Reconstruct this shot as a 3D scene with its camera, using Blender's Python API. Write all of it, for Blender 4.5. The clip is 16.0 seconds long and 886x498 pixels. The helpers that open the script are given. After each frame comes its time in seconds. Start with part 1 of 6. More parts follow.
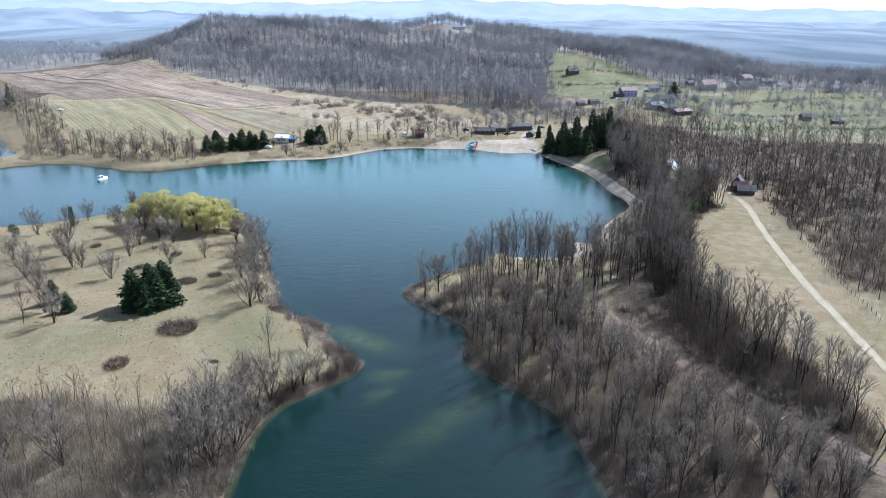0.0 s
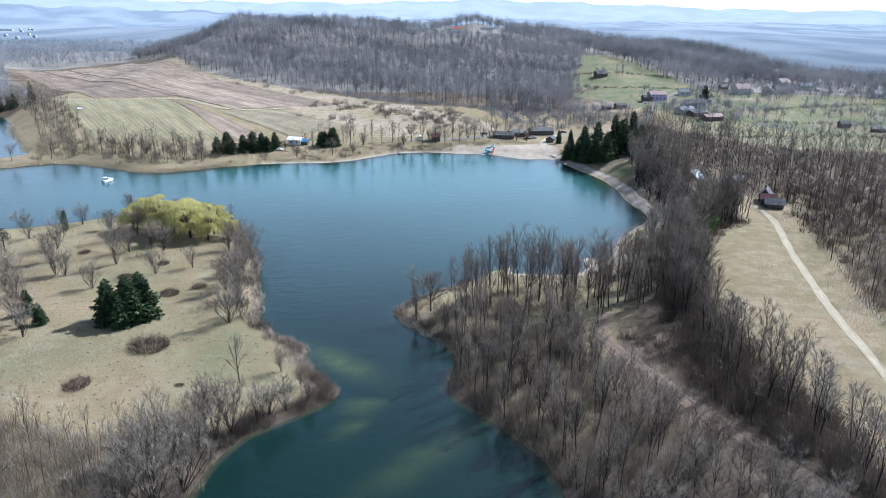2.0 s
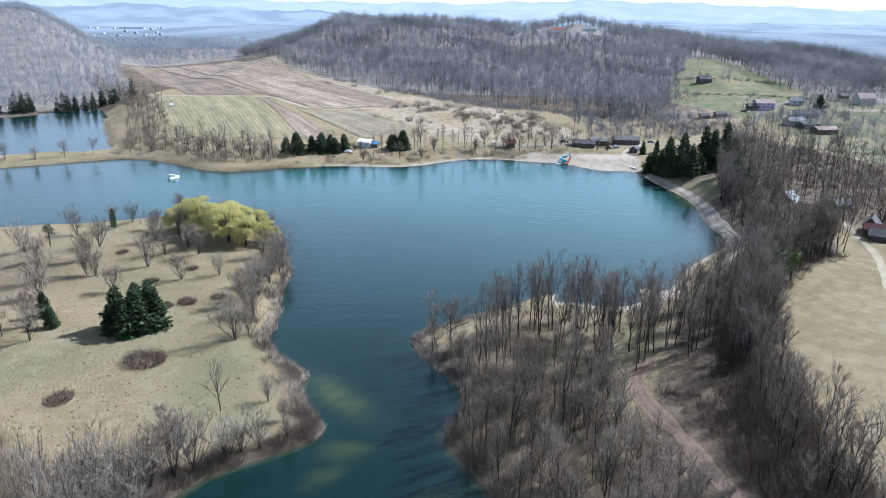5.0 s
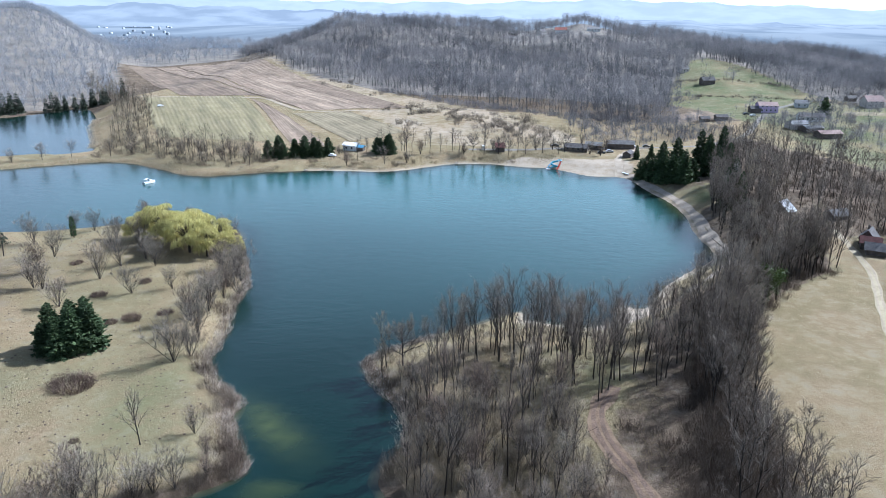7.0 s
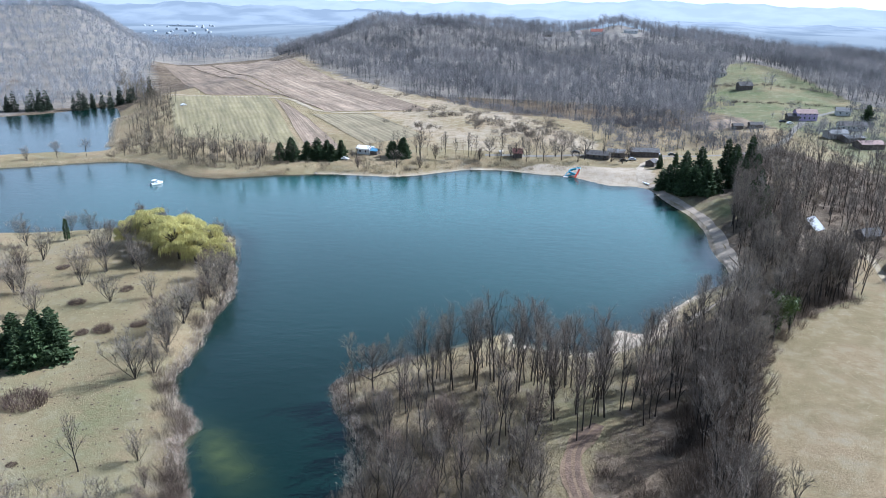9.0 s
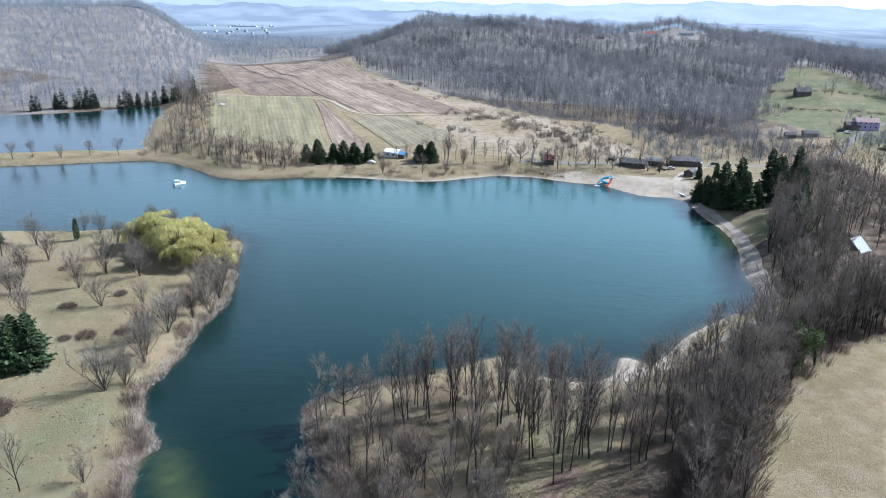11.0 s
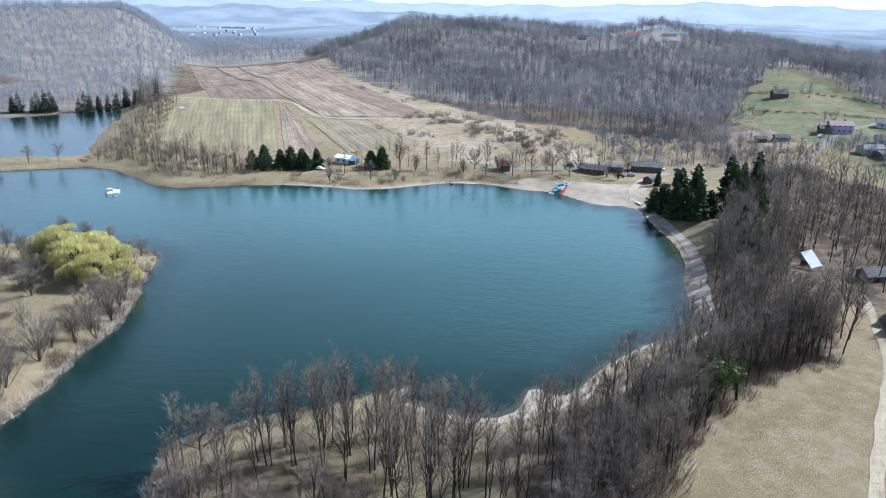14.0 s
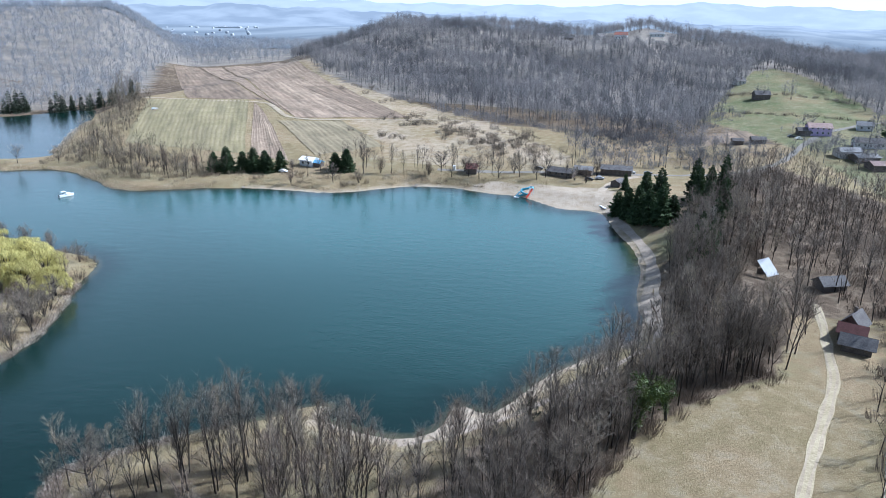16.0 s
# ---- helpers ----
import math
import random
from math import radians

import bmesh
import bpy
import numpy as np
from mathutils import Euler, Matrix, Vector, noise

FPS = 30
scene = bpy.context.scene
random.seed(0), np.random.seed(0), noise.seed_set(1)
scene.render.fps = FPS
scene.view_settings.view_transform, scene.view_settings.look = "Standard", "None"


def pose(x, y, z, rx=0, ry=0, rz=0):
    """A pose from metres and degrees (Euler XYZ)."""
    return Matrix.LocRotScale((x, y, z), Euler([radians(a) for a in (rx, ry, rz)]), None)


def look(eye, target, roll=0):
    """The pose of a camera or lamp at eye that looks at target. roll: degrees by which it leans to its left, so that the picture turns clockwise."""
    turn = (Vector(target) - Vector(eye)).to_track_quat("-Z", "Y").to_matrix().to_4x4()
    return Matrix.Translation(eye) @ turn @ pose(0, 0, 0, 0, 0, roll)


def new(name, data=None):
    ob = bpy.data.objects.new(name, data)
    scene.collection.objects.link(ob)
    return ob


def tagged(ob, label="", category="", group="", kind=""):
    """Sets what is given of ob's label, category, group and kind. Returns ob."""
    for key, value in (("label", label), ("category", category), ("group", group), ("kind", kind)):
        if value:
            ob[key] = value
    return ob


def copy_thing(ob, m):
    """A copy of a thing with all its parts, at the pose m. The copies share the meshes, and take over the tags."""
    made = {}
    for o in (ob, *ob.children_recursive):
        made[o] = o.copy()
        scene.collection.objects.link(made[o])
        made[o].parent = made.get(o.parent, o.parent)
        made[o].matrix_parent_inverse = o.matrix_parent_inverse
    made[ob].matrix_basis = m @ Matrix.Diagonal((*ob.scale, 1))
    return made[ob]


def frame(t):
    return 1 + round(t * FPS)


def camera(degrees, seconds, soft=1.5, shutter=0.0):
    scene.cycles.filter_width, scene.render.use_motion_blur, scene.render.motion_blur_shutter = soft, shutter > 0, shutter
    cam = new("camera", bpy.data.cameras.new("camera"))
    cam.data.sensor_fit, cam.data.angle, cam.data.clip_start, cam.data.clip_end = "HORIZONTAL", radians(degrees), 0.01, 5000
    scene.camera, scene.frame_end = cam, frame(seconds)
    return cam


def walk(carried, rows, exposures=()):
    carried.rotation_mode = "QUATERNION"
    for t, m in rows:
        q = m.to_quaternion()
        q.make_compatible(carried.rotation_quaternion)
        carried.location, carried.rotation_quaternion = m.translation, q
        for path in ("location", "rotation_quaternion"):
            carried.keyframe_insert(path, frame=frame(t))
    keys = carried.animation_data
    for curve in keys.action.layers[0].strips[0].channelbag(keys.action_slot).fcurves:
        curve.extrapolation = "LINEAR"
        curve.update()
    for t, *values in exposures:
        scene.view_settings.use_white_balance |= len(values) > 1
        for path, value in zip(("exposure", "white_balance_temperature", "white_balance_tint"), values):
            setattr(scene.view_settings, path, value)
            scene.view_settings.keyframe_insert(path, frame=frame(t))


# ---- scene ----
# The camera and its flight over the lake
cam = camera(64.6, 16.0, soft=0.75)
PATH = [
    (0, (0.217, -0.791, 83.399), (0.228, 1.097, 82.74), 0.0),
    (0.5, (2.622, 2.876, 83.318), (2.587, 4.765, 82.66), 0.1),
    (1, (5.533, 6.478, 83.234), (5.458, 8.365, 82.576), 0.1),
    (1.5, (8.298, 10.367, 83.071), (8.218, 12.254, 82.413), 0.2),
    (2, (10.962, 14.029, 83.07), (10.882, 15.915, 82.412), 0.2),
    (2.5, (13.71, 17.6, 83.136), (13.625, 19.487, 82.478), 0.3),
    (3, (16.646, 21.274, 83.114), (16.535, 23.159, 82.455), 0.3),
    (3.5, (19.782, 25.017, 82.897), (19.596, 26.897, 82.238), 0.3),
    (4, (23.082, 28.72, 82.697), (22.812, 30.589, 82.039), 0.3),
    (6.5, (37.644, 47.881, 82.349), (37.245, 49.727, 81.69), 0.3),
    (7, (40.357, 51.765, 82.494), (39.957, 53.61, 81.835), 0.3),
    (7.5, (43.194, 55.562, 82.681), (42.795, 57.407, 82.021), 0.4),
    (8, (45.961, 59.402, 82.835), (45.563, 61.247, 82.175), 0.5),
    (8.5, (48.555, 63.175, 82.833), (48.15, 65.019, 82.174), 0.5),
    (9, (51.105, 66.814, 82.926), (50.599, 68.633, 82.266), 0.6),
    (9.2, (52.069, 68.442, 82.836), (51.474, 70.233, 82.175), 0.6),
    (11.5, (65.42, 86.814, 82.626), (64.765, 88.585, 81.968), 0.7),
    (12, (68.222, 91.11, 82.55), (67.566, 92.882, 81.893), 0.7),
    (12.5, (70.79, 95.166, 82.451), (70.134, 96.938, 81.795), 0.6),
    (13, (73.633, 99.095, 82.293), (72.978, 100.867, 81.637), 0.6),
    (13.5, (76.532, 102.781, 82.252), (75.877, 104.554, 81.596), 0.6),
    (14, (79.493, 106.078, 82.126), (78.841, 107.851, 81.471), 0.6),
    (14.5, (82.706, 109.547, 82.019), (82.053, 111.321, 81.364), 0.7),
    (15, (85.863, 112.923, 81.984), (85.212, 114.697, 81.329), 0.7),
    (15.5, (89.146, 116.073, 82.05), (88.496, 117.847, 81.394), 0.7),
    (16, (92.659, 119.399, 81.924), (92.008, 121.173, 81.269), 0.7),
]
walk(cam, [(t, look(eye, target, roll)) for t, eye, target, roll in PATH],
     [(0, 0.94, 5100, 11), (9, 0.92, 5100, 11), (16, 0.86, 5100, 11)])

# ---------------------------------------------------------------- light
SUN_AZ, SUN_EL = 50.0, 39.0      # degrees clockwise from +y, degrees above the horizon
sun_dir = Vector((math.sin(radians(SUN_AZ)) * math.cos(radians(SUN_EL)),
                  math.cos(radians(SUN_AZ)) * math.cos(radians(SUN_EL)), math.sin(radians(SUN_EL))))
sun = new("sun", bpy.data.lights.new("sun", "SUN"))
sun.data.energy, sun.data.angle, sun.data.color = 5.0, radians(0.6), (1.0, 0.945, 0.86)
sun.matrix_world = look(sun_dir * 900, (0, 0, 0))

world = bpy.data.worlds.new("spring_sky")
scene.world = world
world.use_nodes = True
wn = world.node_tree.nodes
sky = wn.new("ShaderNodeTexSky")
sky.sky_type, sky.sun_disc = "NISHITA", False
sky.sun_elevation, sky.sun_rotation = radians(SUN_EL), radians(SUN_AZ)
sky.air_density, sky.dust_density, sky.ozone_density, sky.altitude = 1.0, 0.6, 1.5, 200.0
# spring haze: the sky pales to milky white towards the horizon
wco, wsep, whz, wmx = wn.new("ShaderNodeTexCoord"), wn.new("ShaderNodeSeparateXYZ"), wn.new("ShaderNodeMapRange"), wn.new("ShaderNodeMix")
wmx.data_type = "RGBA"
whz.interpolation_type = "SMOOTHERSTEP"
whz.inputs["From Min"].default_value, whz.inputs["From Max"].default_value = -0.14, 0.82
whz.inputs["To Min"].default_value, whz.inputs["To Max"].default_value = 0.92, 0.0
wmx.inputs["B"].default_value = (15.6, 18.2, 20.0, 1)
for a, b in ((wco.outputs["Generated"], wsep.inputs[0]), (wsep.outputs["Z"], whz.inputs["Value"]), (whz.outputs[0], wmx.inputs["Factor"]),
             (sky.outputs["Color"], wmx.inputs["A"])):
    world.node_tree.links.new(a, b)
# the bright veil that haze spreads round the sun
wdot, wpow, wadd, wpos = wn.new("ShaderNodeVectorMath"), wn.new("ShaderNodeMath"), wn.new("ShaderNodeMix"), wn.new("ShaderNodeMath")
wdot.operation, wpow.operation, wpos.operation = "DOT_PRODUCT", "POWER", "MAXIMUM"
wdot.inputs[1].default_value, wpow.inputs[1].default_value, wpos.inputs[1].default_value = sun_dir, 5.0, 0.0
wadd.data_type, wadd.blend_type = "RGBA", "ADD"
wadd.inputs["B"].default_value = (13.0, 13.0, 12.4, 1)
for a, b in ((wco.outputs["Generated"], wdot.inputs[0]), (wdot.outputs["Value"], wpos.inputs[0]), (wpos.outputs[0], wpow.inputs[0]), (wpow.outputs[0], wadd.inputs["Factor"]),
             (wmx.outputs["Result"], wadd.inputs["A"]), (wadd.outputs["Result"], wn["Background"].inputs["Color"])):
    world.node_tree.links.new(a, b)
wn["Background"].inputs["Strength"].default_value = 0.042


# ---------------------------------------------------------------- materials
def surface(name, cols, scale=1.0, rough=0.85, bump=0.0, fine=6.0, metal=0.0, vary=0.0, spec=0.3, through_light=0.0, bump_d=0.2):
    """A two-scale noise material between the colours of cols, in metres of the object."""
    m = bpy.data.materials.new(name)
    m.use_nodes = True
    n, l = m.node_tree.nodes, m.node_tree.links
    b = n["Principled BSDF"]
    co = n.new("ShaderNodeTexCoord")
    big = n.new("ShaderNodeTexNoise")
    big.inputs["Scale"].default_value, big.inputs["Detail"].default_value = scale, 5
    small = n.new("ShaderNodeTexNoise")
    small.inputs["Scale"].default_value, small.inputs["Detail"].default_value = scale * fine, 4
    for k in (big, small):
        l.new(co.outputs["Object"], k.inputs["Vector"])
    mix = n.new("ShaderNodeMath")
    mix.operation = "ADD"
    half = n.new("ShaderNodeMath")
    half.operation = "MULTIPLY"
    half.inputs[1].default_value = 0.5
    l.new(big.outputs["Fac"], mix.inputs[0])
    l.new(small.outputs["Fac"], mix.inputs[1])
    l.new(mix.outputs[0], half.inputs[0])
    ramp = n.new("ShaderNodeValToRGB")
    e = ramp.color_ramp.elements
    e[0].position, e[1].position = 0.36, 0.64
    for i, c in enumerate(cols):
        el = e[0] if i == 0 else e[-1] if i == len(cols) - 1 else e.new(0.36 + 0.28 * i / (len(cols) - 1))
        el.color = (*c, 1)
    l.new(half.outputs[0], ramp.inputs[0])
    out = ramp.outputs[0]
    if vary:
        info, hsv = n.new("ShaderNodeObjectInfo"), n.new("ShaderNodeHueSaturation")
        mr = n.new("ShaderNodeMapRange")
        mr.inputs["To Min"].default_value, mr.inputs["To Max"].default_value = 1 - vary, 1 + vary
        l.new(info.outputs["Random"], mr.inputs["Value"])
        l.new(mr.outputs[0], hsv.inputs["Value"])
        l.new(out, hsv.inputs["Color"])
        out = hsv.outputs[0]
    l.new(out, b.inputs["Base Color"])
    b.inputs["Roughness"].default_value, b.inputs["Metallic"].default_value = rough, metal
    b.inputs["Specular IOR Level"].default_value = spec
    if bump:
        bp = n.new("ShaderNodeBump")
        bp.inputs["Strength"].default_value, bp.inputs["Distance"].default_value = bump, bump_d
        l.new(small.outputs["Fac"], bp.inputs["Height"])
        l.new(bp.outputs[0], b.inputs["Normal"])
    if through_light:
        tr, ms = n.new("ShaderNodeBsdfTranslucent"), n.new("ShaderNodeMixShader")
        l.new(out, tr.inputs["Color"])
        ms.inputs[0].default_value = through_light
        l.new(b.outputs[0], ms.inputs[1])
        l.new(tr.outputs[0], ms.inputs[2])
        l.new(ms.outputs[0], n["Material Output"].inputs["Surface"])
    return m


def island_vary(m, amount):
    """Brightness that changes from loose piece to loose piece."""
    n, l = m.node_tree.nodes, m.node_tree.links
    b = n["Principled BSDF"]
    src = b.inputs["Base Color"].links[0].from_socket
    g, mr, hsv = n.new("ShaderNodeNewGeometry"), n.new("ShaderNodeMapRange"), n.new("ShaderNodeHueSaturation")
    mr.inputs["To Min"].default_value, mr.inputs["To Max"].default_value = 1 - amount, 1 + amount
    l.new(g.outputs["Random Per Island"], mr.inputs["Value"])
    l.new(mr.outputs[0], hsv.inputs["Value"])
    l.new(src, hsv.inputs["Color"])
    l.new(hsv.outputs[0], b.inputs["Base Color"])
    for k in n:
        if k.type == "BSDF_TRANSLUCENT":
            l.new(hsv.outputs[0], k.inputs["Color"])
    return m


def ground_material():
    m = bpy.data.materials.new("meadow_ground")
    m.use_nodes = True
    n, l = m.node_tree.nodes, m.node_tree.links
    b = n["Principled BSDF"]
    co, at, sep = n.new("ShaderNodeTexCoord"), n.new("ShaderNodeAttribute"), n.new("ShaderNodeSeparateColor")
    at.attribute_name = "cover"
    l.new(at.outputs["Color"], sep.inputs[0])

    def noise_tex(scale, detail=5, rough=0.6):
        k = n.new("ShaderNodeTexNoise")
        k.inputs["Scale"].default_value, k.inputs["Detail"].default_value, k.inputs["Roughness"].default_value = scale, detail, rough
        l.new(co.outputs["Object"], k.inputs["Vector"])
        return k.outputs["Fac"]

    def ramp(src, a, c, p0=0.41, p1=0.59):
        k = n.new("ShaderNodeValToRGB")
        k.color_ramp.elements[0].position, k.color_ramp.elements[1].position = p0, p1
        k.color_ramp.elements[0].color, k.color_ramp.elements[1].color = (*a, 1), (*c, 1)
        l.new(src, k.inputs[0])
        return k.outputs[0]

    def mix(fac, a, c):
        k = n.new("ShaderNodeMix")
        k.data_type = "RGBA"
        l.new(fac, k.inputs["Factor"])
        l.new(a, k.inputs["A"])
        l.new(c, k.inputs["B"])
        return k.outputs["Result"]

    def patchy(weight, src, soft=0.5):
        """A cover weight broken up by noise at its edges."""
        a, s = n.new("ShaderNodeMath"), n.new("ShaderNodeMath")
        s.operation, s.inputs[1].default_value = "SUBTRACT", 0.5
        l.new(src, s.inputs[0])
        a.operation, a.inputs[1].default_value = "MULTIPLY_ADD", 1.6
        l.new(s.outputs[0], a.inputs[0])
        l.new(weight, a.inputs[2])
        mr = n.new("ShaderNodeMapRange")
        mr.inputs["From Min"].default_value, mr.inputs["From Max"].default_value = 0.5 - soft / 2, 0.5 + soft / 2
        l.new(a.outputs[0], mr.inputs["Value"])
        return mr.outputs[0]

    wide, mid, fine = noise_tex(0.03, 6), noise_tex(0.22, 7, 0.62), noise_tex(3.2, 8, 0.72)
    crisp = n.new("ShaderNodeMapRange")
    crisp.inputs["From Min"].default_value, crisp.inputs["From Max"].default_value = 0.36, 0.62
    l.new(fine, crisp.inputs["Value"])
    fine = crisp.outputs[0]
    dry = mix(fine, ramp(mid, (0.185, 0.136, 0.073), (0.28, 0.215, 0.125)), ramp(wide, (0.345, 0.264, 0.162), (0.25, 0.208, 0.113)))
    green = mix(fine, ramp(mid, (0.095, 0.108, 0.05), (0.165, 0.168, 0.085)), ramp(wide, (0.125, 0.147, 0.064), (0.22, 0.205, 0.118)))
    sand = mix(fine, ramp(mid, (0.32, 0.26, 0.185), (0.43, 0.36, 0.275)), ramp(wide, (0.45, 0.38, 0.295), (0.38, 0.315, 0.235)))
    litter = mix(fine, ramp(mid, (0.055, 0.040, 0.029), (0.145, 0.108, 0.074)), ramp(wide, (0.09, 0.068, 0.048), (0.19, 0.145, 0.098)))
    col = mix(patchy(sep.outputs[0], mid, 0.9), dry, green)
    col = mix(patchy(sep.outputs[2], mid, 0.7), col, litter)
    col = mix(patchy(sep.outputs[1], mid, 0.9), col, sand)
    # floor under the far woods: litter paled and greyed, haze put into its colour
    floor = mix(fine, ramp(mid, (0.13, 0.118, 0.108), (0.24, 0.215, 0.185)), ramp(wide, (0.15, 0.14, 0.13), (0.30, 0.265, 0.22)))
    col = mix(at.outputs["Alpha"], col, floor)
    l.new(col, b.inputs["Base Color"])
    b.inputs["Roughness"].default_value, b.inputs["Specular IOR Level"].default_value = 0.95, 0.1
    bp = n.new("ShaderNodeBump")
    bp.inputs["Strength"].default_value, bp.inputs["Distance"].default_value = 0.7, 0.2
    l.new(fine, bp.inputs["Height"])
    l.new(bp.outputs[0], b.inputs["Normal"])
    return m


def water_material():
    m = bpy.data.materials.new("lake_water")
    m.use_nodes = True
    n, l = m.node_tree.nodes, m.node_tree.links
    b = n["Principled BSDF"]
    co, at, sep = n.new("ShaderNodeTexCoord"), n.new("ShaderNodeAttribute"), n.new("ShaderNodeSeparateColor")
    at.attribute_name = "bed_sheen"
    l.new(at.outputs["Color"], sep.inputs[0])
    shal = n.new("ShaderNodeValToRGB")
    e = shal.color_ramp.elements
    e[0].position, e[0].color = 0.0, (0.003, 0.0145, 0.011, 1)
    e[1].position, e[1].color = 1.0, (0.075, 0.068, 0.038, 1)
    k = e.new(0.55)
    k.color = (0.006, 0.020, 0.017, 1)
    l.new(sep.outputs[0], shal.inputs[0])
    mx = n.new("ShaderNodeMix")
    mx.data_type = "RGBA"
    mx.inputs["B"].default_value = (0.095, 0.115, 0.035, 1)
    l.new(sep.outputs[1], mx.inputs["Factor"])
    l.new(shal.outputs[0], mx.inputs["A"])
    # sky reflection on the open far lake, put into the base colour as paler blue-green
    sky_sheen = n.new("ShaderNodeMix")
    sky_sheen.data_type = "RGBA"
    sky_sheen.inputs["B"].default_value = (0.037, 0.103, 0.099, 1)
    l.new(sep.outputs[2], sky_sheen.inputs["Factor"])
    l.new(mx.outputs["Result"], sky_sheen.inputs["A"])
    l.new(sky_sheen.outputs["Result"], b.inputs["Base Color"])
    b.inputs["IOR"].default_value, b.inputs["Roughness"].default_value = 1.42, 0.17
    mp = n.new("ShaderNodeMapping")
    mp.inputs["Scale"].default_value = (0.55, 1.0, 1.0)
    mp.inputs["Rotation"].default_value = (0, 0, radians(-14))
    l.new(co.outputs["Object"], mp.inputs["Vector"])
    tall, tiny, gust = n.new("ShaderNodeTexNoise"), n.new("ShaderNodeTexNoise"), n.new("ShaderNodeTexNoise")
    for k, s, d in ((tall, 0.33, 3), (tiny, 1.5, 3), (gust, 0.013, 3)):
        k.inputs["Scale"].default_value, k.inputs["Detail"].default_value = s, d
        l.new(mp.outputs[0], k.inputs["Vector"])
    ad = n.new("ShaderNodeMath")
    ad.operation, ad.inputs[1].default_value = "MULTIPLY_ADD", 0.55
    l.new(tiny.outputs["Fac"], ad.inputs[0])
    l.new(tall.outputs["Fac"], ad.inputs[2])
    mr = n.new("ShaderNodeMapRange")
    mr.inputs["From Min"].default_value, mr.inputs["From Max"].default_value = 0.35, 0.65
    mr.inputs["To Min"].default_value, mr.inputs["To Max"].default_value = 0.09, 0.27
    l.new(gust.outputs["Fac"], mr.inputs["Value"])
    bp = n.new("ShaderNodeBump")
    bp.inputs["Distance"].default_value = 0.35
    l.new(mr.outputs[0], bp.inputs["Strength"])
    l.new(ad.outputs[0], bp.inputs["Height"])
    l.new(bp.outputs[0], b.inputs["Normal"])
    return m


def row_material(name, a, c, soil, streak=0.35):
    """Rows of a tilled field: crop or furrows between two soils, running along the field's own y."""
    m = surface(name, (a, c), 0.05, 0.95, 0.5, 9)
    n, l = m.node_tree.nodes, m.node_tree.links
    b = n["Principled BSDF"]
    src = b.inputs["Base Color"].links[0].from_socket
    at = n.new("ShaderNodeAttribute")
    at.attribute_name = "row"
    k = n.new("ShaderNodeTexNoise")
    k.inputs["Scale"].default_value, k.inputs["Detail"].default_value = 0.09, 4
    co = n.new("ShaderNodeTexCoord")
    l.new(co.outputs["Object"], k.inputs["Vector"])
    mul = n.new("ShaderNodeMath")
    mul.operation = "MULTIPLY"
    mr = n.new("ShaderNodeMapRange")
    mr.inputs["From Min"].default_value, mr.inputs["From Max"].default_value = 0.38, 0.6
    mr.inputs["To Min"].default_value, mr.inputs["To Max"].default_value = 0.1, 0.55
    l.new(k.outputs["Fac"], mr.inputs["Value"])
    l.new(at.outputs["Fac"], mul.inputs[0])
    l.new(mr.outputs[0], mul.inputs[1])
    mx = n.new("ShaderNodeMix")
    mx.data_type = "RGBA"
    mx.inputs["B"].default_value = (*soil, 1)
    l.new(mul.outputs[0], mx.inputs["Factor"])
    l.new(src, mx.inputs["A"])
    lay, st, band, tone = n.new("ShaderNodeAttribute"), n.new("ShaderNodeTexNoise"), n.new("ShaderNodeMapRange"), n.new("ShaderNodeHueSaturation")
    lay.attribute_name = "lay"
    st.inputs["Scale"].default_value, st.inputs["Detail"].default_value, st.inputs["Roughness"].default_value = 1.0, 7, 0.7
    l.new(lay.outputs["Vector"], st.inputs["Vector"])
    band.inputs["From Min"].default_value, band.inputs["From Max"].default_value = 0.34, 0.66
    band.inputs["To Min"].default_value, band.inputs["To Max"].default_value = 1 - streak, 1 + streak
    l.new(st.outputs["Fac"], band.inputs["Value"])
    l.new(band.outputs[0], tone.inputs["Value"])
    l.new(mx.outputs["Result"], tone.inputs["Color"])
    l.new(tone.outputs[0], b.inputs["Base Color"])
    return m


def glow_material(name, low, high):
    """A far hazy ridge: plain backdrop that glows, the haze put into its emission colours."""
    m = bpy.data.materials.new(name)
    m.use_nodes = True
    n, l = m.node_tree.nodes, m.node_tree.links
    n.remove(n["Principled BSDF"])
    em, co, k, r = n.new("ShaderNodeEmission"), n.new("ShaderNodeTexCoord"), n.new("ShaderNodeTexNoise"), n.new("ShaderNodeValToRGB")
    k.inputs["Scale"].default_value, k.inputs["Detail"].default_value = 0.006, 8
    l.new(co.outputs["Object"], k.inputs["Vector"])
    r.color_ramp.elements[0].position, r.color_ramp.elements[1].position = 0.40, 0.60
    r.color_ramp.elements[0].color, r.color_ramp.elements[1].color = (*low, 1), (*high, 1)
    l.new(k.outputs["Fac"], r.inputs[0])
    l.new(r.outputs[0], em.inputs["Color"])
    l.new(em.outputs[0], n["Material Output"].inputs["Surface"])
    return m


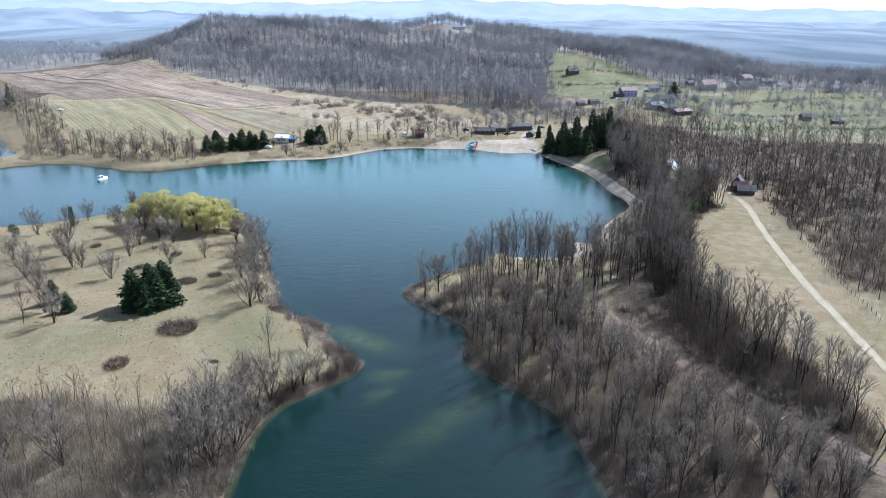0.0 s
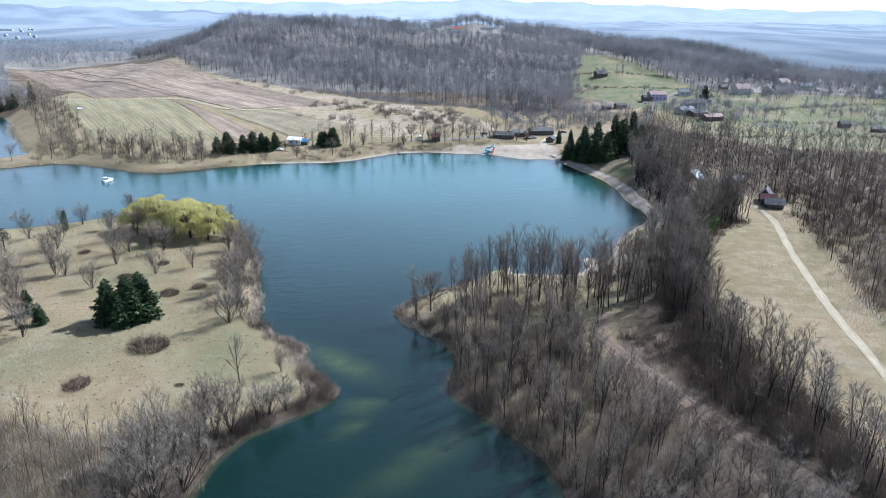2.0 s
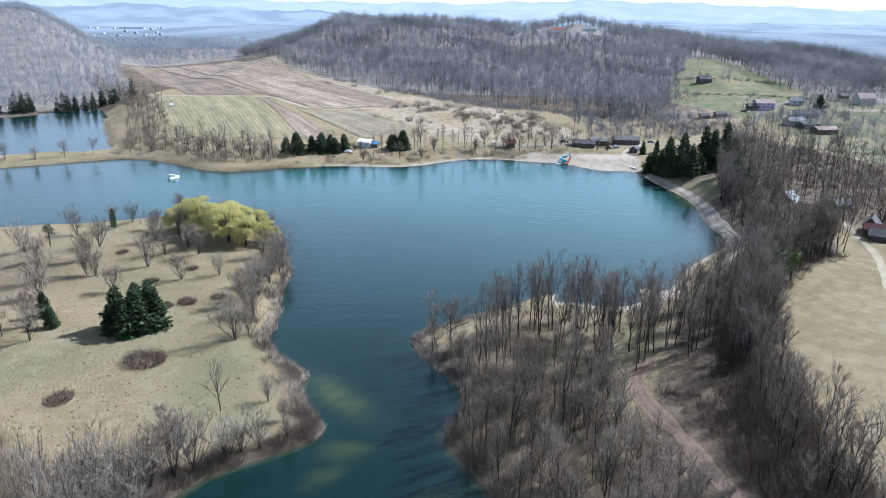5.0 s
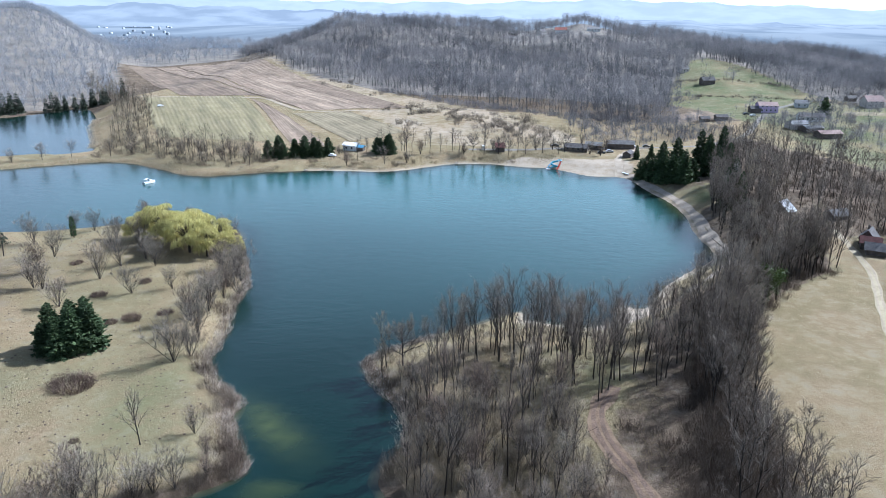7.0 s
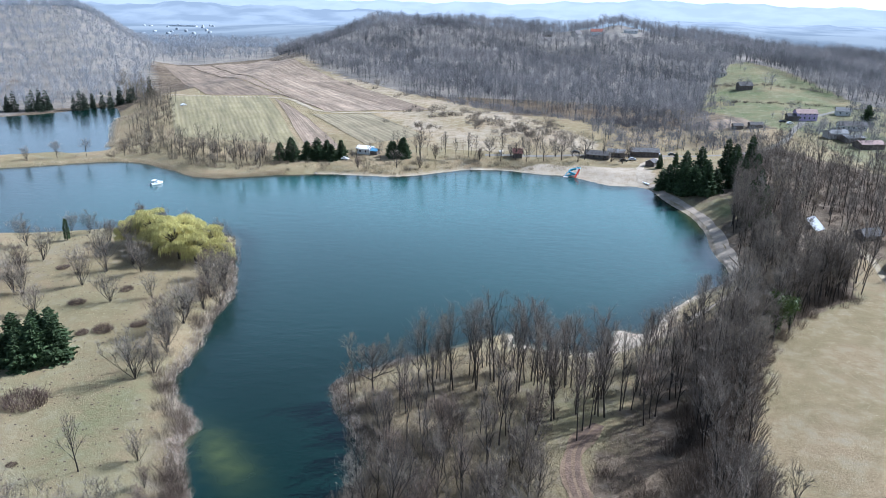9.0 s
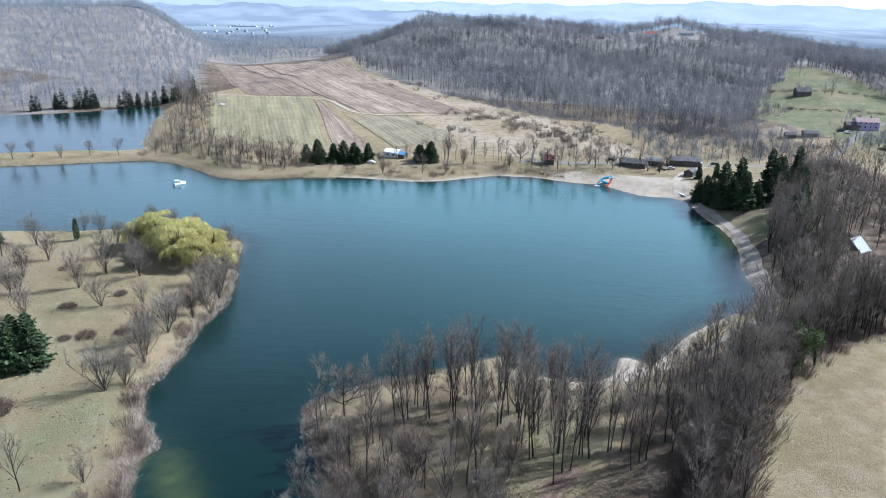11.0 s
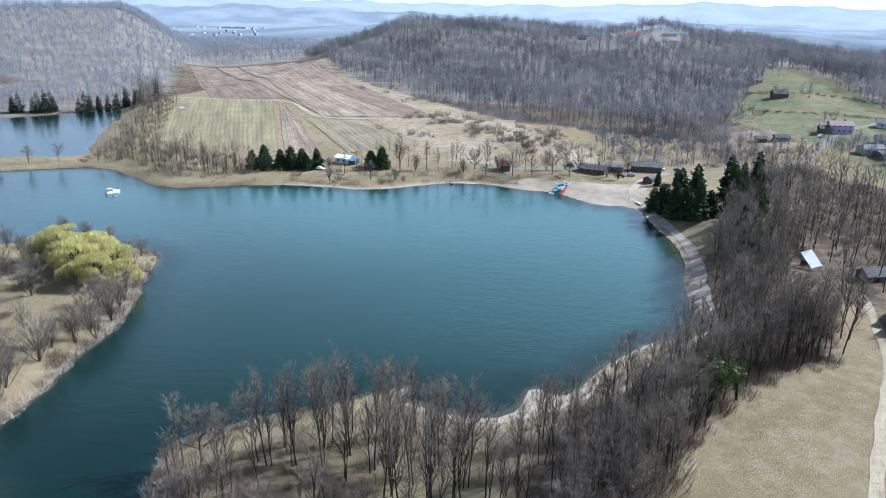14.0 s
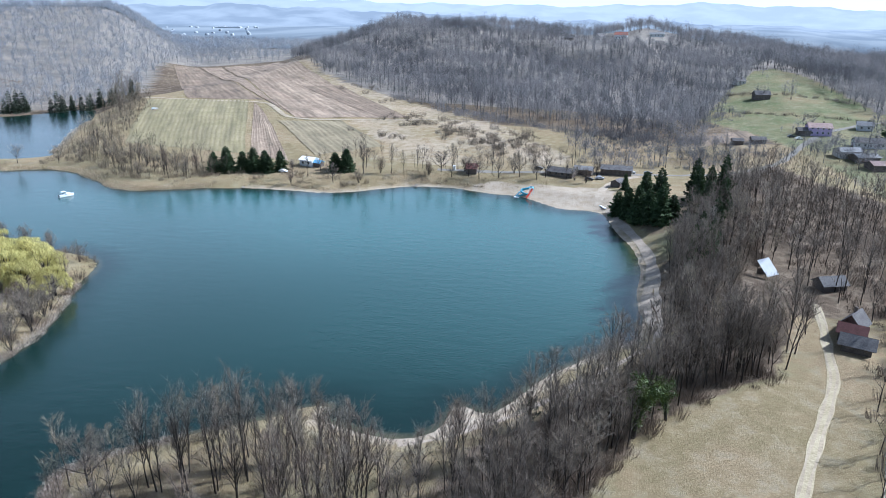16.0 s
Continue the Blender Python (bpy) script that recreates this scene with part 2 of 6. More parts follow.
GROUND, WATER = ground_material(), water_material()
BARK = surface("bark", ((0.016, 0.013, 0.011), (0.052, 0.043, 0.036)), 0.8, 0.95, 0.3, vary=0.25)
BARK_PALE = surface("pale_bark", ((0.20, 0.18, 0.15), (0.36, 0.33, 0.29)), 0.8, 0.95, 0.3, vary=0.2)
TWIG = surface("bare_twigs", ((0.18, 0.148, 0.115), (0.33, 0.276, 0.218)), 0.4, 0.9, vary=0.3, through_light=0.18)
TWIG_RED = surface("reddish_twigs", ((0.165, 0.124, 0.094), (0.28, 0.215, 0.165)), 0.4, 0.9, vary=0.25, through_light=0.18)
TWIG_PALE = surface("silvery_twigs", ((0.185, 0.157, 0.122), (0.31, 0.268, 0.215)), 0.4, 0.9, vary=0.25, through_light=0.18)


def wood_mass(name, bark, twigs, shine=0.12, vary=0.2):
    """Leafless trees in a mass: dark stems, and twigs whose colour changes from tree to tree."""
    m = bpy.data.materials.new(name)
    m.use_nodes = True
    n, l = m.node_tree.nodes, m.node_tree.links
    b = n["Principled BSDF"]
    at, sep, ramp, mx = n.new("ShaderNodeAttribute"), n.new("ShaderNodeSeparateColor"), n.new("ShaderNodeValToRGB"), n.new("ShaderNodeMix")
    at.attribute_name = "tint"
    l.new(at.outputs["Color"], sep.inputs[0])
    e = ramp.color_ramp.elements
    for i, c in enumerate(twigs):
        k = e[0] if i == 0 else e[-1] if i == len(twigs) - 1 else e.new(i / (len(twigs) - 1))
        k.color = (*c, 1)
    l.new(sep.outputs[0], ramp.inputs[0])
    mx.data_type = "RGBA"
    mx.inputs["A"].default_value = (*bark, 1)
    l.new(sep.outputs[1], mx.inputs["Factor"])
    l.new(ramp.outputs[0], mx.inputs["B"])
    l.new(mx.outputs["Result"], b.inputs["Base Color"])
    b.inputs["Roughness"].default_value, b.inputs["Specular IOR Level"].default_value = 0.92, 0.15
    tr, ms = n.new("ShaderNodeBsdfTranslucent"), n.new("ShaderNodeMixShader")
    ms.inputs[0].default_value = shine
    l.new(mx.outputs["Result"], tr.inputs["Color"])
    l.new(b.outputs[0], ms.inputs[1])
    l.new(tr.outputs[0], ms.inputs[2])
    l.new(ms.outputs[0], n["Material Output"].inputs["Surface"])
    return island_vary(m, vary)


WOOD_STUFF = wood_mass("bare_wood_mass", (0.04, 0.034, 0.029), ((0.095, 0.078, 0.062), (0.155, 0.128, 0.102), (0.20, 0.166, 0.13), (0.28, 0.248, 0.21)), 0.12, 0.3)
WOOD_PALE = wood_mass("pale_wood_mass", (0.06, 0.05, 0.04), ((0.145, 0.12, 0.086), (0.215, 0.182, 0.135), (0.26, 0.21, 0.15), (0.31, 0.275, 0.225)), 0.15, 0.25)
# woods at a distance: haze is put into the colours, greyer and paler stems
THIN_HAZE_WOOD = wood_mass("thin_haze_bare_wood", (0.11, 0.105, 0.105), ((0.115, 0.112, 0.116), (0.175, 0.17, 0.173), (0.225, 0.215, 0.212), (0.32, 0.30, 0.285)), 0.3, 0.1)
# the farthest woods, with more haze mixed into bark and twig colours
HAZE_WOOD = wood_mass("thick_haze_bare_wood", (0.19, 0.20, 0.215), ((0.22, 0.23, 0.25), (0.29, 0.30, 0.32), (0.34, 0.335, 0.335), (0.38, 0.365, 0.35)), 0.4, 0.1)
SCRUB = wood_mass("scrub_twigs", (0.06, 0.045, 0.035), ((0.075, 0.056, 0.042), (0.12, 0.094, 0.071), (0.175, 0.133, 0.098), (0.21, 0.172, 0.132)), 0.1, 0.35)
SCRUB_PALE = wood_mass("pale_scrub_twigs", (0.12, 0.095, 0.075), ((0.13, 0.107, 0.078), (0.20, 0.168, 0.122), (0.26, 0.208, 0.145), (0.29, 0.255, 0.195)), 0.18, 0.3)
NEEDLE = surface("spruce_needles", ((0.020, 0.036, 0.014), (0.066, 0.098, 0.036)), 0.7, 0.8, vary=0.25, through_light=0.1)
NEEDLE_BLUE = surface("dull_spruce_needles", ((0.025, 0.035, 0.022), (0.06, 0.075, 0.045)), 0.7, 0.8, vary=0.2, through_light=0.1)
WILLOW = island_vary(surface("willow_leaves", ((0.42, 0.385, 0.125), (0.62, 0.56, 0.235)), 0.35, 0.7, vary=0.12, through_light=0.4), 0.2)
IVY = surface("ivy_leaves", ((0.03, 0.05, 0.012), (0.10, 0.13, 0.03)), 0.8, 0.6, vary=0.1, through_light=0.2)
REED = island_vary(surface("dry_reeds", ((0.32, 0.25, 0.16), (0.52, 0.43, 0.30)), 0.2, 0.9), 0.35)


# ---------------------------------------------------------------- the plan
def chaikin(pts, times=2, closed=True):
    p = np.array(pts, float)
    for _ in range(times):
        q = np.roll(p, -1, 0) if closed else p[1:]
        a = p if closed else p[:-1]
        r = np.empty((len(a) * 2, p.shape[1]))
        r[0::2], r[1::2] = a * 0.75 + q * 0.25, a * 0.25 + q * 0.75
        p = r if closed else np.vstack((p[:1], r, p[-1:]))
    return p


NORTH_SHORE = [(-420, 268), (-330, 312), (-266, 349), (-241, 369), (-226, 381), (-208, 384), (-186, 376), (-161, 364), (-147, 365),
               (-134, 374), (-123, 381), (-107, 387), (-93, 391), (-79, 392), (-67, 394), (-55, 401), (-45, 412), (-36, 421), (-23, 425),
               (-11, 426), (4, 422), (17, 424), (29, 416), (40, 408), (52, 412), (59, 407), (66, 384), (75, 367)]
EAST_SHORE = [(80, 342), (80, 318), (85, 301), (82, 290), (75, 281), (69, 271), (64, 262), (61, 251), (57, 243), (53.5, 246), (50, 245.5),
              (49.5, 241), (50, 236), (46, 230), (37, 228), (28, 230), (24, 229), (26, 236), (20, 233), (14, 225), (9, 220), (2, 213), (-4, 206), (-11, 197),
              (-8, 192), (-3, 185), (6, 177), (9, 168), (5, 155), (10, 149), (16, 142), (22, 135), (27, 127), (29, 118), (31, 103), (33, 80), (36, 40), (40, -80)]
WEST_SHORE = [(-30, -80), (-34, 40), (-37, 80), (-39, 105), (-39, 120), (-36, 133), (-28, 140), (-18, 150), (-23, 157), (-30, 165), (-31, 173),
              (-40, 179), (-49, 188), (-51, 203), (-58, 218), (-60, 231), (-69, 250), (-80, 266), (-88, 285), (-104, 290), (-132, 286),
              (-149, 275), (-164, 267), (-200, 252), (-300, 205), (-420, 165)]
LAKE = chaikin(NORTH_SHORE + EAST_SHORE + WEST_SHORE)
POND = chaikin([(-423, 473), (-400, 493), (-385, 516), (-382, 541), (-369, 559), (-344, 534), (-321, 507), (-303, 479), (-274, 443),
                (-254, 417), (-248, 406), (-256, 396), (-271, 388), (-290, 374), (-320, 356), (-420, 308), (-520, 300), (-540, 400)])


def inside(poly, x, y):
    p, r = np.asarray(poly, float), np.zeros(np.shape(x), bool)
    for (x0, y0), (x1, y1) in zip(p, np.roll(p, -1, 0)):
        if y0 != y1:
            r ^= ((y0 > y) != (y1 > y)) & (x < (x1 - x0) * (y - y0) / (y1 - y0) + x0)
    return r


def dist_line(poly, x, y, closed=True):
    p, best = np.asarray(poly, float), np.full(np.shape(x), 1e9)
    q = np.roll(p, -1, 0) if closed else p[1:]
    for (x0, y0), (x1, y1) in zip(p if closed else p[:-1], q):
        dx, dy = x1 - x0, y1 - y0
        t = np.clip(((x - x0) * dx + (y - y0) * dy) / (dx * dx + dy * dy + 1e-9), 0, 1)
        best = np.minimum(best, (x - x0 - t * dx) ** 2 + (y - y0 - t * dy) ** 2)
    return np.sqrt(best)


def step(a, b, v):
    t = np.clip((v - a) / (b - a), 0, 1)
    return t * t * (3 - 2 * t)


def wob(x, y, s, seed=0.0):
    """Smooth waves of about -1 to 1, s metres long."""
    a, b = x / s * 6.283, y / s * 6.283
    return (np.sin(a + 1.3 * np.sin(b * 0.7 + seed) + seed) + np.sin(b * 1.1 - 0.8 * np.sin(a * 0.9 + 2 * seed) + 1.7)
            + np.sin(0.7 * (a + b) + 3.1 * seed)) / 3


def shore_distance(x, y):
    """Metres to the water's edge, negative on the water."""
    d = np.minimum(dist_line(LAKE, x, y), dist_line(POND, x, y))
    return np.where(inside(LAKE, x, y) | inside(POND, x, y), -d, d)


def height(x, y):
    x, y = np.asarray(x, float), np.asarray(y, float)
    d = shore_distance(x, y)
    base = 2.0 + 0.35 * wob(x, y, 47) + 0.15 * wob(x, y, 19, 2)
    base = base + 6.8 * step(395, 540, y) * step(90, -10, x) * step(-400, -325, x) + 3.5 * step(30, 105, x) * step(520, 420, y)
    base = base + 8.0 * step(440, 620, y) * step(20, 150, x)
    base = base + 15 * np.exp(-((x - 165) / 105) ** 2 - ((y - 800) / 130) ** 2)
    base = base + 12 * np.exp(-((x - 280) / 70) ** 2 - ((y - 915) / 90) ** 2) - 5 * np.exp(-((x - 192) / 26) ** 2 - ((y - 905) / 70) ** 2)
    ridge = np.interp(x, [-640, -540, -450, -335, -200, -70, 10, 110, 240, 380, 560], [0, 2, 8, 47, 45, 38, 47, 34, 12, 3, 0])
    base = base + ridge * np.where(y < 1070, np.exp(-((y - 1070) / 215) ** 2), np.exp(-((y - 1070) / 300) ** 2)) * (1 + 0.10 * wob(x, y, 210, 1) + 0.07 * wob(x, y, 120, 6))
    u, v = -0.669 * x + 0.743 * y, 0.743 * x + 0.669 * y
    base = base + 70 * step(215, 65, v) * step(720, 1500, u) * step(2600, 1800, u) * (1 + 0.1 * wob(x, y, 300, 3))
    base = base + 6.0 * np.exp(-((y - 880) / 105) ** 2) * step(-420, -300, x) * step(170, 60, x) * (wob(x, y, 150, 6) + 0.6 * wob(x + 0.5 * y, y, 83, 2))
    base = base - 13 * step(335, 480, x) * step(690, 900, y)
    base = np.maximum(base, 1.4)
    flat = (y > 222) & (x > -112)
    t = np.clip(d / np.where(flat, 17.0, np.where((y > 385) & (x < -215), 48.0, 9.0)), 0, 1)
    land = 0.03 + base * np.where(flat, 0.25 * t + 0.75 * t * t * (3 - 2 * t), t * (2 - t))
    return np.where(d > 0, land, np.maximum(-7.0, 0.28 * d))


# ---------------------------------------------------------------- mesh helpers
def mesh_np(name, verts, faces, mat, smooth=False):
    """A mesh from an array of corners and an array of triangles or quads."""
    v, f = np.asarray(verts, np.float32), np.asarray(faces, np.int32)
    me = bpy.data.meshes.new(name)
    k = f.shape[1]
    me.vertices.add(len(v))
    me.vertices.foreach_set("co", v.ravel())
    me.loops.add(f.size)
    me.loops.foreach_set("vertex_index", f.ravel())
    me.polygons.add(len(f))
    me.polygons.foreach_set("loop_start", np.arange(0, f.size, k, dtype=np.int32))
    me.polygons.foreach_set("loop_total", np.full(len(f), k, np.int32))
    if smooth:
        me.polygons.foreach_set("use_smooth", np.ones(len(f), bool))
    me.update(calc_edges=True)
    me.materials.append(mat)
    return me


def grid_faces(nx, ny):
    i, j = np.meshgrid(np.arange(nx - 1), np.arange(ny - 1))
    a = (j * nx + i).ravel()
    return np.stack((a, a + 1, a + nx + 1, a + nx), 1)


def colour_attribute(me, name, rgb):
    at = me.color_attributes.new(name, "FLOAT_COLOR", "POINT")
    rgba = rgb if rgb.shape[1] == 4 else np.column_stack((rgb, np.ones(len(rgb))))
    at.data.foreach_set("color", rgba.astype(np.float32).ravel())


def part(name, me, parent, label="", m=None):
    """One mesh object under a thing or a part."""
    ob = new(name, me)
    ob.parent = parent
    if m is not None:
        ob.matrix_basis = m
    return tagged(ob, label)


def thing(name, m, label, category, group=""):
    ob = new(name)
    ob.empty_display_size = 0.5
    ob.matrix_basis = m
    return tagged(ob, label, category, group)


def bm_mesh(name, bm, mat):
    me = bpy.data.meshes.new(name)
    bm.to_mesh(me)
    bm.free()
    for k in (mat if isinstance(mat, (list, tuple)) else (mat,)):
        me.materials.append(k)
    return me


def box_bm(sx, sy, sz, bevel=0.0, at=(0, 0, 0)):
    """A box that stands on z = 0 at the place given."""
    bm = bmesh.new()
    bmesh.ops.create_cube(bm, size=1, matrix=Matrix.Translation((at[0], at[1], at[2] + sz / 2)) @ Matrix.Diagonal((sx, sy, sz, 1)))
    if bevel:
        bmesh.ops.bevel(bm, geom=bm.edges[:], offset=bevel, segments=2, affect="EDGES")
    return bm


# ---------------------------------------------------------------- ground
def spaced(*runs):
    """Grid lines: (start, end, step), joined end to end."""
    out = [np.arange(a, b - 1e-6, s) for a, b, s in runs]
    return np.concatenate(out + [[runs[-1][1]]])


MUD = [(92, 88), (86, 96), (80, 105), (75, 114), (70, 123), (62, 138), (57, 148), (53, 159), (48, 169), (45, 177), (45, 185), (49, 194)]
MEADOW = [(84, 140), (80, 165), (80, 195), (84, 212), (86, 221), (88, 234), (95, 250), (106, 262), (117, 273), (126, 284), (133, 284), (131, 268), (123, 226), (117, 199),
          (114, 177), (112, 156), (112, 130), (108, 90), (88, 100)]
TRACK = [(128, 322), (128, 305), (127, 289), (127, 277), (123, 261), (119, 245), (115, 227), (111, 205), (108, 190), (106, 176), (103, 150), (99, 120), (95, 80)]
SHORE_PATH = [(60, 414), (70, 389), (79, 370), (85, 343), (86, 318), (90, 298), (85, 279), (73, 258), (63, 245), (58, 238), (52, 232), (44, 227)]
BEACH = [(-10, 425), (4, 424), (17, 425), (29, 417), (40, 409), (52, 413), (58, 411), (62, 420), (58, 436), (48, 440), (30, 438), (12, 436), (-4, 434)]
GREEN_HILL = [(90, 640), (108, 735), (130, 820), (145, 850), (169, 793), (206, 673), (249, 630), (300, 640), (460, 600), (460, 400), (180, 430), (165, 500), (140, 560)]
FIELD = [(-345, 575), (-560, 860), (-440, 990), (-280, 770), (-145, 655), (-70, 590), (0, 535), (30, 490), (28, 455), (-40, 440), (-130, 420), (-215, 420)]

gx = spaced((-4900, -1500, 200), (-1500, -700, 25), (-700, -300, 9), (-300, -190, 3.5), (-190, 140, 2.0), (140, 320, 4), (320, 700, 12), (700, 1500, 50), (1500, 4900, 200))
gy = spaced((-500, 70, 15), (70, 300, 2.0), (300, 470, 2.4), (470, 720, 5), (720, 1400, 11), (1400, 2400, 40), (2400, 4900, 150))
X, Y = np.meshgrid(gx, gy)
px, py = X.ravel(), Y.ravel()
pz = height(px, py)
SD = shore_distance(px, py)
green = 0.18 + 0.22 * wob(px, py, 61, 4) - 0.14 * step(380, 440, py)
green = np.where(inside(GREEN_HILL, px, py), 0.80 + 0.5 * wob(px, py, 58, 7) + 0.25 * wob(px, py, 23, 1), green)
green = np.where(inside(MEADOW, px, py), 0.05, green)
green = green + 0.45 * np.exp(-((px + 50) / 9) ** 2 - ((py - 172) / 26) ** 2) + 0.3 * np.exp(-((px + 95) / 14) ** 2 - ((py - 162) / 12) ** 2) + 0.5 * np.exp(-((px - 92) / 10) ** 2 - ((py - 395) / 18) ** 2) + 0.42 * np.exp(-((px - 45) / 16) ** 2 - ((py - 196) / 18) ** 2) + 0.8 * np.exp(-((px - 88) / 5) ** 2 - ((py - 364) / 9) ** 2)
sand = np.where(inside(BEACH, px, py), 1.0, 0.0) + 1.0 * np.exp(-(SD / np.where((px > 66) & (py < 400), 1.9, 3.2)) ** 2) * (SD > -3) * (((py > 380) & (px > -108)) | ((py > 224) & (px > 22)))
sand = sand + inside(MEADOW, px, py) * (0.06 + 0.06 * wob(px, py, 37, 2))
sand = sand + inside([(-75, 452), (28, 455), (30, 490), (0, 535), (-70, 590), (-145, 655), (-280, 770), (-420, 985), (-470, 985), (-250, 720), (-95, 566), (-130, 538), (-72, 478)], px, py) * (0.36 + 0.3 * wob(px, py, 61, 5))
sand = sand + 0.2 * step(7.5, 3.0, SD) * (SD > 0) * ((px > 55) & (py > 282) & (py < 420))
SCREE = [(25, 480), (100, 496), (132, 540), (114, 556), (90, 590), (20, 560)]
WOODS = [(33, 80), (84, 80), (78, 150), (76, 205), (84, 225), (90, 245), (115, 275), (122, 310), (175, 330), (175, 80), (330, 80), (330, 400), (190, 420), (130, 520), (100, 480), (92, 420),
         (95, 360), (94, 300), (88, 275), (72, 248), (58, 226), (44, 222), (20, 222), (-2, 190), (4, 178), (7, 168), (3, 155), (15, 141), (26, 127), (30, 100)]
litter = np.where(inside(WOODS, px, py) & ~inside(MEADOW, px, py), 1.0, 0.0) + np.where((py > 560) & ~inside(FIELD, px, py) & ~inside(GREEN_HILL, px, py), 0.8, 0.0) + 0.9 * ((px < -345) & (py > 0.1 * px + 470))
litter = litter + inside(SCREE, px, py) * (0.25 + 0.5 * wob(px, py, 38, 6))
litter = litter + inside([(119, 100), (180, 100), (180, 335), (142, 330), (138, 290), (135, 262), (124, 200)], px, py) * (0.62 + 0.45 * wob(px, py, 44, 3))
litter = litter + 0.9 * inside([(86, 296), (96, 296), (97, 352), (86, 352)], px, py) + 0.7 * inside([(66, 402), (80, 378), (90, 380), (100, 400), (96, 440), (68, 420)], px, py)
litter = litter * (1 - 0.6 * np.exp(-((px - 45) / 15) ** 2 - ((py - 200) / 16) ** 2))
litter = litter * (1 - 0.55 * inside([(-12, 197), (9, 168), (6, 155), (28, 125), (46, 150), (50, 185), (60, 226), (20, 232)], px, py))
litter = litter + 0.55 * np.exp(-((px + 138) / 24) ** 2 - ((py - 215) / 24) ** 2) + 0.4 * np.exp(-((px + 98) / 20) ** 2 - ((py - 252) / 10) ** 2)
litter = litter + 0.55 * inside([(-140, 60), (-30, 60), (-34, 130), (-46, 138), (-64, 130), (-80, 136), (-110, 132)], px, py)
litter = litter + 0.9 * np.exp(-(SD / 5.0) ** 2) * ((px < -12) & (py < 178)) + 0.35 * np.exp(-((SD - 8) / 5) ** 2) * ((py > 360) & (px < 0)) * (0.5 + 0.8 * wob(px, py, 33, 4))
litter = litter + 0.75 * np.exp(-(SD / 3.2) ** 2) * ((px > -16) & (px < 60) & (py < 226)) * (0.8 + 0.5 * wob(px, py, 15, 3))
# where the ground takes the floor colour with haze in it
far_floor = np.where((py > 640) & ~inside(FIELD, px, py) & ~inside(GREEN_HILL, px, py), 1.0, 0.0) + 0.8 * inside([(-700, 420), (-440, 430), (-405, 500), (-385, 560), (-345, 580), (-500, 700)], px, py)
sand = sand + 1.1 * np.exp(-((px - 53) / 5) ** 2 - ((py - 242) / 6) ** 2)
gme = mesh_np("ground", np.column_stack((px, py, pz)), grid_faces(len(gx), len(gy)), GROUND, True)
colour_attribute(gme, "cover", np.clip(np.column_stack((green, sand, litter, far_floor)), 0, 1))
ground = tagged(new("ground", gme), "dry late-winter grassland and woodland floor round the lake", "ground", kind="structure")


def water_sheet(name, poly, label):
    p = np.asarray(poly)
    ax, ay = np.arange(p[:, 0].min() - 6, p[:, 0].max() + 6, 3.0), np.arange(p[:, 1].min() - 6, p[:, 1].max() + 6, 3.0)
    A, B = np.meshgrid(ax, ay)
    a, b = A.ravel(), B.ravel()
    d = np.where(inside(poly, a, b), -1, 1) * dist_line(poly, a, b)
    f = grid_faces(len(ax), len(ay))
    f = f[(d[f] < 5).any(1)]
    used = np.unique(f)
    back = np.zeros(len(a), int)
    back[used] = np.arange(len(used))
    a, b, d = a[used], b[used], d[used]
    shallow = np.exp(np.minimum(d, 0) / 3.2)
    shoal = np.zeros(len(a))
    for cx, cy, lx, ly, turn, k in ((-20, 166, 11, 3.2, -38, 0.8), (-12, 147, 4, 2.2, 10, 0.7), (2, 128, 16, 3.5, 50, 0.35), (28, 224, 12, 4, 0, 0.5), (-13, 139, 5, 2, 60, 0.4), (76, 355, 4, 16, 10, 0.5)):
        t = radians(turn)
        e, g = (a - cx) * math.cos(t) + (b - cy) * math.sin(t), -(a - cx) * math.sin(t) + (b - cy) * math.cos(t)
        shoal = np.maximum(shoal, k * np.exp(-(e / lx) ** 2 - (g / ly) ** 2) * (0.8 + 0.35 * wob(a, b, 9, cx)))
    me = mesh_np(name, np.column_stack((a, b, np.zeros(len(a)))), back[f], WATER)
    # third channel: weight of the sky reflection painted on the far open water
    colour_attribute(me, "bed_sheen", np.clip(np.column_stack((shallow, 0.7 * shoal, 0.9 * step(-280, -110, a) * step(195, 380, b + 25 * wob(a, b, 140, 3)) * step(0, -14, d))), 0, 1))
    return tagged(new(name, me), label, "water", kind="structure")


water_sheet("water_1", LAKE, "calm blue-green lake water with faint ripples")
water_sheet("water_2", POND, "smaller blue pond behind a strip of land")


def ribbon(name, pts, width, mat, label, off=0.07, category="path", n=4, edge=0.25):
    """A path draped over the ground."""
    c = chaikin(pts, 3, False)
    t = np.gradient(c, axis=0)
    t /= np.linalg.norm(t, axis=1)[:, None] + 1e-9
    nrm = np.column_stack((-t[:, 1], t[:, 0]))
    s = np.linspace(-0.5, 0.5, n + 1)
    w = width * (1 + edge * wob(c[:, 0], c[:, 1], 13, 5))
    P = c[:, None, :] + nrm[:, None, :] * (s[None, :, None] * w[:, None, None])
    fx, fy = P[..., 0].ravel(), P[..., 1].ravel()
    z = height(fx, fy) + off
    me = mesh_np(name, np.column_stack((fx, fy, z)), grid_faces(n + 1, len(c)), mat, True)
    return tagged(new(name, me), label, category, kind="structure")


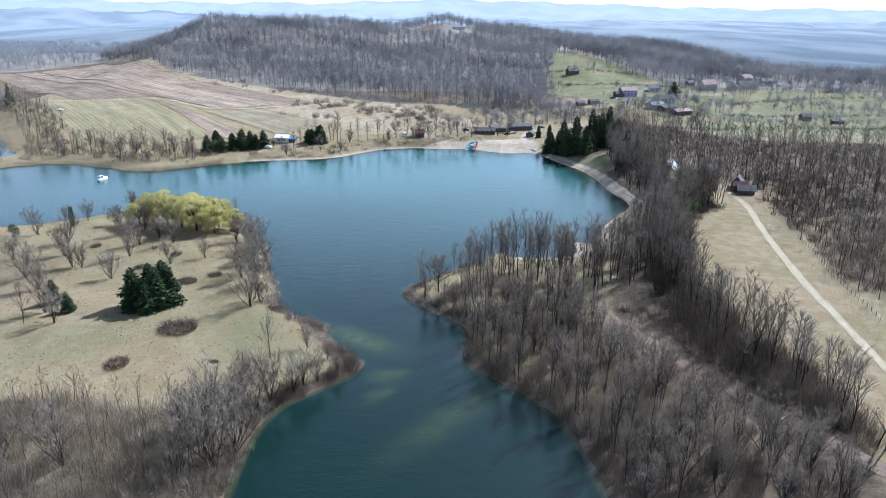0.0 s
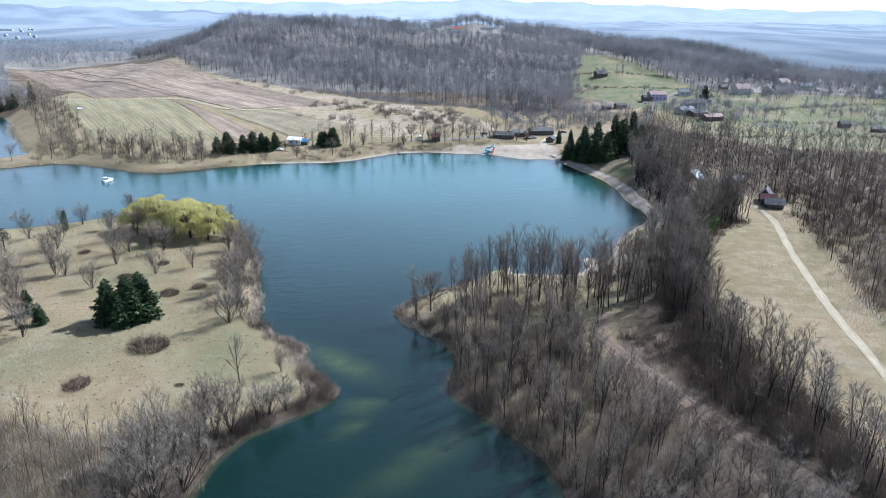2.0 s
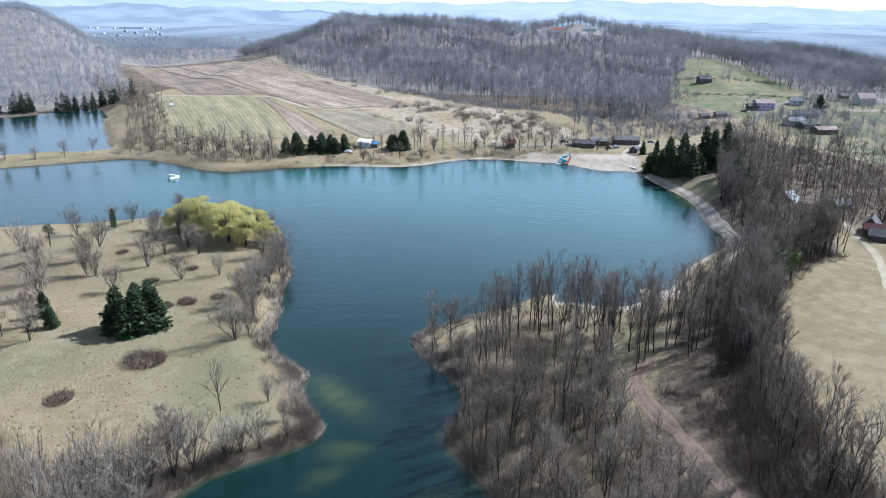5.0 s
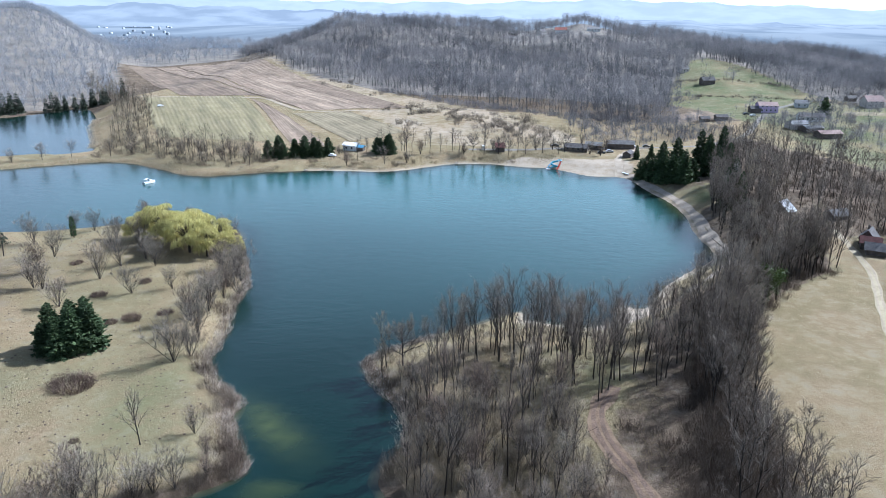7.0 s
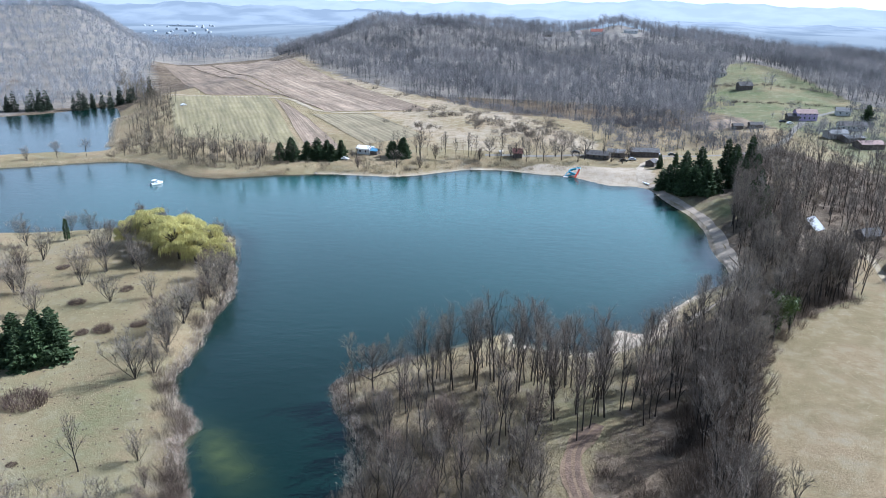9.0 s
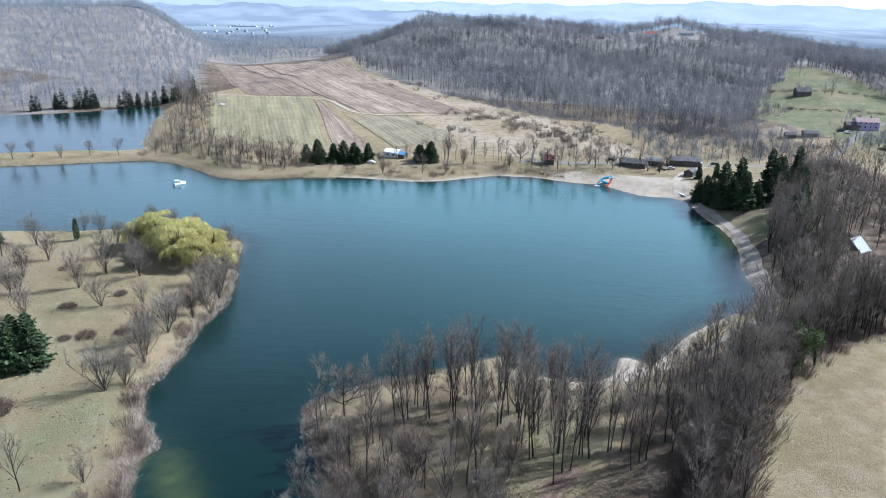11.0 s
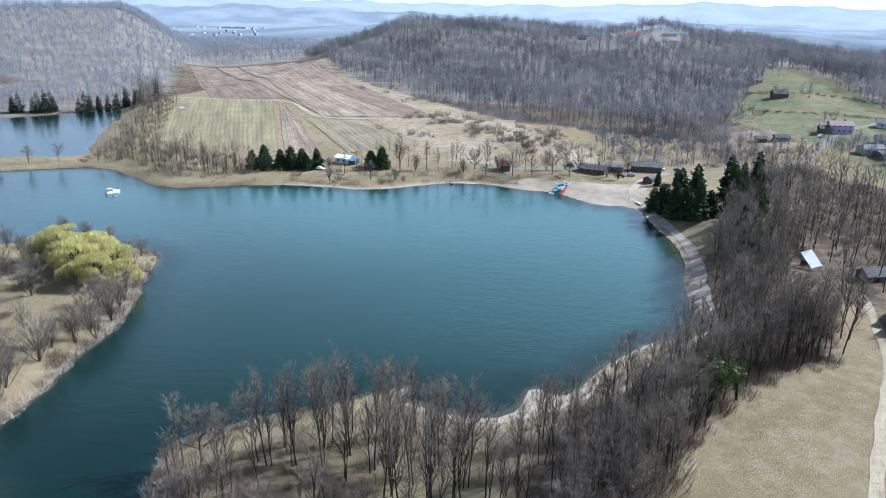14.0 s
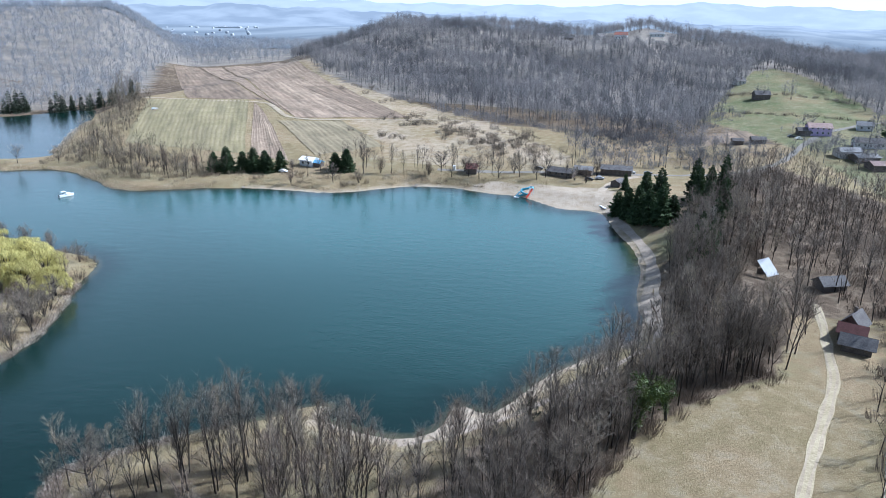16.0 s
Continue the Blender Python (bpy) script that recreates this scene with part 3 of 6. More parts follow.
TRACK_DIRT = surface("track_dirt", ((0.25, 0.20, 0.135), (0.40, 0.335, 0.24)), 0.25, 0.95, 0.4)
MUD_DIRT = surface("churned_mud", ((0.07, 0.045, 0.03), (0.16, 0.105, 0.07)), 0.4, 0.7, 0.6)
MUD_EDGE = surface("trodden_earth", ((0.11, 0.074, 0.047), (0.215, 0.152, 0.098)), 0.35, 0.95, 0.6)
TRACK_GRASS = surface("trodden_grass", ((0.27, 0.225, 0.135), (0.42, 0.36, 0.24)), 0.3, 0.95, 0.5)
GRAVEL = surface("pale_gravel", ((0.31, 0.26, 0.195), (0.46, 0.39, 0.305)), 0.3, 1.0, 0.4, spec=0.05)
SAND_M = surface("beach_sand", ((0.29, 0.24, 0.185), (0.44, 0.37, 0.295)), 0.3, 1.0, 0.3, spec=0.05)
ASPHALT = surface("old_asphalt", ((0.185, 0.172, 0.15), (0.27, 0.25, 0.22)), 0.3, 1.0, 0.2, spec=0.05)

def beside(pts, off):
    """A line that runs off metres to the side of another."""
    c = chaikin(pts, 2, False)
    t = np.gradient(c, axis=0)
    t /= np.linalg.norm(t, axis=1)[:, None] + 1e-9
    return c + np.column_stack((-t[:, 1], t[:, 0])) * (off + 0.25 * wob(c[:, 0], c[:, 1], 17, off))[:, None]


ribbon("path_meadow", TRACK, 2.4, TRACK_GRASS, "strip of trodden grass under the meadow track", 0.06, edge=0.2)
for k, off in enumerate((-0.7, 0.7)):
    ribbon("path_wheel_%d" % (k + 1), beside(TRACK, off), 0.55, TRACK_DIRT, "pale bare wheel rut of the meadow track", 0.10, edge=0.35, n=2)
ribbon("path_mud", MUD, 3.8, MUD_EDGE, "churned brown earth beside the woodland track", edge=0.4)
for k, off in enumerate((-0.8, 0.8)):
    ribbon("path_rut_%d" % (k + 1), beside(MUD, off), 0.95, MUD_DIRT, "dark wet wheel rut of the woodland track", 0.11, edge=0.3, n=2)
ribbon("path_shore", SHORE_PATH, 1.8, SAND_M, "pale sandy footpath along the lake shore", edge=0.6)
ribbon("path_promenade", [(59, 414), (62.5, 405), (69.5, 388), (78, 369), (82.3, 350), (83.3, 335), (83.2, 318), (87, 301)], 2.8, SAND_M, "broad pale sandy walk along the water", 0.12, edge=0.25)
ribbon("path_beach", [(55, 416), (53, 432), (54, 448), (60, 462), (66, 470)], 3.6, GRAVEL, "pale gravel lane down to the beach", edge=0.5)
ribbon("road_village", [(250, 690), (175, 622), (153, 582), (136, 526), (116, 500), (97, 484), (45, 467), (0, 450), (-30, 444)], 3.6, ASPHALT, "narrow grey asphalt lane to the village", 0.12, "road")
ribbon("path_field", [(-420, 600), (-342, 581), (-305, 580), (-263, 587), (-240, 592), (-222, 586), (-205, 568), (-185, 545), (-170, 531), (-129, 540), (-75, 568), (-40, 570)], 4.0, TRACK_DIRT, "pale dirt lane across the fields", 0.2)


def field(name, corners, pitch, mat, label, ridge=0.13, off=0.14):
    """A tilled sheet inside four corners (a, b, c, d); rows run from side ab to side dc."""
    a, b, c, d = (np.array(k, float) for k in corners)
    width = (np.linalg.norm(b - a) + np.linalg.norm(c - d)) / 2
    length = (np.linalg.norm(d - a) + np.linalg.norm(c - b)) / 2
    nu, nv = int(width / pitch) * 4 + 1, max(int(length / 7), 4)
    u, v = np.meshgrid(np.linspace(0, 1, nu), np.linspace(0, 1, nv))
    u, v = u.ravel(), v.ravel()
    P = (a[None] * ((1 - u) * (1 - v))[:, None] + b[None] * (u * (1 - v))[:, None] + c[None] * (u * v)[:, None] + d[None] * ((1 - u) * v)[:, None])
    P += np.column_stack((0.6 * wob(P[:, 0], P[:, 1], 70, 2), 0.6 * wob(P[:, 0], P[:, 1], 50, 1)))
    r = np.cos(u * (nu - 1) / 4 * 6.283) * 0.5 + 0.5
    z = height(P[:, 0], P[:, 1]) + off + ridge * r
    me = mesh_np(name, np.column_stack((P, z)), grid_faces(nu, nv), mat, True)
    at = me.attributes.new("row", "FLOAT", "POINT")
    at.data.foreach_set("value", (1 - r).astype(np.float32))
    lay = me.attributes.new("lay", "FLOAT_VECTOR", "POINT")
    lay.data.foreach_set("vector", np.column_stack((u * width / 7 + a[0], v * length / 75, 0 * u)).astype(np.float32).ravel())
    return tagged(new(name, me), label, "field", kind="structure")


PLOUGH = row_material("ploughed_soil", (0.20, 0.145, 0.10), (0.33, 0.255, 0.18), (0.13, 0.092, 0.065), streak=0.45)
PLOUGH_DARK = row_material("dark_ploughed_soil", (0.15, 0.108, 0.075), (0.25, 0.19, 0.13), (0.11, 0.078, 0.056), streak=0.45)
CROP = row_material("young_crop", (0.165, 0.145, 0.072), (0.225, 0.19, 0.10), (0.29, 0.24, 0.155), streak=0.3)
STUBBLE = row_material("stubble_rows", (0.21, 0.175, 0.105), (0.29, 0.24, 0.15), (0.08, 0.06, 0.04), streak=0.3)
field("field_crop", ((-226, 440), (-142, 440), (-250, 598), (-326, 572)), 3.2, CROP, "thin green crop in pale drilled rows")
field("field_strip", ((-138, 440), (-112, 436), (-212, 560), (-238, 588)), 3.0, PLOUGH, "brown tilled strip between two crops")
field("field_vines", ((-104, 450), (-76, 478), (-134, 536), (-172, 520)), 3.2, STUBBLE, "greenish field with dark evenly spaced rows")
field("field_plough_east", ((-168, 536), (-96, 566), (-432, 915), (-492, 890)), 5.0, PLOUGH, "large brown ploughed field with long furrows")
field("field_plough_mid", ((-236, 602), (-171, 539), (-495, 888), (-516, 874)), 5.0, PLOUGH, "brown ploughed land above the dirt lane")
field("field_plough_west", ((-302, 588), (-239, 603), (-518, 872), (-542, 856)), 5.0, PLOUGH_DARK, "darker ploughed strip on the field's west side")
field("field_plough_dark", ((-118, 560), (-97, 565), (-225, 706), (-258, 692)), 4.0, PLOUGH_DARK, "freshly turned dark soil along the field edge", off=0.3)


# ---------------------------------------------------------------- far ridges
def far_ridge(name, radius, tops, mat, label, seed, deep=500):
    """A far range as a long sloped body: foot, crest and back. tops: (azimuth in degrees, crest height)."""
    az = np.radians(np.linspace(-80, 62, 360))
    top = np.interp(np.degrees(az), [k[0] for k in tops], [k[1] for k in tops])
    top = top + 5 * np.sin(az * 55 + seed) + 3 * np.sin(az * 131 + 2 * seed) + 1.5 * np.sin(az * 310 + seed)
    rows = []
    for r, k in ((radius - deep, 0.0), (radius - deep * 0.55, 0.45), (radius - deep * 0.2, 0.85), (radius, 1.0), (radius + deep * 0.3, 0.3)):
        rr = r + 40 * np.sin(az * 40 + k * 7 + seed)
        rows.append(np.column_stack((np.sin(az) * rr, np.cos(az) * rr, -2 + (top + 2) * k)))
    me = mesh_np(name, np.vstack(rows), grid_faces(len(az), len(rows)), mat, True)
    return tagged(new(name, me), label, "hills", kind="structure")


# both ranges glow: their pale blue haze is painted as emission
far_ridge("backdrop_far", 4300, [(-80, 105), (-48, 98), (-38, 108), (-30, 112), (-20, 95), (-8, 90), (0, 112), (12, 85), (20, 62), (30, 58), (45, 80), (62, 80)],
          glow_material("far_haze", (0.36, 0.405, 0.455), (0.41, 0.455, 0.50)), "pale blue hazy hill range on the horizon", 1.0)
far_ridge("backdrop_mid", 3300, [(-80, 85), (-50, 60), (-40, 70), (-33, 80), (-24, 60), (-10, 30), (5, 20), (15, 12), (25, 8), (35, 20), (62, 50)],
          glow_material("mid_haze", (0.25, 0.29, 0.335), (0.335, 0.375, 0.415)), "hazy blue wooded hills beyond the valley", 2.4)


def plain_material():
    """The valley floor as a glowing backdrop: haze put into the emission, paler the farther it lies, with faint woods
    and fields.
    """
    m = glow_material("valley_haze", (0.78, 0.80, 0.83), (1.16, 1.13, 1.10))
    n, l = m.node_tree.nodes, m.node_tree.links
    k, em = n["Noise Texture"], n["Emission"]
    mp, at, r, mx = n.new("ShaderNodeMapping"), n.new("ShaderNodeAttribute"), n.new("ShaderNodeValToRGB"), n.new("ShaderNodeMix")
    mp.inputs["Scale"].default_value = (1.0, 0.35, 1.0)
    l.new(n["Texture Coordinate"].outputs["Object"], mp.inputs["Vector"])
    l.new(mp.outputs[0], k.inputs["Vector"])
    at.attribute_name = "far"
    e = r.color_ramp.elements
    # emission by distance: the haze painted from grey to pale blue
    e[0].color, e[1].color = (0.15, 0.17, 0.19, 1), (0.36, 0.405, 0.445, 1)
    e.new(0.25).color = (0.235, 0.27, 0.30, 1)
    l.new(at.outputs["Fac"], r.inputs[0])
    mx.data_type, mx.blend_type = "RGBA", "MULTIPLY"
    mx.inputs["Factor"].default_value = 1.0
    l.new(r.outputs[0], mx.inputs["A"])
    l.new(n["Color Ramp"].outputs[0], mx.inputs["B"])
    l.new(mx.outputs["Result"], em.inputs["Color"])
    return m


def far_plain():
    """The hazy valley floor behind the hills, out to the far ranges."""
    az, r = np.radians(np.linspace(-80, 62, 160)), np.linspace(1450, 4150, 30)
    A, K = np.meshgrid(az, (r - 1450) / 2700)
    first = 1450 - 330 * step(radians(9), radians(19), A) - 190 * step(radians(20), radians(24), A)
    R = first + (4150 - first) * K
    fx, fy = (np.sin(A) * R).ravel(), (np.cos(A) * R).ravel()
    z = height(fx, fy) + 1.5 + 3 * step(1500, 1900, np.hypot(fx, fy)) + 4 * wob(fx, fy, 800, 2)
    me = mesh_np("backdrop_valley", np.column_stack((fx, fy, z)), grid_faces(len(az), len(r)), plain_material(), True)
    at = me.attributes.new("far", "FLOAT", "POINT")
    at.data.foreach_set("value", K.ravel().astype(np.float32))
    return tagged(new("backdrop_valley", me), "wide hazy valley floor with woods and fields", "valley", kind="structure")


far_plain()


# ---------------------------------------------------------------- trees
class Builder:
    """Collects tubes and slivers as triangles."""
    def __init__(self):
        self.v, self.f, self.n = [], [], 0

    def tube(self, pts, radii, sides):
        pts = np.asarray(pts, float)
        t = np.gradient(pts, axis=0)
        t /= np.linalg.norm(t, axis=1)[:, None] + 1e-9
        ref = np.where(np.abs(t[:, 2:3]) > 0.9, [[1.0, 0, 0]], [[0, 0, 1.0]])
        a = np.cross(t, ref)
        a /= np.linalg.norm(a, axis=1)[:, None] + 1e-9
        b = np.cross(t, a)
        ang = np.arange(sides) * 2 * math.pi / sides
        ring = pts[:, None] + (a[:, None] * np.cos(ang)[None, :, None] + b[:, None] * np.sin(ang)[None, :, None]) * np.asarray(radii)[:, None, None]
        k = len(pts)
        i, j = np.meshgrid(np.arange(k - 1), np.arange(sides), indexing="ij")
        p, q = (i * sides + j).ravel(), (i * sides + (j + 1) % sides).ravel()
        self.v.append(ring.reshape(-1, 3))
        self.f.append(np.vstack((np.column_stack((p, q, q + sides)), np.column_stack((p, q + sides, p + sides)))) + self.n)
        self.n += k * sides

    def slivers(self, p0, p1, width, rng):
        """Thin triangles from p0 to p1, width wide at the foot."""
        d = p1 - p0
        s = np.cross(d, rng.normal(size=d.shape))
        s /= np.linalg.norm(s, axis=1)[:, None] + 1e-9
        s *= np.broadcast_to(np.asarray(width, float), (len(d),))[:, None] / 2
        k = len(d)
        self.v.append(np.stack((p0 - s, p0 + s, p1), 1).reshape(-1, 3))
        self.f.append(np.arange(3 * k).reshape(-1, 3) + self.n)
        self.n += 3 * k

    def blades(self, p0, p1, width, rng):
        """Leaf-shaped pieces: two triangles, widest in the middle."""
        d = p1 - p0
        s = np.cross(d, rng.normal(size=d.shape))
        s /= np.linalg.norm(s, axis=1)[:, None] + 1e-9
        s *= np.broadcast_to(np.asarray(width, float), (len(d),))[:, None] / 2
        m = p0 + d * 0.45
        k = len(d)
        self.v.append(np.stack((p0, m - s, p1, m + s), 1).reshape(-1, 3))
        b = np.arange(k)[:, None] * 4 + self.n
        self.f.append(np.vstack((b + [[0, 1, 2]], b + [[0, 2, 3]])))
        self.n += 4 * k

    def arrays(self):
        return np.vstack(self.v), np.vstack(self.f)


def unit(v):
    return v / (np.linalg.norm(v) + 1e-9)


def bare_tree(seed, H=15.0, spread=1.0, first=0.3, limbs=15, rise=60, subs=6, twigs=9, twig_len=1.2, twig_w=0.034, stems=1, r0=0.19, lean=0.05, sides=(6, 4, 3), fan=(0.12, 0.5)):
    """A leafless tree: wood (stem, limbs, branches) and a crown of fine twigs. Returns two (verts, faces)."""
    rng = np.random.default_rng(seed)
    wood, crown = Builder(), Builder()
    for s in range(stems):
        sa = rng.uniform(0, 6.28)
        out = np.array([math.cos(sa), math.sin(sa), 0]) * (lean * rng.uniform(0, 2) if stems == 1 else rng.uniform(*fan))
        h = H * (1 if s == 0 else rng.uniform(0.65, 1.0))
        zz = np.linspace(0, 1, 7)
        stem = np.column_stack((out[0] * h * zz ** 0.9, out[1] * h * zz ** 0.9, h * zz * (0.97 - 0.3 * np.hypot(*out[:2]))))
        stem += np.cumsum(rng.normal(0, 0.014 * h, (7, 3)) * [1, 1, 0], 0) * zz[:, None]
        stem[0, 2] = -0.4
        rs = r0 * (1 if stems == 1 else 0.6)
        wood.tube(stem, rs * (1 - 0.94 * zz ** 0.8), sides[0])
        nl = limbs if stems == 1 else max(4, limbs // 2)
        for i in range(nl):
            f = first + (0.95 - first) * ((i + rng.uniform(0, 0.9)) / nl) ** 0.85
            k = f * 6
            base = stem[int(k)] + (stem[min(int(k) + 1, 6)] - stem[int(k)]) * (k - int(k))
            az = i * 2.4 + rng.uniform(-0.7, 0.7)
            L = spread * (0.16 * h + (1 - f) * h * 0.52) * rng.uniform(0.65, 1.2)
            el = radians(np.clip(rise + rng.uniform(-16, 14), 5, 86))
            d = np.array([math.cos(az) * math.cos(el), math.sin(az) * math.cos(el), math.sin(el)])
            q = [base]
            for _ in range(3):
                d = unit(d + rng.normal(0, 0.11, 3) + [0, 0, 0.09])
                q.append(q[-1] + d * L / 3)
            q = np.array(q)
            rl = rs * (1 - 0.88 * f) * 0.55 + 0.012
            wood.tube(q, rl * np.array([1, 0.72, 0.45, 0.15]), sides[1])
            for j in range(subs):
                e = (0.15 + 0.85 * rng.uniform(0, 1) ** 0.8) * 3
                k0 = min(int(e), 2)
                b = q[k0] + (q[k0 + 1] - q[k0]) * (e - k0)
                sd = unit(unit(q[k0 + 1] - q[k0]) + rng.normal(0, 0.42, 3) + [0, 0, 0.1])
                sl = L * rng.uniform(0.22, 0.5) + 0.3
                tip = b + sd * sl
                if sides[2]:
                    wood.tube(np.array([b, tip]), np.array([0.4, 0.08]) * rl + 0.006, sides[2])
                else:
                    crown.slivers(b[None], tip[None], 0.8 * rl + 0.03, rng)
                w = rng.uniform(0.1, 1.0, (twigs, 1))
                t0 = b + (tip - b) * w
                td = sd + rng.normal(0, 0.45, (twigs, 3)) + [0, 0, 0.1]
                td /= np.linalg.norm(td, axis=1)[:, None]
                crown.slivers(t0, t0 + td * twig_len * rng.uniform(0.4, 1.2, (twigs, 1)), twig_w * rng.uniform(0.7, 1.3, twigs), rng)
    return wood.arrays(), crown.arrays()


def far_tree(seed, H=14.0, R=4.0, n=30, w=0.22, shell=3.0, leaf=(0.07, 0.2)):
    """A leafless tree seen from afar: a stem, ascending sprays and a rounded outer shell of twig ends."""
    rng = np.random.default_rng(seed)
    b = Builder()
    b.tube(np.array([[0, 0, -0.5], [0, 0, H * 0.45], [0.2, 0, H * 0.85]]), [0.2, 0.15, 0.05], 3)
    stem = b.n
    p0 = np.column_stack((rng.normal(0, 0.25, n), rng.normal(0, 0.25, n), H * rng.uniform(0.30, 0.6, n)))
    a, e = rng.uniform(0, 6.283, n), np.arcsin(rng.uniform(0, 1, n))
    p1 = np.column_stack((np.cos(a) * np.cos(e) * R, np.sin(a) * np.cos(e) * R, H * 0.56 + np.sin(e) * H * 0.44)) * rng.uniform(0.85, 1.06, (n, 1))
    b.slivers(p0, p1, w, rng)
    k = int(n * shell)
    a, e = rng.uniform(0, 6.283, k), np.arcsin(rng.uniform(-0.6, 1, k))
    d = np.column_stack((np.cos(a) * np.cos(e), np.sin(a) * np.cos(e), np.sin(e)))
    c = np.array([0, 0, H * 0.56]) + d * [R, R, H * 0.42] * rng.uniform(0.72, 1.04, (k, 1))
    t = np.cross(d, rng.normal(size=d.shape))
    t /= np.linalg.norm(t, axis=1)[:, None] + 1e-9
    s_ = np.cross(t, d) * rng.uniform(*leaf, (k, 1))
    L = t * rng.uniform(0.6, 1.5, (k, 1))
    b.v.append(np.stack((c - s_, c + s_, c + L + d * rng.uniform(-0.2, 0.6, (k, 1))), 1).reshape(-1, 3))
    b.f.append(np.arange(3 * k).reshape(-1, 3) + b.n)
    b.n += 3 * k
    v, f = b.arrays()
    return v, f, np.where(np.arange(len(v)) < stem, 0.0, 1.0)


def conifer(seed, H=12.0, R=2.6, layers=15, per=11, droop=-0.18, skirt=0.05):
    """A spruce: stem, and tiers of drooping boughs of needle sprays."""
    rng = np.random.default_rng(seed)
    wood, crown = Builder(), Builder()
    wood.tube(np.array([[0, 0, -0.4], [0, 0, H * 0.5], [0, 0, H * 0.97]]), np.array([0.2, 0.12, 0.02]) * H / 12, 6)
    for i in range(layers):
        f = i / (layers - 1)
        z = H * (skirt + (0.95 - skirt) * f)
        r = R * (1 - f) ** 0.66 * (1 + rng.uniform(-0.2, 0.15)) + 0.2
        for j in range(max(5, int(per * (1 - 0.5 * f)))):
            az = j * 6.283 / max(5, int(per * (1 - 0.5 * f))) + i * 0.7 + rng.uniform(-0.25, 0.25)
            L = r * rng.uniform(0.55, 1.2)
            d = np.array([math.cos(az), math.sin(az), droop + 0.45 * f + rng.normal(0, 0.12)])
            k = 15
            w = np.sort(rng.uniform(0.1, 1.0, k))[:, None]
            base = np.array([0, 0, z]) + d * L * w * 0.85 + [0, 0, 0.12 * L] * w * w
            side = np.array([-math.sin(az), math.cos(az), 0]) * np.where(np.arange(k) % 2, 1, -1)[:, None]
            td = d * 0.7 + side * rng.uniform(0.3, 0.8, (k, 1)) + rng.normal(0, 0.15, (k, 3)) + [0, 0, -0.12]
            crown.blades(base, base + td * (0.45 + 0.36 * L * (1.2 - w)) * rng.uniform(0.6, 1.4, (k, 1)), 0.32 + 0.10 * L, rng)
    top = np.tile([[0, 0, H * 0.93]], (6, 1))
    crown.blades(top, top + rng.normal(0, 0.12, (6, 3)) + [0, 0, H * 0.07], 0.2, rng)
    return wood.arrays(), crown.arrays()


def willow(seed, H=9.0, R=5.0):
    """A willow in first leaf: short stem, spreading limbs, rounded heads of thin hanging yellow shoots."""
    rng = np.random.default_rng(seed)
    wood, crown = Builder(), Builder()
    fork = H * 0.2
    wood.tube(np.array([[0, 0, -0.4], [0.1, 0.1, fork * 0.5], [0.25, 0.1, fork]]), [0.5, 0.42, 0.36], 7)
    for i in range(26):
        az, el = i * 2.4 + rng.uniform(-0.3, 0.3), math.asin(min(1.0, -0.18 + 1.16 * ((i * 7) % 26 + 0.5) / 26))
        reach = rng.uniform(0.72, 1.0)
        head = np.array([math.cos(az) * math.cos(el) * R * reach, math.sin(az) * math.cos(el) * R * reach, H * 0.36 + math.sin(el) * H * 0.50 * reach])
        b0 = np.array([0.25, 0.1, fork * rng.uniform(0.85, 1.0)])
        mid = b0 * 0.5 + head * 0.5 + rng.normal(0, 0.3, 3) + [0, 0, 0.10 * H * math.cos(el)]
        wood.tube(chaikin(np.array([b0, b0 * 0.7 + mid * 0.3 + [0, 0, 0.3], mid, head]), 1, False), np.linspace(0.22, 0.035, 8), 5)
        for j in range(5):
            tip = head + rng.normal(0, 1, 3) * [1.5, 1.5, 0.7]
            q = mid + (head - mid) * rng.uniform(0.2, 0.9)
            wood.tube(np.array([q, (q + tip) / 2 + [0, 0, 0.25], tip]), [0.05, 0.035, 0.015], 3)
        k = 200
        d = rng.normal(0, 1, (k, 3))
        d /= np.linalg.norm(d, axis=1)[:, None]
        d[:, 2] = np.abs(d[:, 2]) * 0.75
        s0 = head + d * [1.9, 1.9, 1.3] * rng.uniform(0.35, 1.0, (k, 1)) ** 0.5
        fall = rng.uniform(0.4, 2.3, k) * (1.2 - 0.5 * math.sin(el))
        s1 = s0 + np.column_stack((d[:, 0] * 0.4 + rng.normal(0, 0.34, k), d[:, 1] * 0.4 + rng.normal(0, 0.34, k), -fall))
        s1[:, 2] = np.maximum(s1[:, 2], 1.2)
        crown.blades(s0, s1, rng.uniform(0.07, 0.16, k), rng)
    return wood.arrays(), crown.arrays()


def bush(seed, R=2.0, H=1.6, n=170, w=0.05):
    """A low thicket of thin stems fanning from the ground."""
    rng = np.random.default_rng(seed)
    b = Builder()
    a, r = rng.uniform(0, 6.283, n), R * np.sqrt(rng.uniform(0, 1, n)) * 0.8
    p0 = np.column_stack((np.cos(a) * r, np.sin(a) * r, np.full(n, -0.15)))
    h = H * (1 - 0.55 * (r / R) ** 2) * rng.uniform(0.6, 1.1, n)
    p1 = p0 + np.column_stack((np.cos(a) * h * 0.35, np.sin(a) * h * 0.35, h)) + rng.normal(0, 0.22, (n, 3)) * [1, 1, 0.3]
    b.slivers(p0, p1, w, rng)
    k = rng.integers(0, n, n * 2)
    t0 = p0[k] + (p1[k] - p0[k]) * rng.uniform(0.35, 0.95, (n * 2, 1))
    b.slivers(t0, t0 + rng.normal(0, 0.35, (n * 2, 3)) + [0, 0, 0.25], w * 0.7, rng)
    return b.arrays()


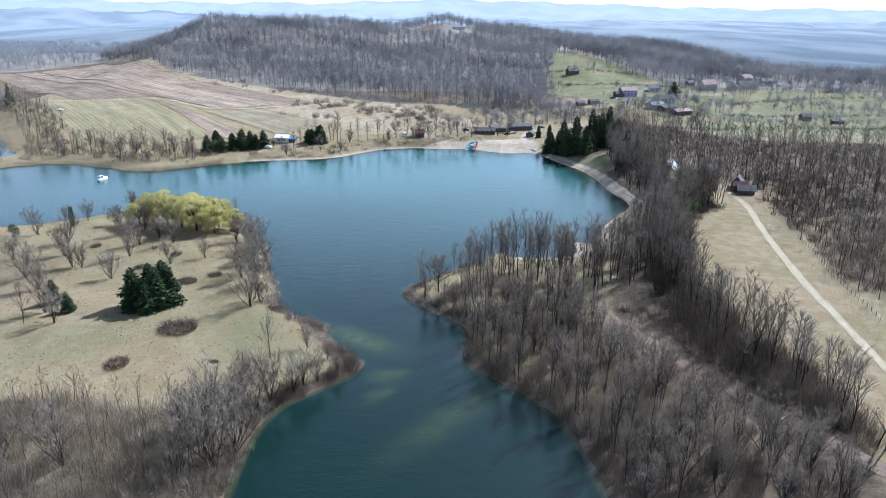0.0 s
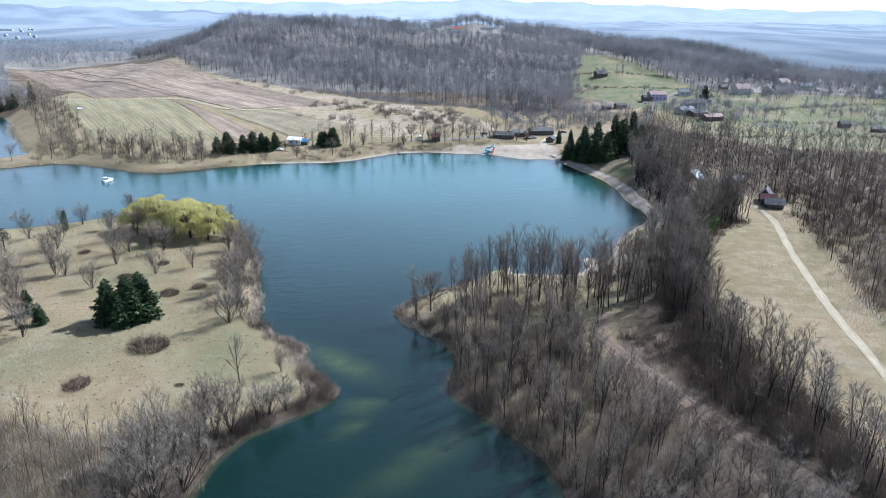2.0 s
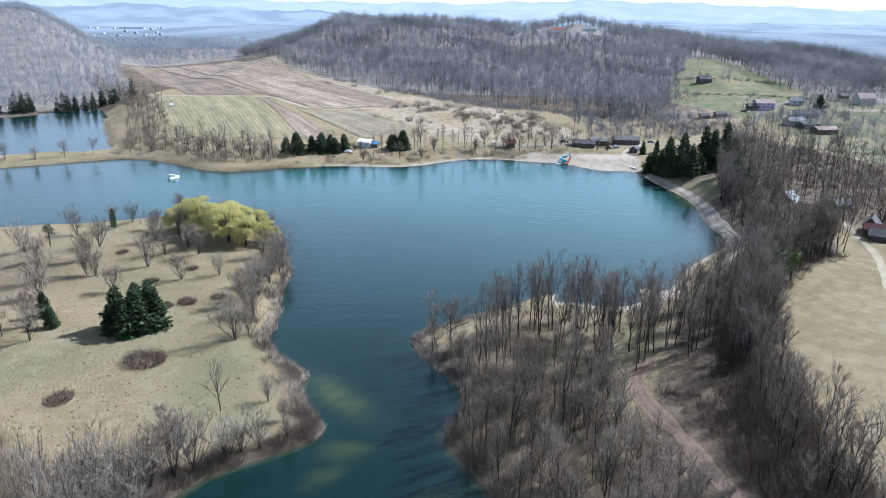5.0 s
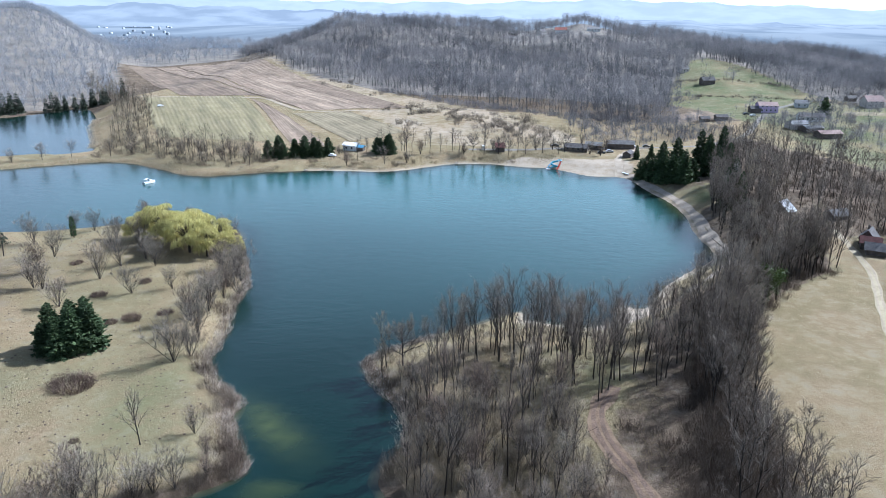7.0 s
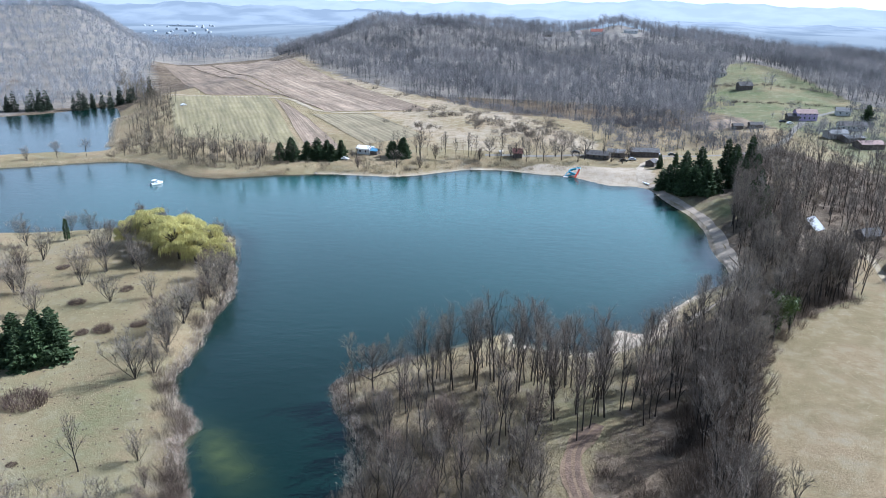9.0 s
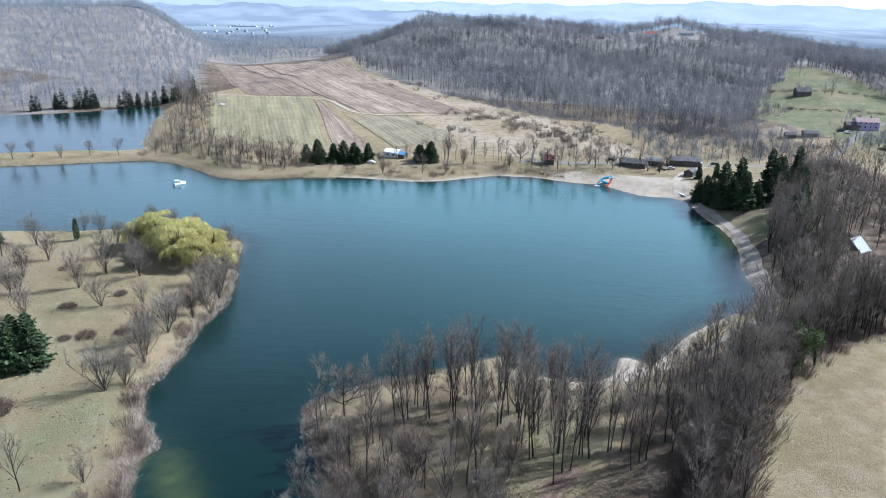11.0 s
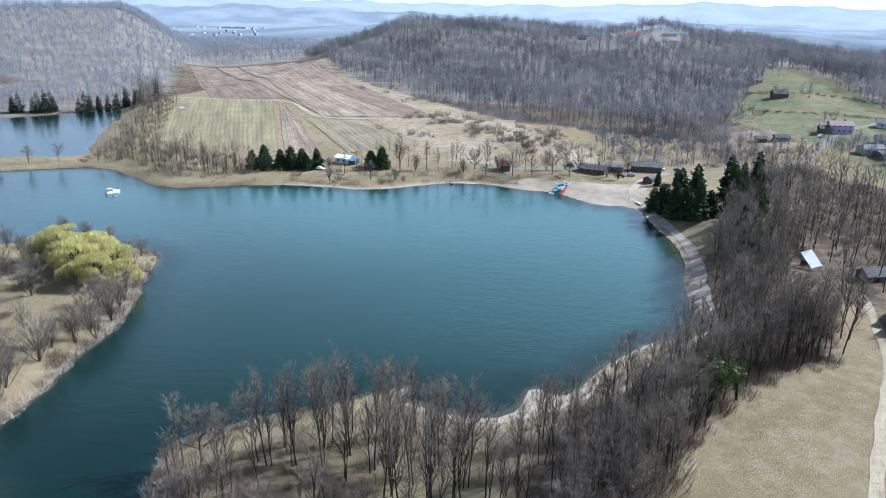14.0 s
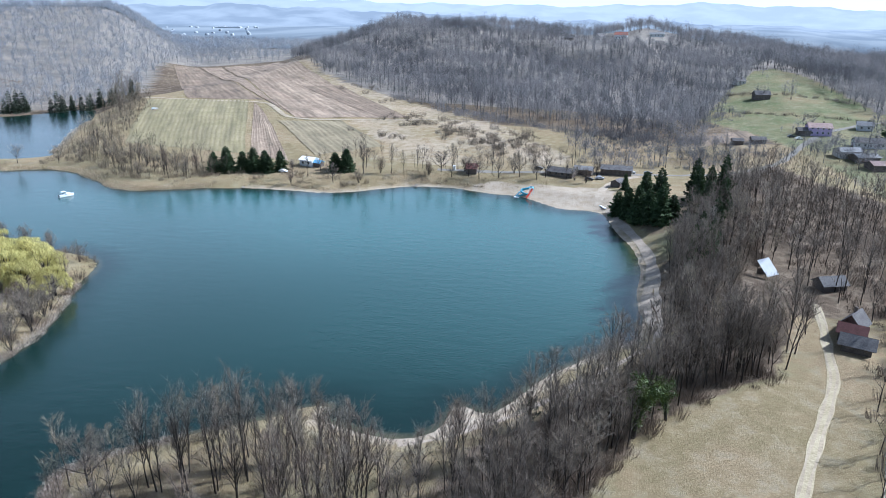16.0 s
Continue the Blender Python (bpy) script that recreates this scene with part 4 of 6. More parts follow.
def scatter(name, shapes, where, mat, label, category):
    """Many alike plants joined into one object. where: x, y, size, upright stretch."""
    rng = np.random.default_rng(len(where))
    V, F, T, n = [], [], [], 0
    z = height(where[:, 0], where[:, 1])
    kind = np.clip(0.48 + 0.42 * wob(where[:, 0], where[:, 1], 130, 3) + 0.22 * wob(where[:, 0], where[:, 1], 47, 5) + rng.normal(0, 0.17, len(where)), 0, 1)
    turn, pick = rng.uniform(0, 6.283, len(where)), rng.integers(0, len(shapes), len(where))
    for i, (x, y, s, st) in enumerate(where):
        v, f, *top = shapes[pick[i]]
        c, k = math.cos(turn[i]) * s, math.sin(turn[i]) * s
        V.append(np.column_stack((v[:, 0] * c - v[:, 1] * k + x, v[:, 0] * k + v[:, 1] * c + y, v[:, 2] * s * st + z[i])).astype(np.float32))
        F.append(f + n)
        n += len(v)
        T.append(np.column_stack((np.full(len(v), kind[i]), top[0] if top else np.ones(len(v)), np.zeros(len(v)))).astype(np.float32))
    me = mesh_np(name, np.vstack(V), np.vstack(F), mat)
    colour_attribute(me, "tint", np.vstack(T))
    return tagged(new(name, me), label, category, kind="stuff")


def join(*pairs):
    """Wood first, then crown: one mesh, with a mark on the crown's corners."""
    v, f, top, n = [], [], [], 0
    for i, (a, b) in enumerate(pairs):
        v.append(a)
        f.append(b + n)
        top.append(np.full(len(a), float(i > 0)))
        n += len(a)
    return np.vstack(v), np.vstack(f), np.concatenate(top)


def tree_kind(name, shape, bark, leaf, label, crown_label, group, category="tree"):
    """A tree standing at the origin, to be copied."""
    (wv, wf), (cv, cf) = shape
    ob = thing(name, Matrix(), label, category, group)
    part("trunk", mesh_np("trunk", wv, wf, bark, True), ob)
    part("crown", mesh_np("crown", cv, cf, leaf), ob, crown_label)
    return ob


class Grove:
    """Places copies of tree kinds; the first copy of a kind is the kind itself."""
    def __init__(self, kinds):
        self.kinds, self.fresh, self.rng = kinds, set(range(len(kinds))), random.Random(len(kinds) * 7 + 1)

    def put(self, x, y, size=1.0, which=None, fat=1.0):
        k = self.rng.randrange(len(self.kinds)) if which is None else which
        z = float(height(np.array([x]), np.array([y]))[0])
        m = pose(x, y, max(z, 0) - 0.1, 0, 0, self.rng.uniform(0, 360))
        ob = self.kinds[k]
        if k in self.fresh:
            self.fresh.discard(k)
        else:
            ob = copy_thing(ob, m)
        ob.matrix_basis = m @ Matrix.Diagonal((fat * size * self.rng.uniform(0.92, 1.08), fat * size * self.rng.uniform(0.92, 1.08), size, 1))
        return ob


def fill(poly, spacing, seed, jitter=0.9, keep=None):
    """Points spread over a polygon, about spacing apart."""
    rng = np.random.default_rng(seed)
    p = np.asarray(poly, float)
    ax, ay = np.arange(p[:, 0].min(), p[:, 0].max(), spacing), np.arange(p[:, 1].min(), p[:, 1].max(), spacing)
    A, B = np.meshgrid(ax, ay)
    a, b = A.ravel() + rng.uniform(-jitter, jitter, A.size) * spacing, B.ravel() + rng.uniform(-jitter, jitter, A.size) * spacing
    ok = inside(poly, a, b)
    if keep is not None:
        ok &= keep(a, b)
    return np.column_stack((a[ok], b[ok]))


def clear(a, b):
    """Off the water, the tracks and the meadow."""
    return ((shore_distance(a, b) > 1.0) & ~inside([(106, 302), (119, 302), (124, 348), (110, 348)], a, b) & ~inside([(126, 286), (139, 286), (139, 312), (127, 312)], a, b) & ~inside(MEADOW, a, b) & (dist_line(MUD, a, b, False) > 4.8) & ~inside([(45, 190), (45, 172), (51, 152), (61, 132), (71, 116), (82, 98), (74, 96), (62, 116), (52, 138), (45, 156), (41, 174)], a, b) & (dist_line(SHORE_PATH, a, b, False) > 3.5)
            & (dist_line(TRACK, a, b, False) > 3.0))


def sized(pts, lo, hi, seed, st=0.15):
    rng = np.random.default_rng(seed)
    return np.column_stack((pts, rng.uniform(lo, hi, len(pts)), rng.uniform(1 - st, 1 + st, len(pts))))


G_TALL = "bare trees of the wooded point"
tall = Grove([tree_kind("bare_tree", bare_tree(11 + i, 15 + i % 3, 0.72 + 0.1 * (i % 3), 0.16 + 0.07 * (i % 3), 15, 71, 6, 11, 1.35, 0.026, r0=0.17), BARK, (TWIG, TWIG_RED, TWIG, TWIG_PALE)[i % 4],
                        "tall slender leafless tree with dark bark and fine ascending twigs", "fine bare twigs", G_TALL) for i in range(6)])
multi = Grove([tree_kind("bare_tree", bare_tree(41 + i, 9.5 + i, 0.9, 0.1, 14, 58, 4, 11, 1.2, 0.034, 8 + i % 2, 0.13, fan=(0.05, 0.62)), BARK, (TWIG, TWIG_RED, TWIG_PALE, TWIG)[i % 4],
                         "many-stemmed leafless tree fanning out from its foot", "fine bare twigs", "many-stemmed bare trees") for i in range(4)])
rounded = Grove([tree_kind("bare_tree", bare_tree(61 + i, 11 + i, 1.15, 0.2, 20, 42, 8, 12, 1.1, 0.036, 1, 0.26), BARK, TWIG,
                           "leafless broad-crowned tree with a round head of twigs", "fine bare twigs", "broad bare trees") for i in range(3)])
spruce = Grove([tree_kind("spruce", conifer(81 + i, 12 + 1.0 * i, 4.3 + 0.25 * i, 19, 15), BARK, NEEDLE, "dark green spruce with dense drooping boughs", "dark needles", "spruces") for i in range(4)])
yellow = Grove([tree_kind("willow", willow(91 + i, 14.5 + 0.8 * i, 5.6 + 0.4 * i), BARK, WILLOW, "willow with fresh yellow-green shoots on the lake point", "yellow-green drooping shoots", "willows") for i in range(3)])

# the wooded point on the east side of the channel
for x, y, s in ((0, 194, 0.95), (7, 192, 0.8), (12, 197, 1.0), (14, 203, 0.9), (17, 199, 1.05), (19, 206, 0.95), (22, 200, 1.1), (21, 211, 0.9), (25, 205, 1.15), (27, 199, 1.0), (28, 213, 1.0), (31, 203, 1.15),
                (33, 208, 1.05), (36, 196, 1.1), (38, 203, 1.2), (40, 194, 1.1), (42, 207, 1.15), (44, 198, 1.15), (46, 191, 1.05), (47, 204, 1.1), (50, 197, 1.15), (34, 216, 0.9), (40, 214, 0.9), (53, 200, 1.0), (56, 208, 0.95), (60, 214, 1.0), (58, 221, 0.85), (63, 206, 1.0), (65, 216, 0.9), (62, 225, 0.8), (68, 226, 0.9), (60, 199, 1.0)):
    (rounded if x == 0 else tall).put(x, y, s * 1.04)
    if x > 10:
        tall.put(x + 1.3 * math.sin(x * 7), y + 1.3 * math.cos(y * 5), s * 0.85)
        if int(x * 3 + y) % 2:
            tall.put(x - 2.2 * math.cos(y * 3), y - 2.4 * math.sin(x * 4) - 1.5, s * 0.92)
POINT = [(-2, 187), (5, 179), (9, 170), (7, 155), (17, 143), (27, 130), (30, 120), (32, 95), (80, 95), (62, 128), (55, 140), (50, 158), (46, 172), (46, 184), (30, 190), (12, 192)]
for i, (x, y) in enumerate(fill(POINT, 4.5, 5, 0.5, clear)):
    (tall, multi, tall, tall)[i % 4].put(x, y, (0.55 + 0.35 * ((i * 37) % 10) / 10) * (1.25 if i % 2 else 0.85))
EAST = [(66, 140), (84, 100), (86, 130), (77, 165), (77, 200), (84, 225), (92, 250), (107, 266), (118, 277), (125, 287), (125, 335), (120, 380), (93, 384), (90, 372), (88.5, 345), (88, 322), (91, 300), (88, 278), (74, 253), (69, 238), (68, 208), (66, 175)]

# the west point: scattered trees, willows and a spruce clump
for x, y, s in ((-104, 172, 0.8), (-121, 196, 0.9), (-117, 215, 0.8), (-103, 205, 0.85), (-89, 218, 0.75), (-79, 223, 0.6), (-107, 238, 0.9), (-103, 245, 0.8), (-96, 240, 0.8), (-143, 221, 0.9),
                (-106, 226, 0.9), (-120, 215, 0.8), (-110, 179, 0.9), (-130, 205, 0.9), (-136, 190, 0.8), (-128, 226, 0.9), (-118, 250, 0.8), (-112, 255, 0.8), (-134, 240, 0.9), (-126, 262, 0.8), (-140, 268, 0.7),
                (-150, 250, 0.9), (-155, 230, 0.9), (-63, 224, 0.9), (-66, 232, 0.9), (-61, 212, 1.0), (-55, 197, 0.9), (-54, 184, 1.0), (-72, 250, 0.8), (-74, 243, 0.9), (-68, 241, 0.8), (-62, 205, 0.9), (-145, 205, 0.9), (-57, 200, 0.8), (-65, 238, 0.9), (-70, 246, 0.8), (-52, 188, 0.8), (-60, 228, 0.8), (-64, 218, 0.9), (-95, 282, 0.6), (-110, 284, 0.7), (-120, 283, 0.7), (-126, 280, 0.8), (-150, 270, 0.6)):
    multi.put(x, y, s * 1.15)
for x, y, s in ((-41, 152, 0.8), (-54, 190, 0.6), (-79, 262, 0.7), (-112, 172, 0.8)):
    tall.put(x, y, s)
for x, y, s in ((-42, 111, 1.15), (-46, 118, 1.0), (-41, 127, 0.85), (-37, 134, 0.75), (-33, 138, 0.65), (-28, 143, 0.55), (-43, 136, 0.7), (-83, 112, 0.9), (-48, 108, 0.9), (-52, 121, 0.7), (-24, 147, 0.4), (-92, 118, 0.9), (-40, 116, 1.1), (-39, 131, 0.8), (-31, 141, 0.6), (-45, 126, 0.8), (-27, 152, 0.35), (-33, 158, 0.4), (-100, 122, 0.8), (-70, 110, 0.9)):
    multi.put(x, y, s * 1.35)
for x, y, s in ((-84, 181, 0.85), (-79, 182, 0.95), (-88, 184, 0.85), (-76, 186, 0.85), (-83, 187, 1.0), (-81, 178, 0.65), (-79, 189, 0.9), (-87, 179, 0.6)):
    spruce.put(-82 + (x + 82) * 0.8, 183 + (y - 183) * 0.8, s * 0.95, None, 1.1)
for x, y, s in ((-113, 266, 0.95), (-106, 262, 1.05), (-99, 258, 1.0), (-92, 254, 1.05), (-85, 253, 0.9), (-86, 262, 0.95), (-97, 266, 1.0), (-79, 258, 0.7), (-117, 262, 0.8)):
    yellow.put(x, y, s)

# the north shore
for x, y, s in ((-134, 403, 0.85), (-130, 408, 0.95), (-126, 404, 0.8), (-121, 409, 1.0), (-116, 411, 0.95), (-112, 415, 0.85), (-108, 412, 0.8), (-105, 418, 0.8),
                (-80, 429, 0.75), (-77, 425, 0.9), (-74, 430, 0.95), (-72, 427, 1.1)):
    spruce.put(x, y, s * 0.88, None, 1.22)
for x, y, s, f in ((64, 406, 0.8, 1.1), (69, 399, 1.05, 0.95), (73, 393, 1.3, 0.85), (77, 391, 1.15, 1.0), (82, 387, 1.35, 0.85), (86, 391, 1.0, 1.05), (80, 405, 1.45, 0.8), (74, 412, 1.2, 0.9), (67, 413, 0.7, 1.2), (94, 402, 1.5, 0.7), (98, 399, 1.3, 0.75),
                   (104, 405, 1.45, 0.7), (93, 423, 1.4, 0.75), (104, 427, 1.5, 0.7), (99, 436, 1.2, 0.8), (63, 440, 0.6, 0.8), (71, 447, 0.65, 0.8), (97, 362, 1.1, 0.75), (101, 371, 1.25, 0.7), (95, 351, 0.95, 0.8), (100, 348, 1.15, 0.7), (94, 341, 0.85, 0.8)):
    spruce.put(x, y, s * 0.92, None, f)
for x, y, s in ((-92, 408, 0.6), (-86, 412, 0.7), (-62, 425, 1.2), (-50, 432, 0.9), (-69, 407, 0.7), (-58, 412, 0.75), (-88, 400, 0.7), (-20, 437, 0.9), (-12, 440, 0.9), (-6, 438, 0.8), (12, 446, 0.8), (24, 450, 0.8), (34, 452, 0.7), (-55, 430, 0.8), (-44, 434, 0.7), (-38, 438, 0.85), (-31, 435, 0.7), (-27, 441, 0.9), (-16, 446, 0.75), (-2, 446, 0.9), (3, 441, 0.7), (8, 452, 0.85), (17, 454, 0.7), (21, 444, 0.65), (38, 450, 0.8), (44, 448, 0.7), (47, 462, 0.8), (-66, 436, 0.8), (-83, 420, 0.7), (-100, 421, 0.6), (-140, 398, 0.9), (-145, 403, 0.8), (-157, 394, 0.9), (-164, 390, 0.8), (-150, 395, 0.8), (-142, 390, 0.8),
                (-137, 386, 0.7), (-146, 384, 0.9), (-152, 388, 0.9), (-160, 380, 0.8), (-170, 386, 0.8), (-180, 392, 0.8), (-192, 396, 0.8), (-200, 400, 0.9), (-214, 396, 0.8), (-206, 412, 0.8), (-186, 408, 0.8),
                (-225, 392, 0.7), (-240, 380, 0.7), (-252, 372, 0.8), (-262, 362, 0.7), (-276, 356, 0.8), (-282, 349, 0.8), (-300, 338, 0.8), (-318, 330, 0.7), (-222, 410, 0.8), (-232, 424, 0.8), (-246, 440, 0.8), (-175, 402, 0.7)):
    (rounded if int(x) % 3 == 0 else tall if int(x) % 3 == 1 else multi).put(x, y, s)

# woods too dense to count
MIDS = [join(*bare_tree(201 + i, 14 + i, 0.95, 0.28, 8, 55, 4, 7, 1.7, 0.065, 1, 0.2, sides=(4, 3, 0))) for i in range(5)]
FARS = [far_tree(221 + i, 12.5 + i, 4.0 + 0.45 * i, 42, 0.11, 2.8) for i in range(6)]
HAZY = [far_tree(231 + i, 12.5 + i, 4.6 + 0.4 * i, 22, 0.2, 2.4, (0.12, 0.35)) for i in range(4)]
SHRUBS = [bush(241 + i, 2.2, 2.4 + 0.5 * i, 80, 0.06) for i in range(4)]
LOOSE = [bush(251 + i, 2.4, 2.4 + 0.5 * i, 42, 0.10) for i in range(4)]
RIGHT_WOOD = [(126, 120), (330, 120), (330, 380), (240, 410), (175, 425), (150, 470), (128, 505), (108, 480), (104, 430), (108, 385), (122, 375), (127, 335), (140, 316), (136, 290), (133, 268), (126, 226), (120, 195)]
scatter("woodland", MIDS, sized(fill(RIGHT_WOOD, 6.8, 8, 0.6, clear), 0.6, 1.0, 1), WOOD_STUFF, "dense leafless mixed woodland east of the lake", "trees")
NEARS = [join(*bare_tree(271 + i, 14 + i, 0.8, 0.2, 13, 66, 5, 9, 1.5, 0.05, 1, 0.2, sides=(5, 3, 0))) for i in range(5)]
SHADE = fill(EAST, 4.6, 18, 0.6, clear)
SHADE = SHADE[(SHADE[:, 1] > 190) | (np.arange(len(SHADE)) % 3 == 0)]
DENSE = [(62, 142), (80, 106), (86, 130), (79, 160), (78, 200), (84, 222), (76, 222), (68, 205), (66, 175)]
scatter("dark_thicket", SHRUBS, sized(fill(DENSE, 2.5, 36, 0.7, clear), 1.1, 1.9, 25), SCRUB, "dense dark thorny thicket beside the mud track", "shrubs")
EDGE = chaikin([(84, 112), (82, 140), (77, 165), (76, 195), (79, 212), (83, 222), (87, 236), (94, 252), (104, 264), (115, 275)], 2, False)
edge = np.random.default_rng(81)
edge_trees = np.repeat(EDGE, 3, 0) + np.column_stack((edge.uniform(-9, -0.5, len(EDGE) * 3), edge.normal(0, 2.2, len(EDGE) * 3)))
edge_trees = edge_trees[clear(edge_trees[:, 0], edge_trees[:, 1])]
edge_low = np.repeat(EDGE, 4, 0) + np.column_stack((edge.uniform(-6, 1.2, len(EDGE) * 4), edge.normal(0, 2.2, len(EDGE) * 4)))
edge_low = edge_low[dist_line(MUD, edge_low[:, 0], edge_low[:, 1], False) > 5]
scatter("meadow_edge_brush", SHRUBS, sized(edge_low, 0.35, 1.1, 67), SCRUB, "brown brushwood fringing the dry meadow", "shrubs")
scatter("meadow_edge_trees", NEARS, sized(edge_trees, 0.65, 1.1, 62), WOOD_STUFF, "tall leafless trees along the edge of the dry meadow", "trees")
LAKESIDE = chaikin([(90, 296), (88, 308), (87.5, 322), (87.5, 345), (90, 372), (94, 386)], 2, False)
lakeside = np.repeat(LAKESIDE, 3, 0) + np.column_stack((edge.uniform(0.5, 7.5, len(LAKESIDE) * 3), edge.normal(0, 2.5, len(LAKESIDE) * 3)))
lakeside = lakeside[(np.hypot((lakeside[:, 0] - 88) / 5, (lakeside[:, 1] - 364) / 8) > 1)]
scatter("lakeside_trees", NEARS, sized(lakeside, 0.45, 0.95, 65), WOOD_STUFF, "bare trees leaning over the sandy lakeside walk", "trees")
scatter("shore_wood", NEARS, sized(SHADE[1::4], 0.55, 1.0, 11), WOOD_PALE, "silvery bare trees between lake path and meadow", "trees")
scatter("shore_wood", NEARS, sized(np.vstack((SHADE[0::4], SHADE[2::4], SHADE[3::4])), 0.6, 1.1, 10), WOOD_STUFF, "dense leafless trees between lake path and meadow", "trees")
UNDER = [(33, 100), (112, 60), (84, 140), (77, 165), (77, 205), (84, 225), (92, 250), (112, 275), (119, 310), (118, 390), (96, 390), (93, 300), (74, 252), (70, 236), (66, 205), (60, 175), (46, 180), (2, 184), (7, 168), (5, 153), (19, 138), (29, 112)]
BANKS = chaikin(WEST_SHORE[3:21], 2, False)
brush = np.random.default_rng(77)
TIP = chaikin(WEST_SHORE[2:9], 2, False)
spots = np.vstack((np.repeat(BANKS, 5, 0) + brush.normal(0, 2.0, (len(BANKS) * 5, 2)), np.repeat(TIP, 5, 0) + brush.normal(0, 1.6, (len(TIP) * 5, 2))))
spots = spots[(shore_distance(spots[:, 0], spots[:, 1]) > 0.1) & (wob(spots[:, 0], spots[:, 1], 21, 2) > -0.45)]
scatter("bank_brush", SHRUBS, sized(spots, 0.3, 1.15, 19), SCRUB, "straggling brown brushwood along the west bank", "shrubs")
LOW = fill(UNDER, 3.0, 9, 0.6, lambda a, b: clear(a, b) & ~((np.abs(a - 44) < 14) & (np.abs(b - 203) < 13)))
ON_POINT = inside([(-10, 190), (0, 176), (0, 150), (20, 130), (28, 118), (68, 118), (60, 132), (54, 146), (49, 160), (44, 172), (42, 190), (48, 200)], LOW[:, 0], LOW[:, 1])
scatter("undergrowth", SHRUBS, sized(LOW[ON_POINT], 0.55, 1.45, 3, 0.3), SCRUB_PALE, "pale leafless saplings and brush under the tall trees", "shrubs")
grove = fill([(-6, 196), (10, 190), (44, 186), (62, 200), (68, 228), (48, 228), (20, 226)], 3.4, 46, 0.7, clear)
scatter("saplings", SHRUBS, sized(grove, 0.25, 0.75, 66, 0.3), SCRUB_PALE, "thin pale saplings and dry stalks between the tall trees", "shrubs")
RIM = chaikin(EAST_SHORE[20:34], 2, False)
rim = np.random.default_rng(79)
low_rim = np.repeat(RIM, 3, 0) + rim.normal(0, 1.8, (len(RIM) * 3, 2))
low_rim = low_rim[(shore_distance(low_rim[:, 0], low_rim[:, 1]) > 0.2) & (wob(low_rim[:, 0], low_rim[:, 1], 17, 4) > -0.5)]
lean_rim = np.repeat(RIM, 2, 0) + rim.normal(0, 2.0, (len(RIM) * 2, 2))
lean_rim = lean_rim[shore_distance(lean_rim[:, 0], lean_rim[:, 1]) > 1.2]
scatter("bank_trees", NEARS, sized(lean_rim, 0.35, 0.75, 63), WOOD_PALE, "slender bare trees crowding the bank of the point", "trees")
scatter("bank_brush", SHRUBS, sized(low_rim, 0.3, 0.85, 20), SCRUB, "matted brown brushwood round the wooded point", "shrubs")
scatter("undergrowth", SHRUBS, sized(LOW[~ON_POINT], 0.5, 1.15, 2), SCRUB, "tangled brown undergrowth beneath the bare trees", "shrubs")
scatter("thicket", LOOSE, sized(fill(RIGHT_WOOD, 5.8, 10, 0.6, clear), 0.7, 1.3, 3), SCRUB, "brown thicket at the foot of the woodland", "shrubs")
FENCE_SIDE = [(121, 120), (180, 120), (180, 330), (143, 326), (139, 292), (132, 245), (125, 205)]
scatter("fence_thicket", LOOSE, sized(fill(FENCE_SIDE, 3.8, 47, 0.7, lambda a, b: clear(a, b) & (wob(a, b, 34, 4) > -0.45)), 0.5, 1.3, 68), SCRUB, "tangled brown brush behind the wire fence", "shrubs")
HILL = [(-470, 1010), (-300, 790), (-160, 680), (-60, 608), (-13, 580), (33, 567), (73, 577), (96, 600), (98, 640), (114, 740), (138, 835), (165, 930), (270, 920), (320, 1000), (300, 1110), (-300, 1130), (-520, 1130)]
scatter("hill_forest", FARS, sized(fill(HILL, 8.3, 12, 0.6, lambda a, b: ~inside([(-62, 940), (-5, 935), (45, 945), (50, 1046), (-85, 1046)], a, b)), 0.8, 1.2, 4), THIN_HAZE_WOOD, "grey-brown leafless forest covering the hill", "trees")
LEFT = [(-430, 476), (-408, 498), (-391, 545), (-368, 568), (-345, 580), (-420, 660), (-560, 870), (-640, 1000), (-700, 1500), (-1150, 1500), (-1150, 800), (-700, 420), (-460, 440)]
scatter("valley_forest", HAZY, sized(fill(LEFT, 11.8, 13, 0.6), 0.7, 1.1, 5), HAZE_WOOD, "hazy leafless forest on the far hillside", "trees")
SLOPE = [(25, 480), (100, 496), (132, 540), (114, 556), (90, 590), (104, 625), (120, 640), (100, 690), (20, 560)]
scatter("orchard_scrub", LOOSE, sized(fill(SLOPE, 6.0, 14, 0.7, lambda a, b: wob(a, b, 42, 6) + 0.4 * wob(a, b, 19, 2) > -0.15), 0.6, 1.7, 6), THIN_HAZE_WOOD, "loose grey scrub along the village lane", "shrubs")
scatter("slope_trees", FARS, sized(fill(SLOPE, 8.5, 44, 0.7, lambda a, b: wob(a, b, 45, 2) > -0.4), 0.4, 0.85, 61), THIN_HAZE_WOOD, "grey bare trees on the slope above the lane", "trees")
BANK = [(-235, 400), (-200, 392), (-165, 374), (-140, 382), (-128, 392), (-140, 420), (-180, 425), (-225, 440), (-255, 425)]
scatter("shore_scrub", SHRUBS, sized(fill(BANK, 6.0, 15, 0.7, lambda a, b: shore_distance(a, b) > 3), 0.6, 1.5, 7), SCRUB_PALE, "leafless brown scrub on the north bank", "shrubs")
